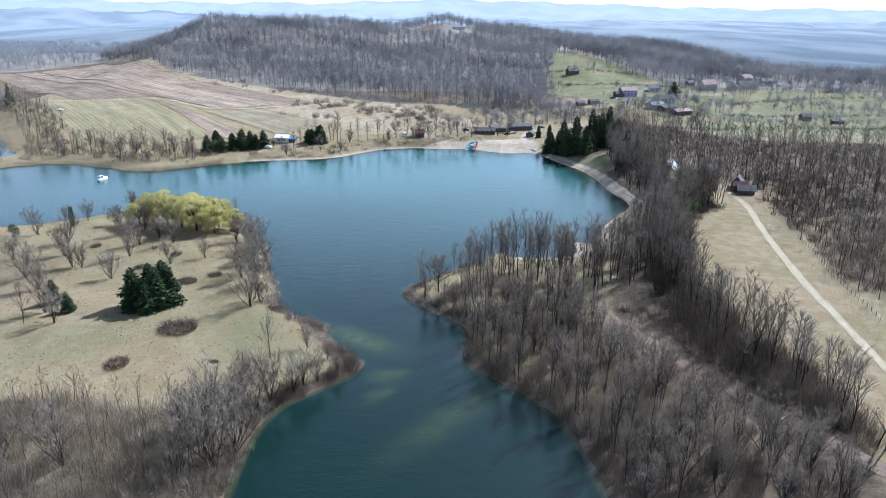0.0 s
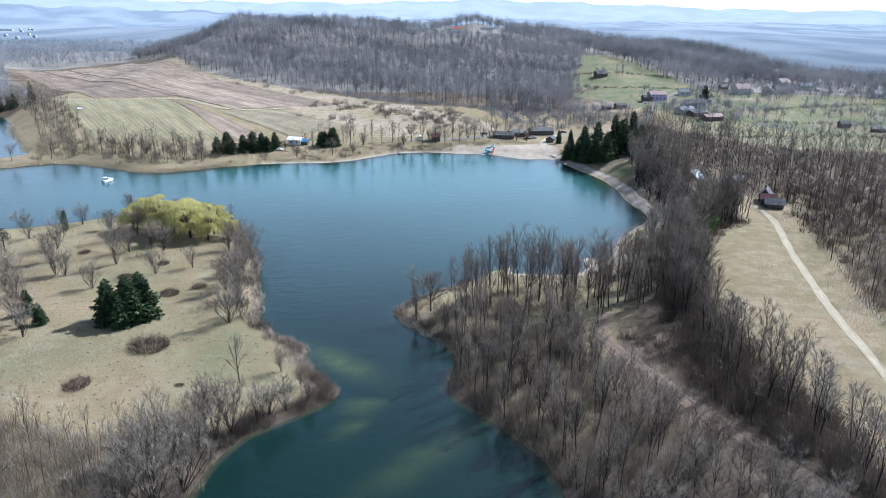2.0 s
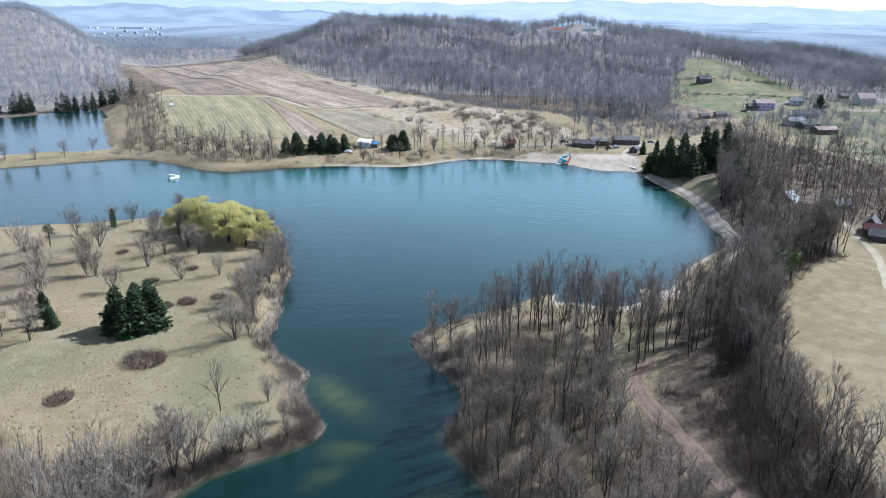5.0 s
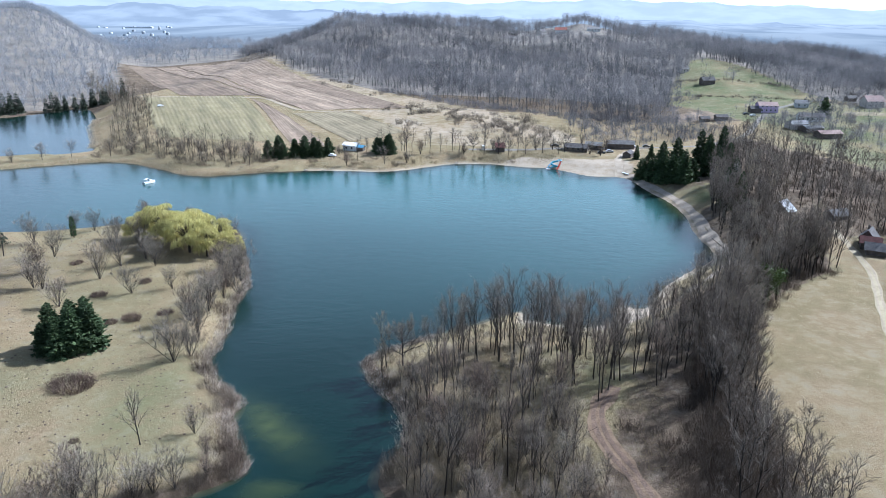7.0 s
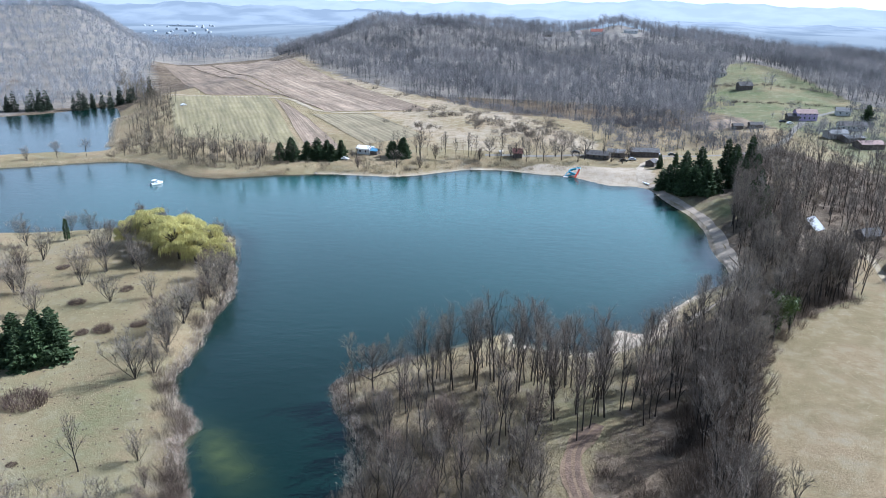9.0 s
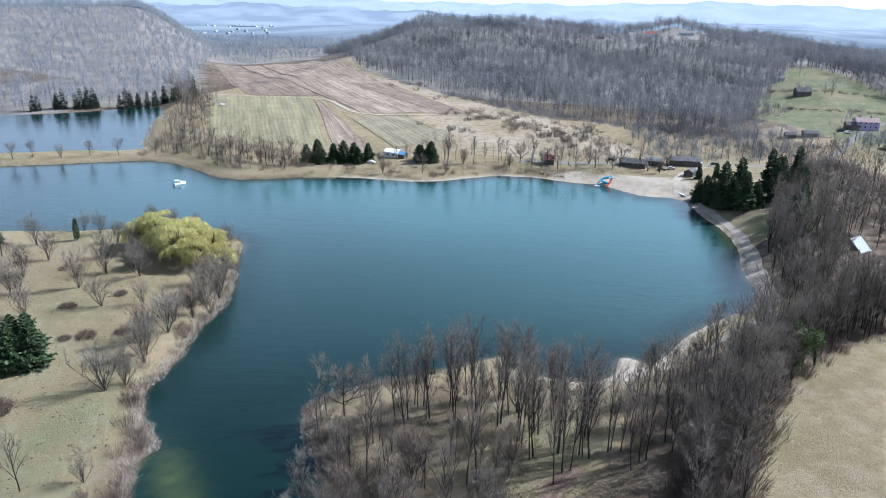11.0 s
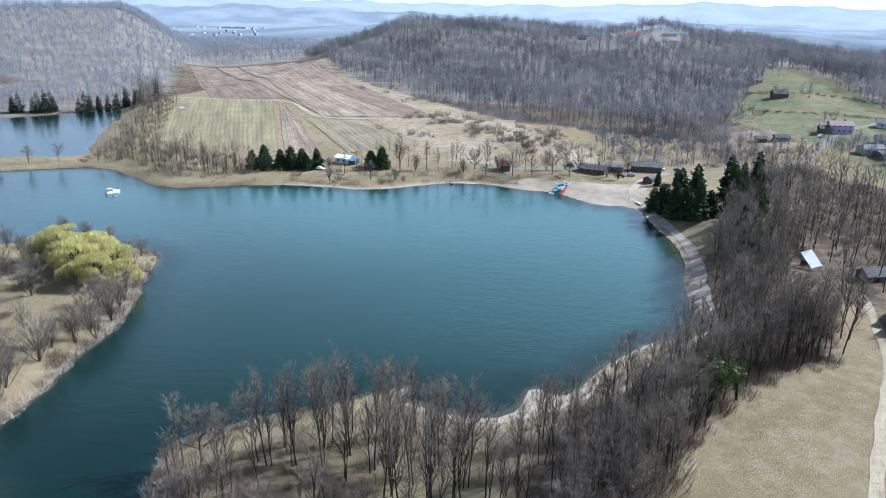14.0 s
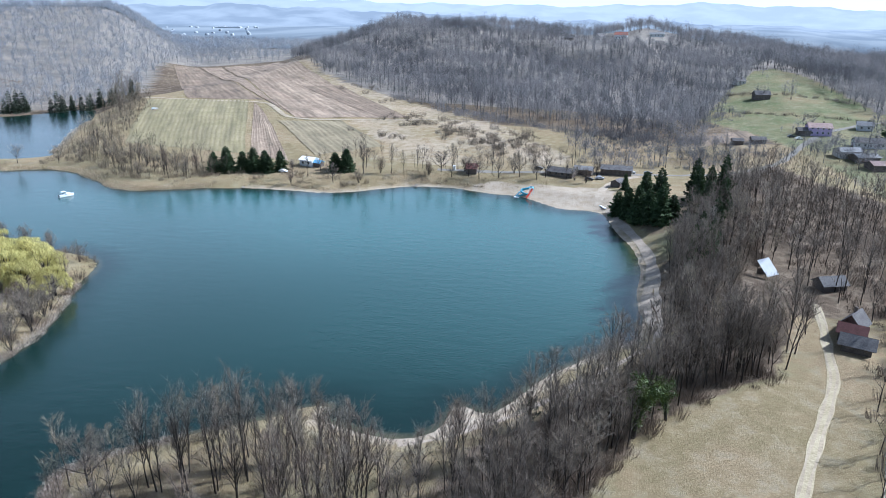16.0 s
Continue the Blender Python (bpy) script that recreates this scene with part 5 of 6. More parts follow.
SOUTH = [(-120, 85), (-36, 85), (-38, 112), (-38, 126), (-48, 132), (-66, 128), (-80, 134), (-105, 130), (-130, 120)]
NORTHS = [(-235, 402), (-200, 396), (-160, 376), (-135, 386), (-120, 396), (-130, 404), (-150, 412), (-200, 425), (-240, 420)]
scatter("north_wood", MIDS, sized(fill(NORTHS, 6.5, 27, 0.7, lambda a, b: shore_distance(a, b) > 3), 0.4, 0.85, 21), WOOD_PALE, "thin leafless trees on the north bank", "trees")
LANE = [(-125, 428), (-60, 432), (-10, 446), (25, 462), (60, 476), (95, 490), (90, 505), (40, 485), (-20, 462), (-120, 445)]
scatter("lane_trees", MIDS, sized(fill(LANE, 8.5, 28, 0.7, lambda a, b: (np.hypot(a - 40, b - 463) > 16) & (np.hypot(a + 100, b - 434) > 10)), 0.35, 0.78, 22), WOOD_STUFF, "small bare trees along the shore lane", "trees")
scatter("bank_wood", MIDS, sized(fill(SOUTH, 6.0, 17, 0.7, lambda a, b: shore_distance(a, b) > 1), 0.35, 0.65, 9), WOOD_PALE, "pale leafless thicket trees by the channel", "trees")
scatter("bank_scrub", SHRUBS, sized(fill(SOUTH, 3.0, 16, 0.7, lambda a, b: shore_distance(a, b) > -0.6), 0.7, 1.5, 8), SCRUB_PALE, "dense pale leafless scrub by the channel", "shrubs")

# brushwood on the north bank
NB = chaikin(NORTH_SHORE[1:21], 2, False)
nbr = np.random.default_rng(88)
nb = np.repeat(NB, 3, 0) + np.column_stack((nbr.normal(0, 3, len(NB) * 3), nbr.uniform(2, 24, len(NB) * 3)))
nb = nb[(shore_distance(nb[:, 0], nb[:, 1]) > 2.5) & (wob(nb[:, 0], nb[:, 1], 19, 3) > 0.0)]
scatter("north_brush", LOOSE, sized(nb, 0.35, 1.0, 26), SCRUB_PALE, "low brown brushwood on the sandy north bank", "shrubs")

# hedges, groves and single trees of the village side
VILLAGE = [(130, 520), (170, 440), (240, 425), (330, 400), (420, 500), (420, 640), (330, 700), (240, 690), (200, 640), (150, 560)]
scatter("village_trees", FARS, sized(fill(VILLAGE, 6.0, 21, 0.6, lambda a, b: (wob(a, b, 75, 3) + 0.6 * wob(a, b, 31, 5) > 0.02) & (b > 470)), 0.3, 0.8, 11, 0.35), THIN_HAZE_WOOD, "bare orchard trees scattered among the village gardens", "trees")
for k, line in enumerate(([(150, 470), (190, 462), (240, 470), (300, 462)], [(215, 520), (260, 512), (320, 520), (380, 515)], [(235, 560), (270, 575), (330, 590), (400, 590)],
                          [(120, 655), (160, 650), (200, 640), (230, 640)], [(108, 720), (150, 716), (190, 700)], [(240, 690), (300, 672), (360, 650)], [(180, 500), (205, 545), (212, 590)])):
    c = chaikin(line, 3, False)
    rng = np.random.default_rng(300 + k)
    pts = np.repeat(c, 2, 0) + rng.normal(0, 1.6, (len(c) * 2, 2))
    scatter("hedge", LOOSE, sized(pts, 0.5, 1.1, 30 + k), WOOD_STUFF, "leafless hedge between two green fields", "hedge")
garden = np.random.default_rng(91)
plots = np.array([(150, 600), (192, 610), (187, 560), (160, 540), (190, 530), (245, 645), (270, 650), (285, 655), (305, 690), (325, 700), (345, 640), (235, 665), (300, 730), (122, 770), (140, 712), (335, 660), (360, 645), (255, 620), (315, 735)])
scatter("garden_trees", FARS, sized(np.repeat(plots, 6, 0) + garden.normal(0, 9, (len(plots) * 6, 2)), 0.35, 0.8, 92, 0.3), THIN_HAZE_WOOD, "bare fruit and garden trees round the village houses", "trees")
BACK = [(205, 760), (260, 700), (330, 715), (365, 655), (420, 610), (440, 640), (385, 700), (345, 765), (250, 775)]
scatter("village_wood", FARS, sized(fill(BACK, 6.5, 31, 0.6, lambda a, b: wob(a, b, 40, 2) > -0.5), 0.6, 1.05, 93), THIN_HAZE_WOOD, "grey leafless trees closing off the village", "trees")
KNOLL = [(165, 905), (141, 842), (163, 786), (199, 670), (225, 672), (250, 690), (300, 725), (345, 715), (365, 790), (350, 880), (330, 930), (175, 950)]
scatter("knoll_wood", FARS, sized(fill(KNOLL, 6.6, 26, 0.6, lambda a, b: np.hypot(a - 315, b - 752) > 14), 0.8, 1.1, 16), THIN_HAZE_WOOD, "leafless wood on the knoll behind the village", "trees")
BEYOND = [(322, 775), (335, 735), (400, 680), (430, 600), (640, 520), (700, 600), (520, 760), (400, 810)]
scatter("far_woodland", HAZY, sized(fill(BEYOND, 8.5, 22, 0.6), 0.8, 1.25, 12), THIN_HAZE_WOOD, "hazy leafless woodland beyond the village", "trees")
SPRUCE_SIDE = [(96, 380), (122, 385), (125, 430), (115, 480), (100, 478), (106, 440), (98, 420), (94, 400)]
scatter("side_wood", MIDS, sized(fill(SPRUCE_SIDE, 6.5, 29, 0.6, clear), 0.6, 0.95, 23), WOOD_STUFF, "dense bare trees behind the shore spruces", "trees")
VALLEY = [(-430, 1010), (-560, 880), (-700, 1050), (-760, 1500), (-300, 1500), (-330, 1200)]
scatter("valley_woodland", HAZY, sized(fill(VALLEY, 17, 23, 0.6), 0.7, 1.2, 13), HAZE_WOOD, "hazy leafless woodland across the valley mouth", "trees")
MARSH = [(-370, 575), (-335, 548), (-300, 500), (-262, 440), (-246, 420), (-232, 430), (-250, 470), (-300, 545), (-335, 572), (-400, 640), (-440, 690), (-470, 680)]
scatter("marsh_scrub", LOOSE, sized(fill(MARSH, 6.5, 34, 0.7, lambda a, b: (shore_distance(a, b) > 3) & (wob(a, b, 50, 2) > -0.5)), 0.7, 1.6, 24), SCRUB_PALE, "thick brown scrub between pond and field", "shrubs")
scatter("marsh_wood", MIDS, sized(fill(MARSH, 8, 24, 0.6, lambda a, b: shore_distance(a, b) > 2), 0.45, 0.9, 14), WOOD_PALE, "grey-brown leafless marsh trees beside the pond", "trees")
FOOT = [(-160, 676), (-60, 606), (-10, 580), (35, 568), (85, 580), (84, 556), (35, 540), (-15, 560), (-70, 588), (-150, 652)]
scatter("edge_scrub", LOOSE, sized(fill(FOOT, 5.5, 45, 0.7, lambda a, b: wob(a, b, 60, 4) > -0.55), 0.7, 1.7, 64), THIN_HAZE_WOOD, "grey scrub along the foot of the forest", "shrubs")
scatter("forest_edge", MIDS, sized(fill(FOOT, 8.5, 25, 0.6), 0.5, 0.9, 15), THIN_HAZE_WOOD, "loose leafless trees along the forest edge", "trees")
for k, (x0, y0, n) in enumerate(((-20, 500, 16), (-45, 530, 14), (-70, 560, 12), (0, 478, 12), (-98, 566, 14), (-74, 545, 16), (-48, 522, 18), (-22, 506, 18), (4, 500, 18), (-10, 530, 16), (-130, 640, 10), (-200, 690, 8), (-90, 500, 6))):
    rng = np.random.default_rng(330 + k)
    scatter("field_scrub", SHRUBS, sized(np.column_stack((x0 + rng.normal(0, 11, n), y0 + rng.normal(0, 8, n))), 0.7, 1.5, 50 + k), WOOD_STUFF, "clump of bare bushes in the pale meadow", "shrubs")
far_spruce = Grove([tree_kind("spruce", conifer(181 + i, 13 + i, 3.6, 13, 10), BARK, NEEDLE_BLUE, "dull green spruce in the grove behind the pond", "dark needles", "pond spruces") for i in range(2)])
rs = random.Random(4)
for i in range(26):
    u = i / 25
    far_spruce.put(-424 + 62 * u + rs.uniform(-6, 6) + (10 if u > 0.4 else 0), 492 + 82 * u + rs.uniform(-7, 7), rs.uniform(0.8, 1.25))
for x, y, s in ((195, 590, 1.1), (-111, 186, 0.62), (-104, 180, 0.45)):
    spruce.put(x, y, s)


def cypress(seed):
    rng = np.random.default_rng(seed)
    wood, crown = Builder(), Builder()
    wood.tube(np.array([[0, 0, -0.3], [0, 0, 1.0], [0, 0, 5.6]]), [0.13, 0.11, 0.03], 5)
    k = 900
    z = rng.uniform(0.5, 6.2, k)
    r = 0.85 * np.sqrt(np.clip(1 - ((z - 2.4) / 3.9) ** 2, 0.02, 1)) * rng.uniform(0.5, 1.0, k)
    a = rng.uniform(0, 6.283, k)
    p = np.column_stack((np.cos(a) * r, np.sin(a) * r, z))
    crown.blades(p, p + np.column_stack((np.cos(a) * 0.12, np.sin(a) * 0.12, rng.uniform(0.3, 0.6, k))), 0.16, rng)
    return wood.arrays(), crown.arrays()


tree_kind("cypress", cypress(5), BARK, NEEDLE, "slim dark column-shaped evergreen on the dry meadow", "dense dark foliage", "").matrix_basis = pose(-141.4, 259, float(height(-141.4, 259)) - 0.1) @ Matrix.Diagonal((1.2, 1.2, 1.25, 1))


def ivy_tree(seed):
    """A leaning tree smothered in ivy."""
    rng = np.random.default_rng(seed)
    wood, crown = Builder(), Builder()
    stem = np.array([[0, 0, -0.4], [0.25, 0.1, 2.5], [0.5, 0.2, 5], [1.2, 0.5, 8], [1.6, 0.7, 10.5]])
    wood.tube(stem, [0.42, 0.38, 0.32, 0.2, 0.05], 7)
    for i in range(9):
        b = stem[2] + (stem[4] - stem[2]) * rng.uniform(0, 0.8)
        a = i * 2.4
        tip = b + np.array([math.cos(a) * 2.6, math.sin(a) * 2.6, rng.uniform(0.8, 2.6)])
        wood.tube(np.array([b, (b + tip) / 2 + [0, 0, 0.4], tip]), [0.13, 0.09, 0.03], 4)
        k = 170
        w = rng.uniform(0.1, 1.0, (k, 1))
        p = b + (tip - b) * w + rng.normal(0, 0.55, (k, 3))
        crown.blades(p, p + rng.normal(0, 0.35, (k, 3)) + [0, 0, -0.1], 0.28, rng)
    k = 500
    w = rng.uniform(0, 1, (k, 1))
    p = stem[1] + (stem[3] - stem[1]) * w + rng.normal(0, 0.45, (k, 3))
    crown.blades(p, p + rng.normal(0, 0.3, (k, 3)), 0.26, rng)
    return wood.arrays(), crown.arrays()


for x, y, s, a in ((87.5, 239, 1.15, 0), (93, 247, 0.75, 130)):
    tree_kind("ivy_clad_tree", ivy_tree(int(x)), BARK, IVY, "leaning tree smothered in green ivy at the meadow edge", "green ivy leaves", "ivy-clad trees").matrix_basis = pose(x, y, float(height(x, y)) - 0.1, 0, 0, a) @ Matrix.Diagonal((s, s, s, 1))


def pine(seed):
    rng = np.random.default_rng(seed)
    wood, crown = Builder(), Builder()
    wood.tube(np.array([[0, 0, -0.4], [0.1, 0.2, 3], [-0.1, 0.4, 6.6]]), [0.2, 0.15, 0.05], 6)
    for i in range(15):
        a, z = i * 2.4, rng.uniform(2.4, 6.6)
        b = np.array([0, 0.03 * z, z])
        L = 2.4 * (1 - 0.5 * (z - 2.4) / 4.2)
        tip = b + np.array([math.cos(a) * L, math.sin(a) * L, 0.5])
        wood.tube(np.array([b, (b + tip) / 2, tip]), [0.06, 0.04, 0.02], 3)
        p = b + (tip - b) * rng.uniform(0.3, 1, (45, 1)) + rng.normal(0, 0.22, (45, 3))
        crown.blades(p, p + rng.normal(0, 0.35, (45, 3)) + [0, 0, 0.15], 0.14, rng)
    return wood.arrays(), crown.arrays()


for x, y, s in ((67.5, 239, 1.0), (-151, 237, 1.1)):
    tree_kind("pine", pine(int(abs(x))), BARK, NEEDLE_BLUE, "small open-crowned pine with dark needle tufts", "dark needle tufts", "pines").matrix_basis = pose(x, y, float(height(x, y)) - 0.1) @ Matrix.Diagonal((s, s, s, 1))

# bushes on the west meadow
THORN_TWIG = island_vary(surface("thorn_twigs", ((0.085, 0.058, 0.045), (0.175, 0.122, 0.092)), 0.4, 0.92), 0.3)
THORN = [mesh_np("bush", *bush(260 + i, 2.6, 1.5, 640, 0.05), THORN_TWIG) for i in range(3)]
for i, (x, y, s) in enumerate(((-69, 168, 1.9), (-77, 149, 1.2), (-78, 202, 1.1), (-71, 207, 0.85), (-82, 199, 0.7), (-97, 214, 0.9), (-90, 226, 0.8), (-54, 150, 0.4), (-122, 236, 0.8))):
    ob = tagged(new("bush", THORN[i % 3]), "low rounded reddish-brown thorn bush on dry grass", "bush", "meadow bushes")
    ob.matrix_basis = pose(x, y, float(height(x, y)) - 0.05, 0, 0, i * 77) @ Matrix.Diagonal((s * 1.15, s, s, 1))


# dry reeds along the banks
def reeds(name, line, n, width, tall_, label, seed, mat=REED, inner=-1.5):
    rng = np.random.default_rng(seed)
    c = chaikin(line, 2, False)
    k = rng.integers(0, len(c) - 1, n)
    p = c[k] + (c[k + 1] - c[k]) * rng.uniform(0, 1, (n, 1)) + rng.normal(0, width, (n, 2))
    d = shore_distance(p[:, 0], p[:, 1])
    p = p[(d > inner + 1.2 * wob(p[:, 0], p[:, 1], 11, seed)) & (d < 5.5)]
    z = np.maximum(height(p[:, 0], p[:, 1]), 0) - 0.05
    p0 = np.column_stack((p, z))
    b = Builder()
    b.slivers(p0, p0 + np.column_stack((rng.normal(0, 0.5, (len(p), 2)) * tall_, tall_ * rng.uniform(0.4, 1.1, len(p)))), rng.uniform(0.05, 0.14, len(p)), rng)
    me = mesh_np(name, *b.arrays(), mat)
    return tagged(new(name, me), label, "reeds", kind="stuff")


REED_PALE = island_vary(surface("bleached_reeds", ((0.26, 0.20, 0.15), (0.54, 0.47, 0.39)), 0.3, 0.9), 0.4)
reeds("reed_bed", WEST_SHORE[7:18], 11000, 1.3, 1.1, "bleached tangled reeds and brushwood on the west bank", 1, REED_PALE)
reeds("reed_bed", NORTH_SHORE[1:11], 13000, 1.8, 1.1, "tan dry reeds along the north bank", 2)
reeds("reed_bed", EAST_SHORE[21:27], 5000, 1.6, 0.9, "bleached reeds and driftwood round the wooded point", 3, REED_PALE)
reeds("reed_bed", [(-254, 417), (-274, 443), (-303, 479), (-321, 507)], 5000, 2.2, 1.4, "tan dry reeds at the pond's edge", 4, REED, -4)

# grass tussocks, molehills and litter that break up the meadows
def tussocks(name, poly, n, label, seed, mat, tall_=0.32, w=0.09, keep=None):
    rng = np.random.default_rng(seed)
    p = np.asarray(poly, float)
    q = np.column_stack((rng.uniform(p[:, 0].min(), p[:, 0].max(), n), rng.uniform(p[:, 1].min(), p[:, 1].max(), n)))
    ok = inside(poly, q[:, 0], q[:, 1]) & (wob(q[:, 0], q[:, 1], 23, seed) + 0.5 * wob(q[:, 0], q[:, 1], 7, 3) > rng.uniform(-0.9, 0.5, n))
    q = q[ok]
    q = q[shore_distance(q[:, 0], q[:, 1]) > 1.5]
    if keep is not None:
        q = q[keep(q[:, 0], q[:, 1])]
    q = np.repeat(q, 4, 0) + rng.normal(0, 0.16, (len(q) * 4, 2))
    p0 = np.column_stack((q, height(q[:, 0], q[:, 1]) - 0.04))
    b = Builder()
    b.slivers(p0, p0 + np.column_stack((rng.normal(0, 0.2, (len(q), 2)), tall_ * rng.uniform(0.4, 1.3, len(q)))), w, rng)
    return tagged(new(name, mesh_np(name, *b.arrays(), mat)), label, "grass", kind="stuff")


TUFT_PALE = island_vary(surface("dead_tussock", ((0.36, 0.30, 0.20), (0.52, 0.44, 0.32)), 0.2, 0.95), 0.3)
TUFT = island_vary(surface("dry_tussock", ((0.30, 0.24, 0.14), (0.46, 0.39, 0.25)), 0.2, 0.95), 0.3)
tussocks("tussocks", [(-120, 388), (-60, 400), (-30, 426), (25, 428), (30, 450), (-30, 442), (-125, 425)], 16000, "dry grass on the north bank", 11, TUFT, 0.45, 0.13)
WEST_MEADOW = [(-40, 150), (-30, 160), (-50, 190), (-62, 225), (-85, 262), (-130, 280), (-165, 262), (-170, 200), (-140, 140), (-100, 120), (-60, 120)]
tussocks("tussocks", WEST_MEADOW, 26000, "tussocks of dry yellow grass on the west meadow", 5, TUFT, 0.2, 0.08)
tussocks("tussocks", MEADOW, 15000, "trampled tufts of pale dead grass", 6, TUFT_PALE, 0.13, 0.07)
tussocks("tussocks", [(0, 190), (30, 226), (60, 235), (60, 140), (30, 125)], 9000, "dry grass under the trees of the point", 7, TUFT, 0.4, 0.1, lambda a, b: dist_line(MUD, a, b, False) > 1.6)


def molehills():
    rng = np.random.default_rng(9)
    base = fill(WEST_MEADOW, 3.2, 31, 0.7, lambda a, b: (shore_distance(a, b) > 6) & (wob(a, b, 40, 1) > -0.35))
    V, F, n = [], [], 0
    z = height(base[:, 0], base[:, 1])
    a = np.arange(7) * 2 * math.pi / 7
    for (x, y), h in zip(base, z):
        r, t = rng.uniform(0.16, 0.36), rng.uniform(0.08, 0.2)
        rr = r * rng.uniform(0.8, 1.2, 7)
        V.append(np.vstack((np.column_stack((x + np.cos(a) * rr, y + np.sin(a) * rr, np.full(7, h - 0.05))), np.column_stack((x + np.cos(a) * rr * 0.5, y + np.sin(a) * rr * 0.5, np.full(7, h + t * 0.8))), [[x, y, h + t]])))
        for i in range(7):
            j = (i + 1) % 7
            F += [(n + i, n + j, n + 7 + j), (n + i, n + 7 + j, n + 7 + i), (n + 7 + i, n + 7 + j, n + 14)]
        n += 15
    return tagged(new("molehills", mesh_np("molehills", np.vstack(V), np.array(F), SOIL)), "small dark molehills dotted over the dry meadow", "molehills", kind="stuff")


SOIL = surface("dark_soil", ((0.07, 0.05, 0.035), (0.15, 0.11, 0.075)), 2.0, 0.95)
molehills()

# ---------------------------------------------------------------- buildings
GLASS = surface("window_glass", ((0.03, 0.035, 0.04), (0.05, 0.055, 0.06)), 1.0, 0.08, spec=0.6)
PLASTER = surface("pale_plaster", ((0.34, 0.32, 0.29), (0.46, 0.43, 0.40)), 0.5, 0.9, 0.1)
PLASTER_W = surface("white_plaster", ((0.46, 0.46, 0.45), (0.62, 0.62, 0.60)), 0.5, 0.9, 0.1)
PLASTER_P = surface("mauve_plaster", ((0.34, 0.27, 0.42), (0.44, 0.36, 0.52)), 0.5, 0.9, 0.1)
TILE_DULL = surface("faded_red_roofing", ((0.12, 0.058, 0.052), (0.20, 0.102, 0.09)), 0.8, 0.85, 0.4, spec=0.1)
BOARD = surface("weathered_boards", ((0.065, 0.053, 0.045), (0.15, 0.125, 0.105)), 0.8, 0.9, 0.3)
TILE_RED = surface("red_roof_tiles", ((0.26, 0.10, 0.075), (0.42, 0.19, 0.14)), 0.8, 0.85, 0.4, spec=0.1)
TILE_PINK = surface("faded_roof_tiles", ((0.27, 0.19, 0.17), (0.40, 0.30, 0.27)), 0.8, 0.85, 0.4, spec=0.1)
TILE_DARK = surface("dark_roofing", ((0.07, 0.065, 0.065), (0.16, 0.15, 0.145)), 0.6, 0.8, 0.3, spec=0.1)
SHEET = surface("grey_roof_sheet", ((0.17, 0.17, 0.172), (0.27, 0.27, 0.272)), 0.5, 0.85, 0.2, spec=0.1)
SHEET_W = surface("white_roof_sheet", ((0.80, 0.80, 0.79), (0.90, 0.90, 0.89)), 0.5, 0.6, 0.1)
SHEET_B = surface("blue_tarpaulin", ((0.10, 0.28, 0.46), (0.18, 0.40, 0.58)), 0.5, 0.6, 0.2)
SHEET_D = surface("dull_roof_sheet", ((0.07, 0.067, 0.067), (0.16, 0.152, 0.15)), 0.5, 0.85, 0.3)
CONCRETE = surface("old_concrete", ((0.36, 0.35, 0.33), (0.50, 0.48, 0.45)), 0.6, 0.95, 0.2)


def prism(name, w, d, h, top, mat):
    """A gabled body: ridge along x."""
    bm = bmesh.new()
    v = [bm.verts.new(k) for k in ((-w / 2, -d / 2, -0.6), (w / 2, -d / 2, -0.6), (w / 2, d / 2, -0.6), (-w / 2, d / 2, -0.6), (-w / 2, -d / 2, h), (w / 2, -d / 2, h), (w / 2, d / 2, h), (-w / 2, d / 2, h),
                                   (-w / 2, 0, h + top), (w / 2, 0, h + top))]
    for f in ((0, 1, 5, 4), (2, 3, 7, 6), (1, 2, 6, 9, 5), (3, 0, 4, 8, 7), (4, 5, 9, 8), (6, 7, 8, 9)):
        bm.faces.new([v[i] for i in f])
    return bm_mesh(name, bm, mat)


def roof_slope(name, w, d, top, over, mat, side):
    """One roof plane of a gable, 14 cm thick."""
    run, rise = d / 2 + over, top * (d / 2 + over) / (d / 2)
    n = Vector((0, side * rise, run)).normalized() * 0.14
    bm = bmesh.new()
    a = [(-w / 2 - over, 0, 0), (w / 2 + over, 0, 0), (w / 2 + over, side * run, -rise), (-w / 2 - over, side * run, -rise)]
    lo = [bm.verts.new(k) for k in a]
    hi = [bm.verts.new(Vector(k) + n) for k in a]
    for f in ((lo[3], lo[2], lo[1], lo[0]), hi, *((lo[i], lo[(i + 1) % 4], hi[(i + 1) % 4], hi[i]) for i in range(4))):
        bm.faces.new(f)
    bmesh.ops.recalc_face_normals(bm, faces=bm.faces[:])
    return bm_mesh(name, bm, mat)


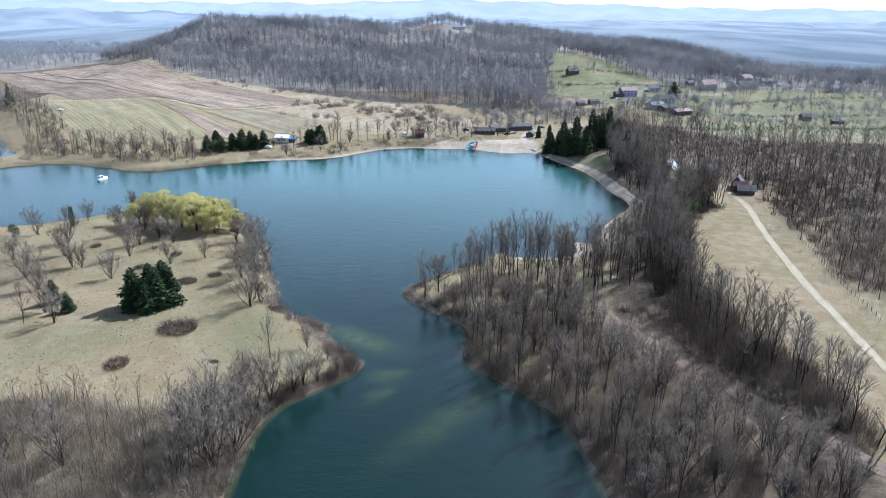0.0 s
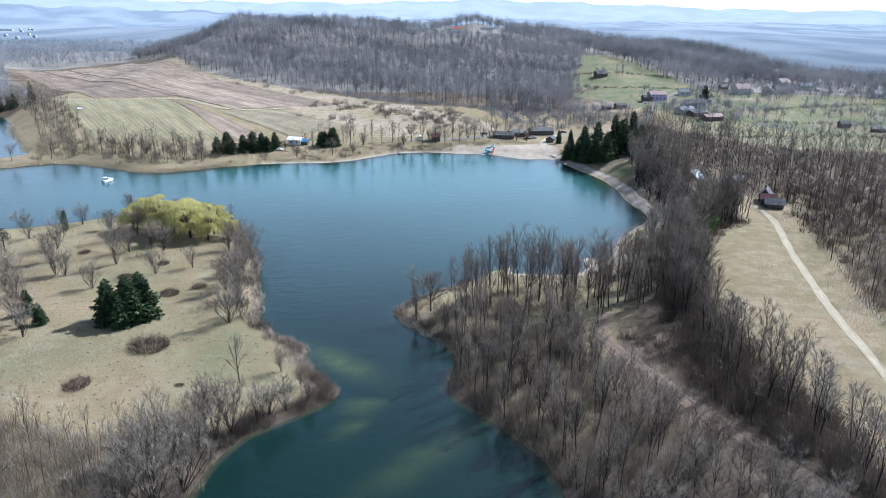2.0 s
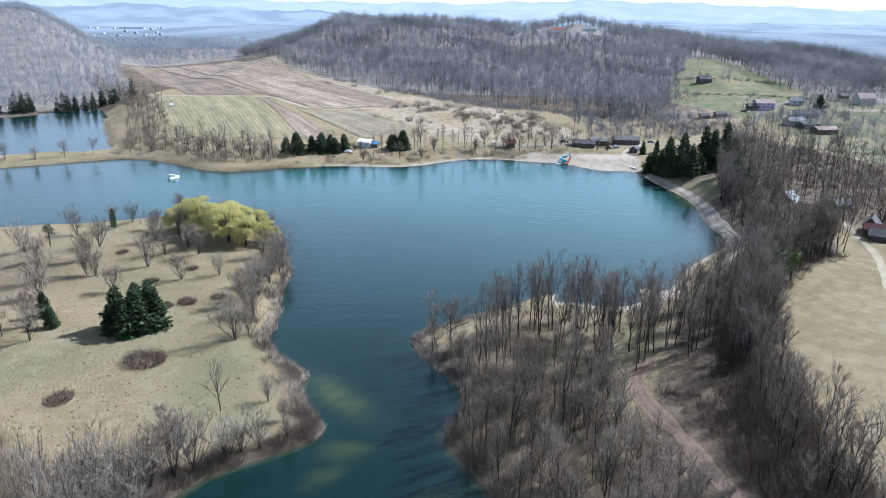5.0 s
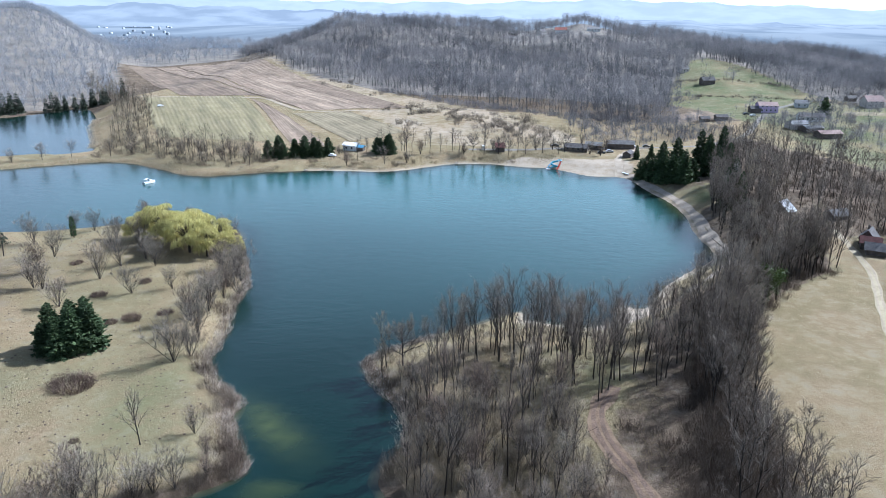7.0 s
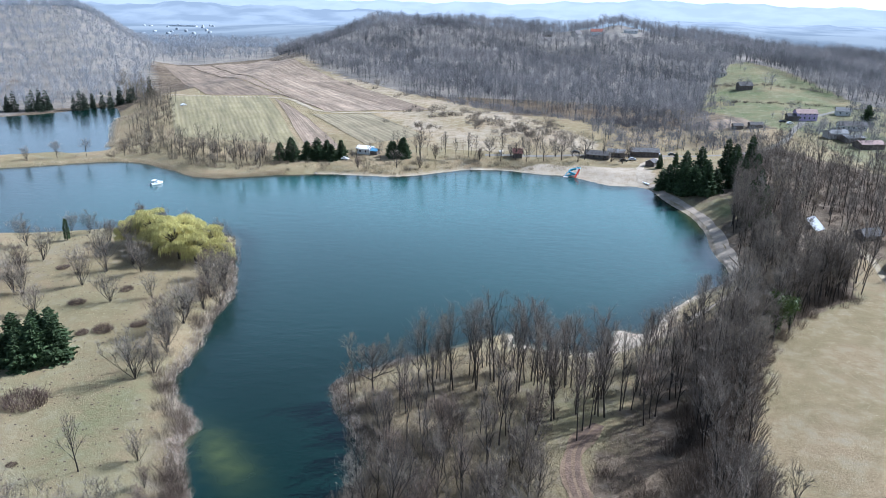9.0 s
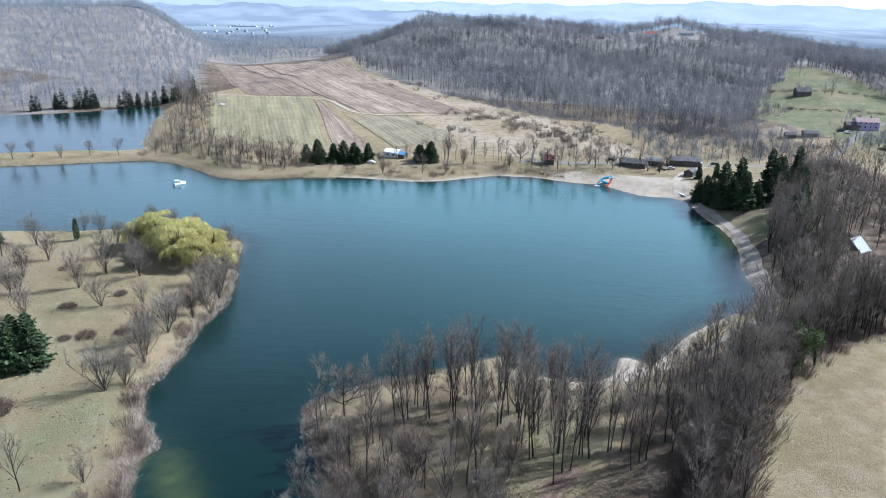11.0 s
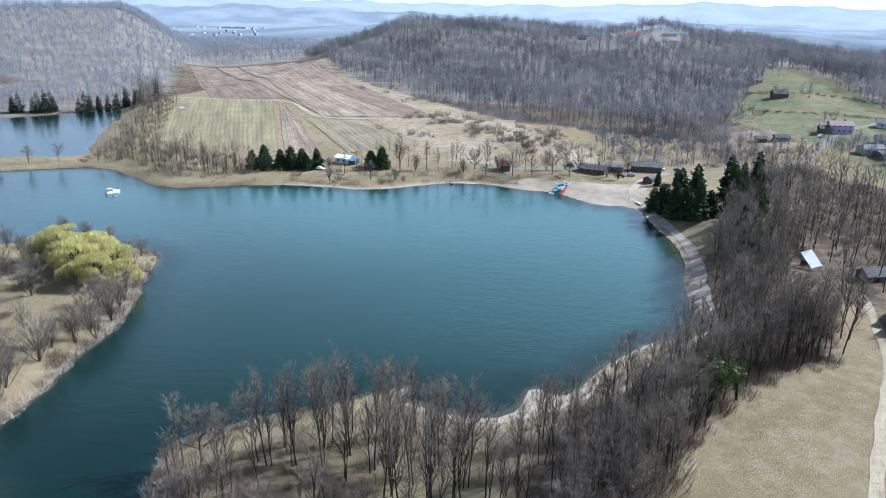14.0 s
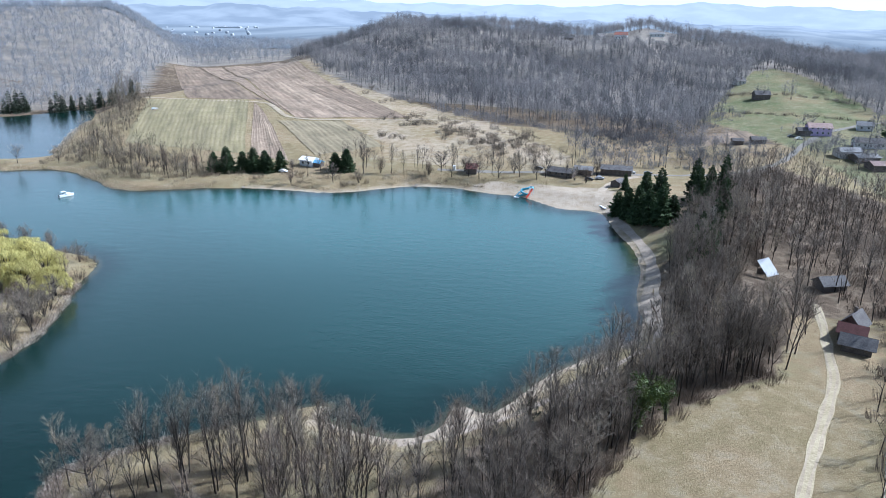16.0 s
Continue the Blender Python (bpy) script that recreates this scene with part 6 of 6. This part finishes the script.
def house(name, x, y, turn, w, d, h, top, wall, roof, label, category="house", windows=3, chimney=True, over=0.45, group="", storeys=1):
    ob = thing(name, pose(x, y, float(height(x, y)), 0, 0, turn), label, category, group)
    body = part("wall", prism("wall", w, d, h, top, wall), ob)
    for side in (-1, 1):
        part("roof", roof_slope("roof", w, d, top, over, roof, side), ob, m=pose(0, 0, h + top + 0.02))
    if chimney:
        part("chimney", bm_mesh("chimney", box_bm(0.7, 0.7, 1.6, 0.04), BOARD), ob, m=pose(w * 0.2, d * 0.12, h + top * 0.72))
    if windows:
        fr, pn = bm_mesh("window", box_bm(1.15, 0.10, 1.35, 0.02), BOARD if wall == BOARD else PLASTER_W), bm_mesh("pane", box_bm(0.95, 0.10, 1.15), GLASS)
        for s in range(storeys):
            for i in range(windows):
                for side in (-1, 1):
                    wx = (i - (windows - 1) / 2) * w / (windows + 0.3)
                    wo = part("window", fr, body, m=pose(wx, side * (d / 2 + 0.03), 0.9 + 2.7 * s))
                    wo.data = fr
                    part("pane", pn, ob, m=pose(wx, side * (d / 2 + 0.06), 1.0 + 2.7 * s)).name = "pane"
        part("door", bm_mesh("door", box_bm(1.0, 0.12, 2.0, 0.02), BOARD), ob, m=pose(w / 2 + 0.02, d * 0.2, 0, 0, 0, 90))
    return ob


V = "village houses"
house("house", 158.4, 595, 8, 13, 9, 4.6, 2.2, PLASTER_P, TILE_PINK, "mauve two-storey house with a faded pink roof", windows=4, group=V, storeys=2)
house("shed", 150, 592, 10, 7, 6, 2.8, 1.6, BOARD, TILE_DARK, "dark timber shed beside the mauve house", "shed", 0, False)
house("barn", 131, 703, 20, 11, 7, 3.6, 2.6, BOARD, TILE_DARK, "grey timber barn on the green slope", "barn", 0, False)
house("house", 116, 759, 40, 9, 7, 3.2, 2.6, PLASTER, TILE_DARK, "small pale house at the forest edge", windows=2, group=V)
house("house", 187, 619, -5, 9, 7, 3, 2, PLASTER_W, SHEET, "small white house with a grey roof", windows=2, group=V)
house("house", 182, 572, 6, 16, 8, 3, 2.2, PLASTER_W, TILE_DARK, "long white house with a dark roof", windows=5, group=V)
house("house", 168, 548, 24, 12, 8, 3.2, 1.6, PLASTER, SHEET, "low grey-roofed house by the lane", windows=3, group=V)
house("shed", 175, 541, 24, 12, 9, 2.8, 1.2, BOARD, SHEET, "long low shed with a grey sheet roof", "shed", 0, False)
house("shed", 181, 526, 20, 14, 9, 3, 1.5, BOARD, TILE_PINK, "low farm building with a dull reddish roof", "shed", 0, False)
house("shed", 112.7, 562, 12, 6, 4.5, 2.4, 1.2, BOARD, TILE_DARK, "small dark garden shed", "shed", 0, False)
house("shed", 124, 566, 15, 8, 5, 2.4, 1.3, BOARD, TILE_DARK, "dark open-fronted garden shed", "shed", 0, False)
house("house", 239, 634, 15, 13, 10, 4.6, 3.6, PLASTER, TILE_PINK, "large pale house with a steep faded red roof", windows=3, group=V, storeys=2)
house("house", 315, 752, 75, 14, 11, 6, 5, PLASTER_W, TILE_PINK, "tall white house with a steep gable", windows=3, group=V, storeys=2)
house("house", 278, 645, 10, 15, 10, 3.4, 3.6, PLASTER, TILE_DARK, "broad house with a brown tiled roof", windows=4, group=V)
house("house", 262, 636, 70, 10, 8, 3.2, 3.4, PLASTER, TILE_DARK, "gabled village house with a dark roof", windows=2, group=V)
house("house", 317, 688, 0, 13, 8, 3.0, 2, PLASTER_W, SHEET, "white bungalow with a pale grey roof", windows=4, group=V)
house("house", 300, 700, 30, 12, 9, 4, 3, PLASTER, TILE_PINK, "plastered village house with a faded red roof", windows=3, group=V)
house("shed", 264, 505, 5, 7, 5, 2.8, 1.8, BOARD, TILE_DARK, "lone dark hut in the orchard meadow", "shed", 0, False)
house("shed", 279, 490, -10, 8, 5, 2.4, 1.2, BOARD, SHEET, "low grey shed in the orchard meadow", "shed", 0, False)
house("house", 353, 631, 10, 12, 9, 3.4, 2.4, PLASTER_W, SHEET, "white house at the end of the village", windows=3, group=V)
house("shed", 231, 656, 20, 7, 5, 2.6, 1.4, BOARD, TILE_DARK, "dark shed behind the red-roofed house", "shed", 0, False)
house("house", -14, 1030, 4, 15, 9, 4.5, 3.2, PLASTER_W, TILE_RED, "white hilltop house with a red roof", windows=4, group="hilltop houses")
house("house", -40, 1034, 65, 12, 9, 4.5, 4, PLASTER, TILE_DARK, "gabled hilltop house among trees", windows=3, group="hilltop houses")
house("house", 28, 1030, 4, 17, 8, 3, 1.6, PLASTER_W, SHEET, "long pale hilltop building", windows=4, group="hilltop houses")
house("house", -78, 1036, 0, 12, 8, 3.4, 3, BOARD, TILE_DARK, "dark timber barn on the hilltop", windows=0, group="hilltop houses")
house("restaurant", 30.4, 457, -6, 13, 7, 2.2, 1.7, BOARD, TILE_DARK, "low timber restaurant with a dark roof by the beach", "restaurant", 4)
house("restaurant_annex", 40, 465, -4, 9, 6, 2.6, 1.3, BOARD, SHEET, "grey-roofed annex behind the beach restaurant", "restaurant", 2, False)
house("pavilion", 55, 471, 6, 15, 7, 2.8, 1.5, BOARD, SHEET_D, "long open pavilion with a dull dark roof", "pavilion", 0, False)
house("shed", 59, 447, 70, 6, 4.5, 2.3, 1.2, BOARD, TILE_DARK, "brown shed at the edge of the spruces", "shed", 0, False)
house("hut", -12, 445, 10, 5, 4.5, 2.8, 2.0, BOARD, TILE_DULL, "small red-roofed timber hut by the shore", "hut", 0, False)
house("toilet_cabin", -21.7, 446, 10, 1.2, 1.2, 2.1, 0.3, PLASTER_W, SHEET_W, "small white cabin by the shore lane", "cabin", 0, False, 0.15)
house("house", -96, 431, -8, 8, 6, 3.0, 1.2, PLASTER_W, SHEET_W, "white holiday house behind the spruces", windows=2, chimney=False)
house("shed", -90, 430, -8, 4, 3.5, 2.2, 0.9, BOARD, SHEET_B, "small shed under a blue tarpaulin behind the spruces", "shed", 0, False)
house("cabin", 133.5, 294, -14, 6.5, 4.6, 2.3, 1.5, BOARD, SHEET_D, "dark timber cabin with a dull grey roof", "cabin", 0, False, 0.8, "woodland cabins")
house("cabin", 133.2, 300, -14, 5.6, 4, 2.8, 1.5, BOARD, TILE_DULL, "dark timber cabin with a faded red roof", "cabin", 0, False, 0.6, "woodland cabins")
house("cabin", 134.6, 306, 62, 5.8, 4.6, 2.8, 2.6, BOARD, TILE_DARK, "steep-gabled dark timber cabin", "cabin", 2, True, 0.6, "woodland cabins")
house("cabin", 133, 336, 30, 7.5, 5, 2.0, 1.8, BOARD, SHEET_D, "grey-roofed hut under the bare trees", "cabin", 0, False, 0.5, "woodland cabins")


def lean_to(x, y, turn):
    """A shelter with one bright sloping roof on four posts."""
    ob = thing("shelter", pose(x, y, float(height(x, y)), 0, 0, turn), "open shelter with a bright white sheet roof in the wood", "shelter")
    part("roof", bm_mesh("roof", box_bm(3.6, 6.6, 0.08, 0.01), SHEET_W), ob, "bright white sheet", m=pose(0, 0, 3.0, 32, -14, 0))
    post = bm_mesh("post", box_bm(0.14, 0.14, 2.7), BOARD)
    for px_, py_ in ((-1.8, -2.4), (1.8, -2.4), (-1.8, 2.4), (1.8, 2.4)):
        part("post", post, ob, m=pose(px_, py_, -0.2))
    part("back_wall", bm_mesh("back_wall", box_bm(3.6, 0.08, 1.9), BOARD), ob, m=pose(0, 2.4, -0.1))
    return ob


lean_to(116.5, 340, 25)


field("field_garden", ((206, 590), (250, 600), (262, 614), (214, 606)), 3.0, STUBBLE, "pale tilled garden strip in the village")
field("field_plot", ((96, 556), (126, 576), (118, 598), (92, 584)), 2.5, PLOUGH_DARK, "brown vegetable plot below the green slope")

# ---------------------------------------------------------------- boat, slide, cars, fences
def loft(name, sections, mat):
    """A skin through rings of equal length."""
    n = len(sections[0])
    v = np.vstack([np.asarray(k, float) for k in sections])
    bm = bmesh.new()
    vs = [bm.verts.new(k) for k in v]
    for i in range(len(sections) - 1):
        for j in range(n - 1):
            bm.faces.new((vs[i * n + j], vs[i * n + j + 1], vs[(i + 1) * n + j + 1], vs[(i + 1) * n + j]))
    for i in (0, len(sections) - 1):
        try:
            bm.faces.new(vs[i * n:(i + 1) * n])
        except ValueError:
            pass
    bmesh.ops.recalc_face_normals(bm, faces=bm.faces[:])
    return bm_mesh(name, bm, mat)


HULL = surface("white_gelcoat", ((0.78, 0.79, 0.80), (0.86, 0.87, 0.88)), 0.6, 0.3, spec=0.5)
CHROME = surface("steel_tube", ((0.5, 0.5, 0.5), (0.62, 0.62, 0.62)), 1, 0.3, metal=1.0)
RUBBER = surface("black_rubber", ((0.02, 0.02, 0.02), (0.035, 0.035, 0.035)), 2, 0.8)
CANVAS = surface("white_canvas", ((0.72, 0.73, 0.74), (0.82, 0.83, 0.84)), 1.0, 0.8)


def motor_boat(x, y, turn):
    ob = thing("motor_boat", pose(x, y, 0, 0, 0, turn), "white motor boat with a canopy moored on the lake", "boat")
    hull = []
    for s in np.linspace(-1, 1, 11):
        w = 1.15 * (1 - max(0, s) ** 2.6) + 0.02
        hull.append([(s * 3.2, -w, 0.85 + 0.2 * max(0, s)), (s * 3.2, -w * 0.85, 0.1), (s * 3.2, 0, -0.3 + 0.35 * max(0, s) ** 2), (s * 3.2, w * 0.85, 0.1), (s * 3.2, w, 0.85 + 0.2 * max(0, s))])
    part("hull", loft("hull", hull, HULL), ob)
    part("deck", loft("deck", [[(k[0][0], k[0][1] * 0.96, k[0][2] - 0.08), (k[0][0], 0, k[0][2] + 0.02), (k[4][0], k[4][1] * 0.96, k[4][2] - 0.08)] for k in hull], HULL), ob)
    part("cabin", bm_mesh("cabin", box_bm(1.9, 1.6, 0.75, 0.18, (0.7, 0, 0.8)), HULL), ob)
    part("windscreen", bm_mesh("windscreen", box_bm(0.08, 1.5, 0.5, 0.02), GLASS), ob, m=pose(-0.25, 0, 1.5, 0, -20, 0))
    part("canopy", bm_mesh("canopy", box_bm(2.2, 1.8, 0.09, 0.03), CANVAS), ob, "white canvas canopy", m=pose(-1.3, 0, 2.25))
    pole = bm_mesh("canopy_pole", box_bm(0.05, 0.05, 1.5), CHROME)
    for a, b in ((-2.3, -0.8), (-2.3, 0.8), (-0.4, -0.8), (-0.4, 0.8)):
        part("canopy_pole", pole, ob, m=pose(a, b, 0.78))
    part("outboard_motor", bm_mesh("outboard_motor", box_bm(0.4, 0.4, 0.9, 0.08), RUBBER), ob, m=pose(-3.35, 0, 0.3))
    return ob


motor_boat(-169, 345, 72)


def bent_tube(name, pts, r, mat, sides=8):
    b = Builder()
    p = chaikin(pts, 2, False)
    b.tube(p, np.full(len(p), r), sides)
    v, f = b.arrays()
    return mesh_np(name, v, f, mat, True)


SLIDE_BLUE = surface("blue_plastic", ((0.06, 0.30, 0.42), (0.10, 0.40, 0.50)), 0.6, 0.35, spec=0.5)
SLIDE_CYAN = surface("pale_blue_plastic", ((0.22, 0.52, 0.66), (0.34, 0.62, 0.74)), 0.6, 0.35, spec=0.5)
SLIDE_RED = surface("red_plastic", ((0.55, 0.06, 0.03), (0.70, 0.11, 0.06)), 0.6, 0.35, spec=0.5)


def water_slide(x, y, turn):
    """A tower with a winding blue slide, a straight red one, and a white float."""
    ob = thing("water_slide", pose(x, y, 0, 0, 0, turn), "lakeside water slide with a winding blue chute and a red one", "water slide")
    part("platform", bm_mesh("platform", box_bm(2.6, 2.6, 0.15, 0.02), CONCRETE), ob, m=pose(0, 3.0, 4.4))
    leg = bm_mesh("leg", box_bm(0.16, 0.16, 4.8), CHROME)
    for a, b in ((-1.15, 1.85), (1.15, 1.85), (-1.15, 4.15), (1.15, 4.15)):
        part("leg", leg, ob, m=pose(a, b, -0.4))
    rail = bm_mesh("rail", box_bm(2.6, 0.06, 0.9), SLIDE_CYAN)
    for m in (pose(0, 4.25, 4.55), pose(-1.27, 3, 4.55, 0, 0, 90), pose(1.27, 3, 4.55, 0, 0, 90)):
        part("rail", rail, ob, m=m)
    part("chute", bent_tube("chute", [(-0.8, 2, 4.6), (-3.5, 1.5, 4.1), (-5.2, -0.2, 3.5), (-3.8, -2.2, 2.8), (-0.8, -2.4, 2.2), (0.5, -0.6, 1.7), (-1.2, 0.6, 1.3), (-4.0, -1.5, 0.9), (-4.6, -5, 0.4)], 0.62, SLIDE_BLUE), ob, "winding blue chute")
    part("chute", bent_tube("chute", [(-1.3, 2.6, 4.5), (-4.6, 2.8, 3.2), (-6.2, 0, 2.2), (-6.0, -4.6, 0.4)], 0.5, SLIDE_CYAN), ob, "pale blue chute")
    red = [[(-0.55 + 1.6, 1.8 - 6.6 * k, 4.5 - 4.2 * k ** 0.9 + 0.45), (-0.5 + 1.6, 1.8 - 6.6 * k, 4.5 - 4.2 * k ** 0.9), (0.5 + 1.6, 1.8 - 6.6 * k, 4.5 - 4.2 * k ** 0.9), (0.55 + 1.6, 1.8 - 6.6 * k, 4.5 - 4.2 * k ** 0.9 + 0.45)] for k in np.linspace(0, 1, 9)]
    part("chute", loft("chute", red, SLIDE_RED), ob, "straight red chute")
    prop = bm_mesh("prop", box_bm(0.12, 0.12, 3.0), CHROME)
    for a, b, z in ((-5.0, 0, -0.2), (-3.8, -2.1, -0.6), (0.2, -0.8, -1.4), (1.6, -1.0, -1.0)):
        part("prop", prop, ob, m=pose(a, b, z))
    part("float", bm_mesh("float", box_bm(3.4, 2.6, 0.45, 0.15), HULL), ob, "white float", m=pose(-5.0, -5.6, 0.0, 0, 0, 20))
    return ob


water_slide(22, 424, -18).matrix_basis @= Matrix.Diagonal((0.74, 0.74, 0.8, 1))

PAINTS = {k: surface(k + "_car_paint", (a, b), 1.0, 0.3, spec=0.6) for k, a, b in (("white", (0.74, 0.74, 0.74), (0.80, 0.80, 0.80)), ("dark", (0.03, 0.035, 0.04), (0.05, 0.055, 0.06)), ("silver", (0.42, 0.43, 0.45), (0.50, 0.51, 0.53)))}


def car(x, y, turn, paint):
    ob = thing("car", pose(x, y, float(height(x, y)) + 0.15, 0, 0, turn), "parked %s car on the ground beside the lane" % paint, "car", "parked cars")
    prof = [(-2.1, 0.35), (-2.15, 0.8), (-1.7, 1.0), (-1.1, 1.45), (0.5, 1.48), (1.15, 0.98), (2.0, 0.85), (2.15, 0.5), (2.1, 0.32)]
    part("body", loft("body", [[(a, w, b) for a, b in prof] for w in (-0.86, -0.82, 0.82, 0.86)], PAINTS[paint]), ob)
    part("window", bm_mesh("window", box_bm(1.75, 1.74, 0.36, 0.08, (-0.3, 0, 1.02)), GLASS), ob)
    bm = bmesh.new()
    bmesh.ops.create_cone(bm, cap_ends=True, segments=12, radius1=0.32, radius2=0.32, depth=0.2, matrix=Matrix.Rotation(radians(90), 4, "X"))
    wheel = bm_mesh("wheel", bm, RUBBER)
    for a, b in ((-1.35, -0.8), (-1.35, 0.8), (1.35, -0.8), (1.35, 0.8)):
        part("wheel", wheel, ob, m=pose(a, b, 0.2))
    return ob


for x, y, a, k in ((147, 580, 30, "white"), (143, 584, 20, "dark"), (44.5, 454, 10, "dark"), (49, 458, 15, "silver"), (36, 459, 80, "dark"), (-282, 529, 60, "white"), (-101.7, 415, 5, "white"), (62, 475, 10, "white"),
                   (70, 477, 10, "dark"), (18, 462, 10, "dark"), (172, 560, 20, "white"), (322, 676, 0, "white")):
    car(x, y, a, k)


def fence(pts, gap, label, tall_=1.3):
    """Posts with two wires along a line."""
    c = chaikin(pts, 2, False)
    seg = np.r_[0, np.cumsum(np.linalg.norm(np.diff(c, axis=0), axis=1))]
    s = np.arange(0, seg[-1], gap)
    p = np.column_stack((np.interp(s, seg, c[:, 0]), np.interp(s, seg, c[:, 1])))
    z = height(p[:, 0], p[:, 1])
    ob = thing("fence", pose(p[0][0], p[0][1], z[0]), label, "fence")
    me = bm_mesh("post", box_bm(0.13, 0.13, tall_ + 0.3), BARK_PALE)
    rng = random.Random(3)
    for k in range(len(p)):
        part("post", me, ob, m=pose(p[k][0] - p[0][0], p[k][1] - p[0][1], z[k] - z[0] - 0.3, rng.uniform(-5, 5), rng.uniform(-5, 5), rng.uniform(0, 90)))
    for h in (0.55, 1.1):
        b = Builder()
        b.tube(np.column_stack((p - p[0], z - z[0] + h)), np.full(len(p), 0.015), 3)
        part("wire", mesh_np("wire", *b.arrays(), CHROME), ob)
    return ob


fence([(134, 262), (127, 228), (121, 203), (118, 186), (115.5, 168), (114, 150), (113, 125), (110, 95)], 2.6, "rough post-and-wire fence beside the dry meadow")


def jetty(x, y, turn, L, label):
    ob = thing("jetty", pose(x, y, 0, 0, 0, turn), label, "jetty")
    plank, post = bm_mesh("plank", box_bm(1.3, 0.24, 0.05), BARK_PALE), bm_mesh("post", box_bm(0.14, 0.14, 1.8), BOARD)
    for i in range(int(L / 0.27)):
        part("plank", plank, ob, m=pose(0, i * 0.27, 0.55, 0, 0, (i * 37 % 5 - 2) * 0.6))
    for i in range(3):
        for s in (-0.55, 0.55):
            part("post", post, ob, m=pose(s, L * i / 2, -0.9))
    return ob


jetty(-33, 424, 190, 4.0, "short weathered wooden fishing jetty")
jetty(-107, 389, 215, 3.6, "small pale plank landing at the bank")


def bench(x, y, turn):
    ob = thing("bench", pose(x, y, float(height(x, y)), 0, 0, turn), "pale wooden plank lying on the beach sand", "plank")
    part("board", bm_mesh("board", box_bm(6.5, 0.9, 0.35, 0.05), HULL), ob)
    return ob


bench(56.5, 416, -55).name = "plank_stack"


def distant_town(name, az0, az1, r0, r1, n, seed, label):
    """Far houses a few pixels high, joined: small gabled boxes on the valley floor."""
    rng = np.random.default_rng(seed)
    V, F, k = [], [], 0
    az, r = np.radians(rng.uniform(az0, az1, n)), rng.uniform(r0, r1, n)
    x, y = np.sin(az) * r, np.cos(az) * r
    z = height(x, y) + 3.5
    for i in range(n):
        w, d, h = rng.uniform(7, 12), rng.uniform(6, 8), rng.uniform(1.5, 3.5)
        a = rng.uniform(0, 3.14)
        c, s_ = math.cos(a), math.sin(a)
        v = np.array([(-w, -d, -6), (w, -d, -6), (w, d, -6), (-w, d, -6), (-w, -d, h), (w, -d, h), (w, d, h), (-w, d, h), (-w, 0, h + 2.5), (w, 0, h + 2.5)], float) * [0.5, 0.5, 1]
        V.append(np.column_stack((v[:, 0] * c - v[:, 1] * s_ + x[i], v[:, 0] * s_ + v[:, 1] * c + y[i], v[:, 2] + z[i])))
        for f in ((0, 1, 5), (0, 5, 4), (2, 3, 7), (2, 7, 6), (1, 2, 6), (1, 6, 5), (5, 6, 9), (3, 0, 4), (3, 4, 7), (4, 8, 7), (4, 5, 9), (4, 9, 8), (6, 7, 8), (6, 8, 9)):
            F.append(tuple(k + j for j in f))
        k += 10
    return tagged(new(name, mesh_np(name, np.vstack(V), np.array(F), TOWN)), label, "houses", kind="stuff")


TOWN = island_vary(surface("far_house_walls", ((0.25, 0.275, 0.30), (0.36, 0.38, 0.40)), 0.01, 0.9), 0.25)
distant_town("distant_town", -38, -31, 1850, 2700, 26, 41, "pale houses of a town far down the valley")
for x, y, w in ((-1420, 2150, 90),):
    fz = float(height(x, y)) + 4
    ob = thing("factory", pose(x, y, fz, 0, 0, 20), "long low white factory hall in the far valley", "factory", "far halls")
    part("hall", bm_mesh("hall", box_bm(w, 26, 6, 0.3), TOWN), ob, m=pose(0, 0, -3))
    part("roof", bm_mesh("roof", box_bm(w + 1, 27, 0.8, 0.2), TOWN), ob, m=pose(0, 0, 3))
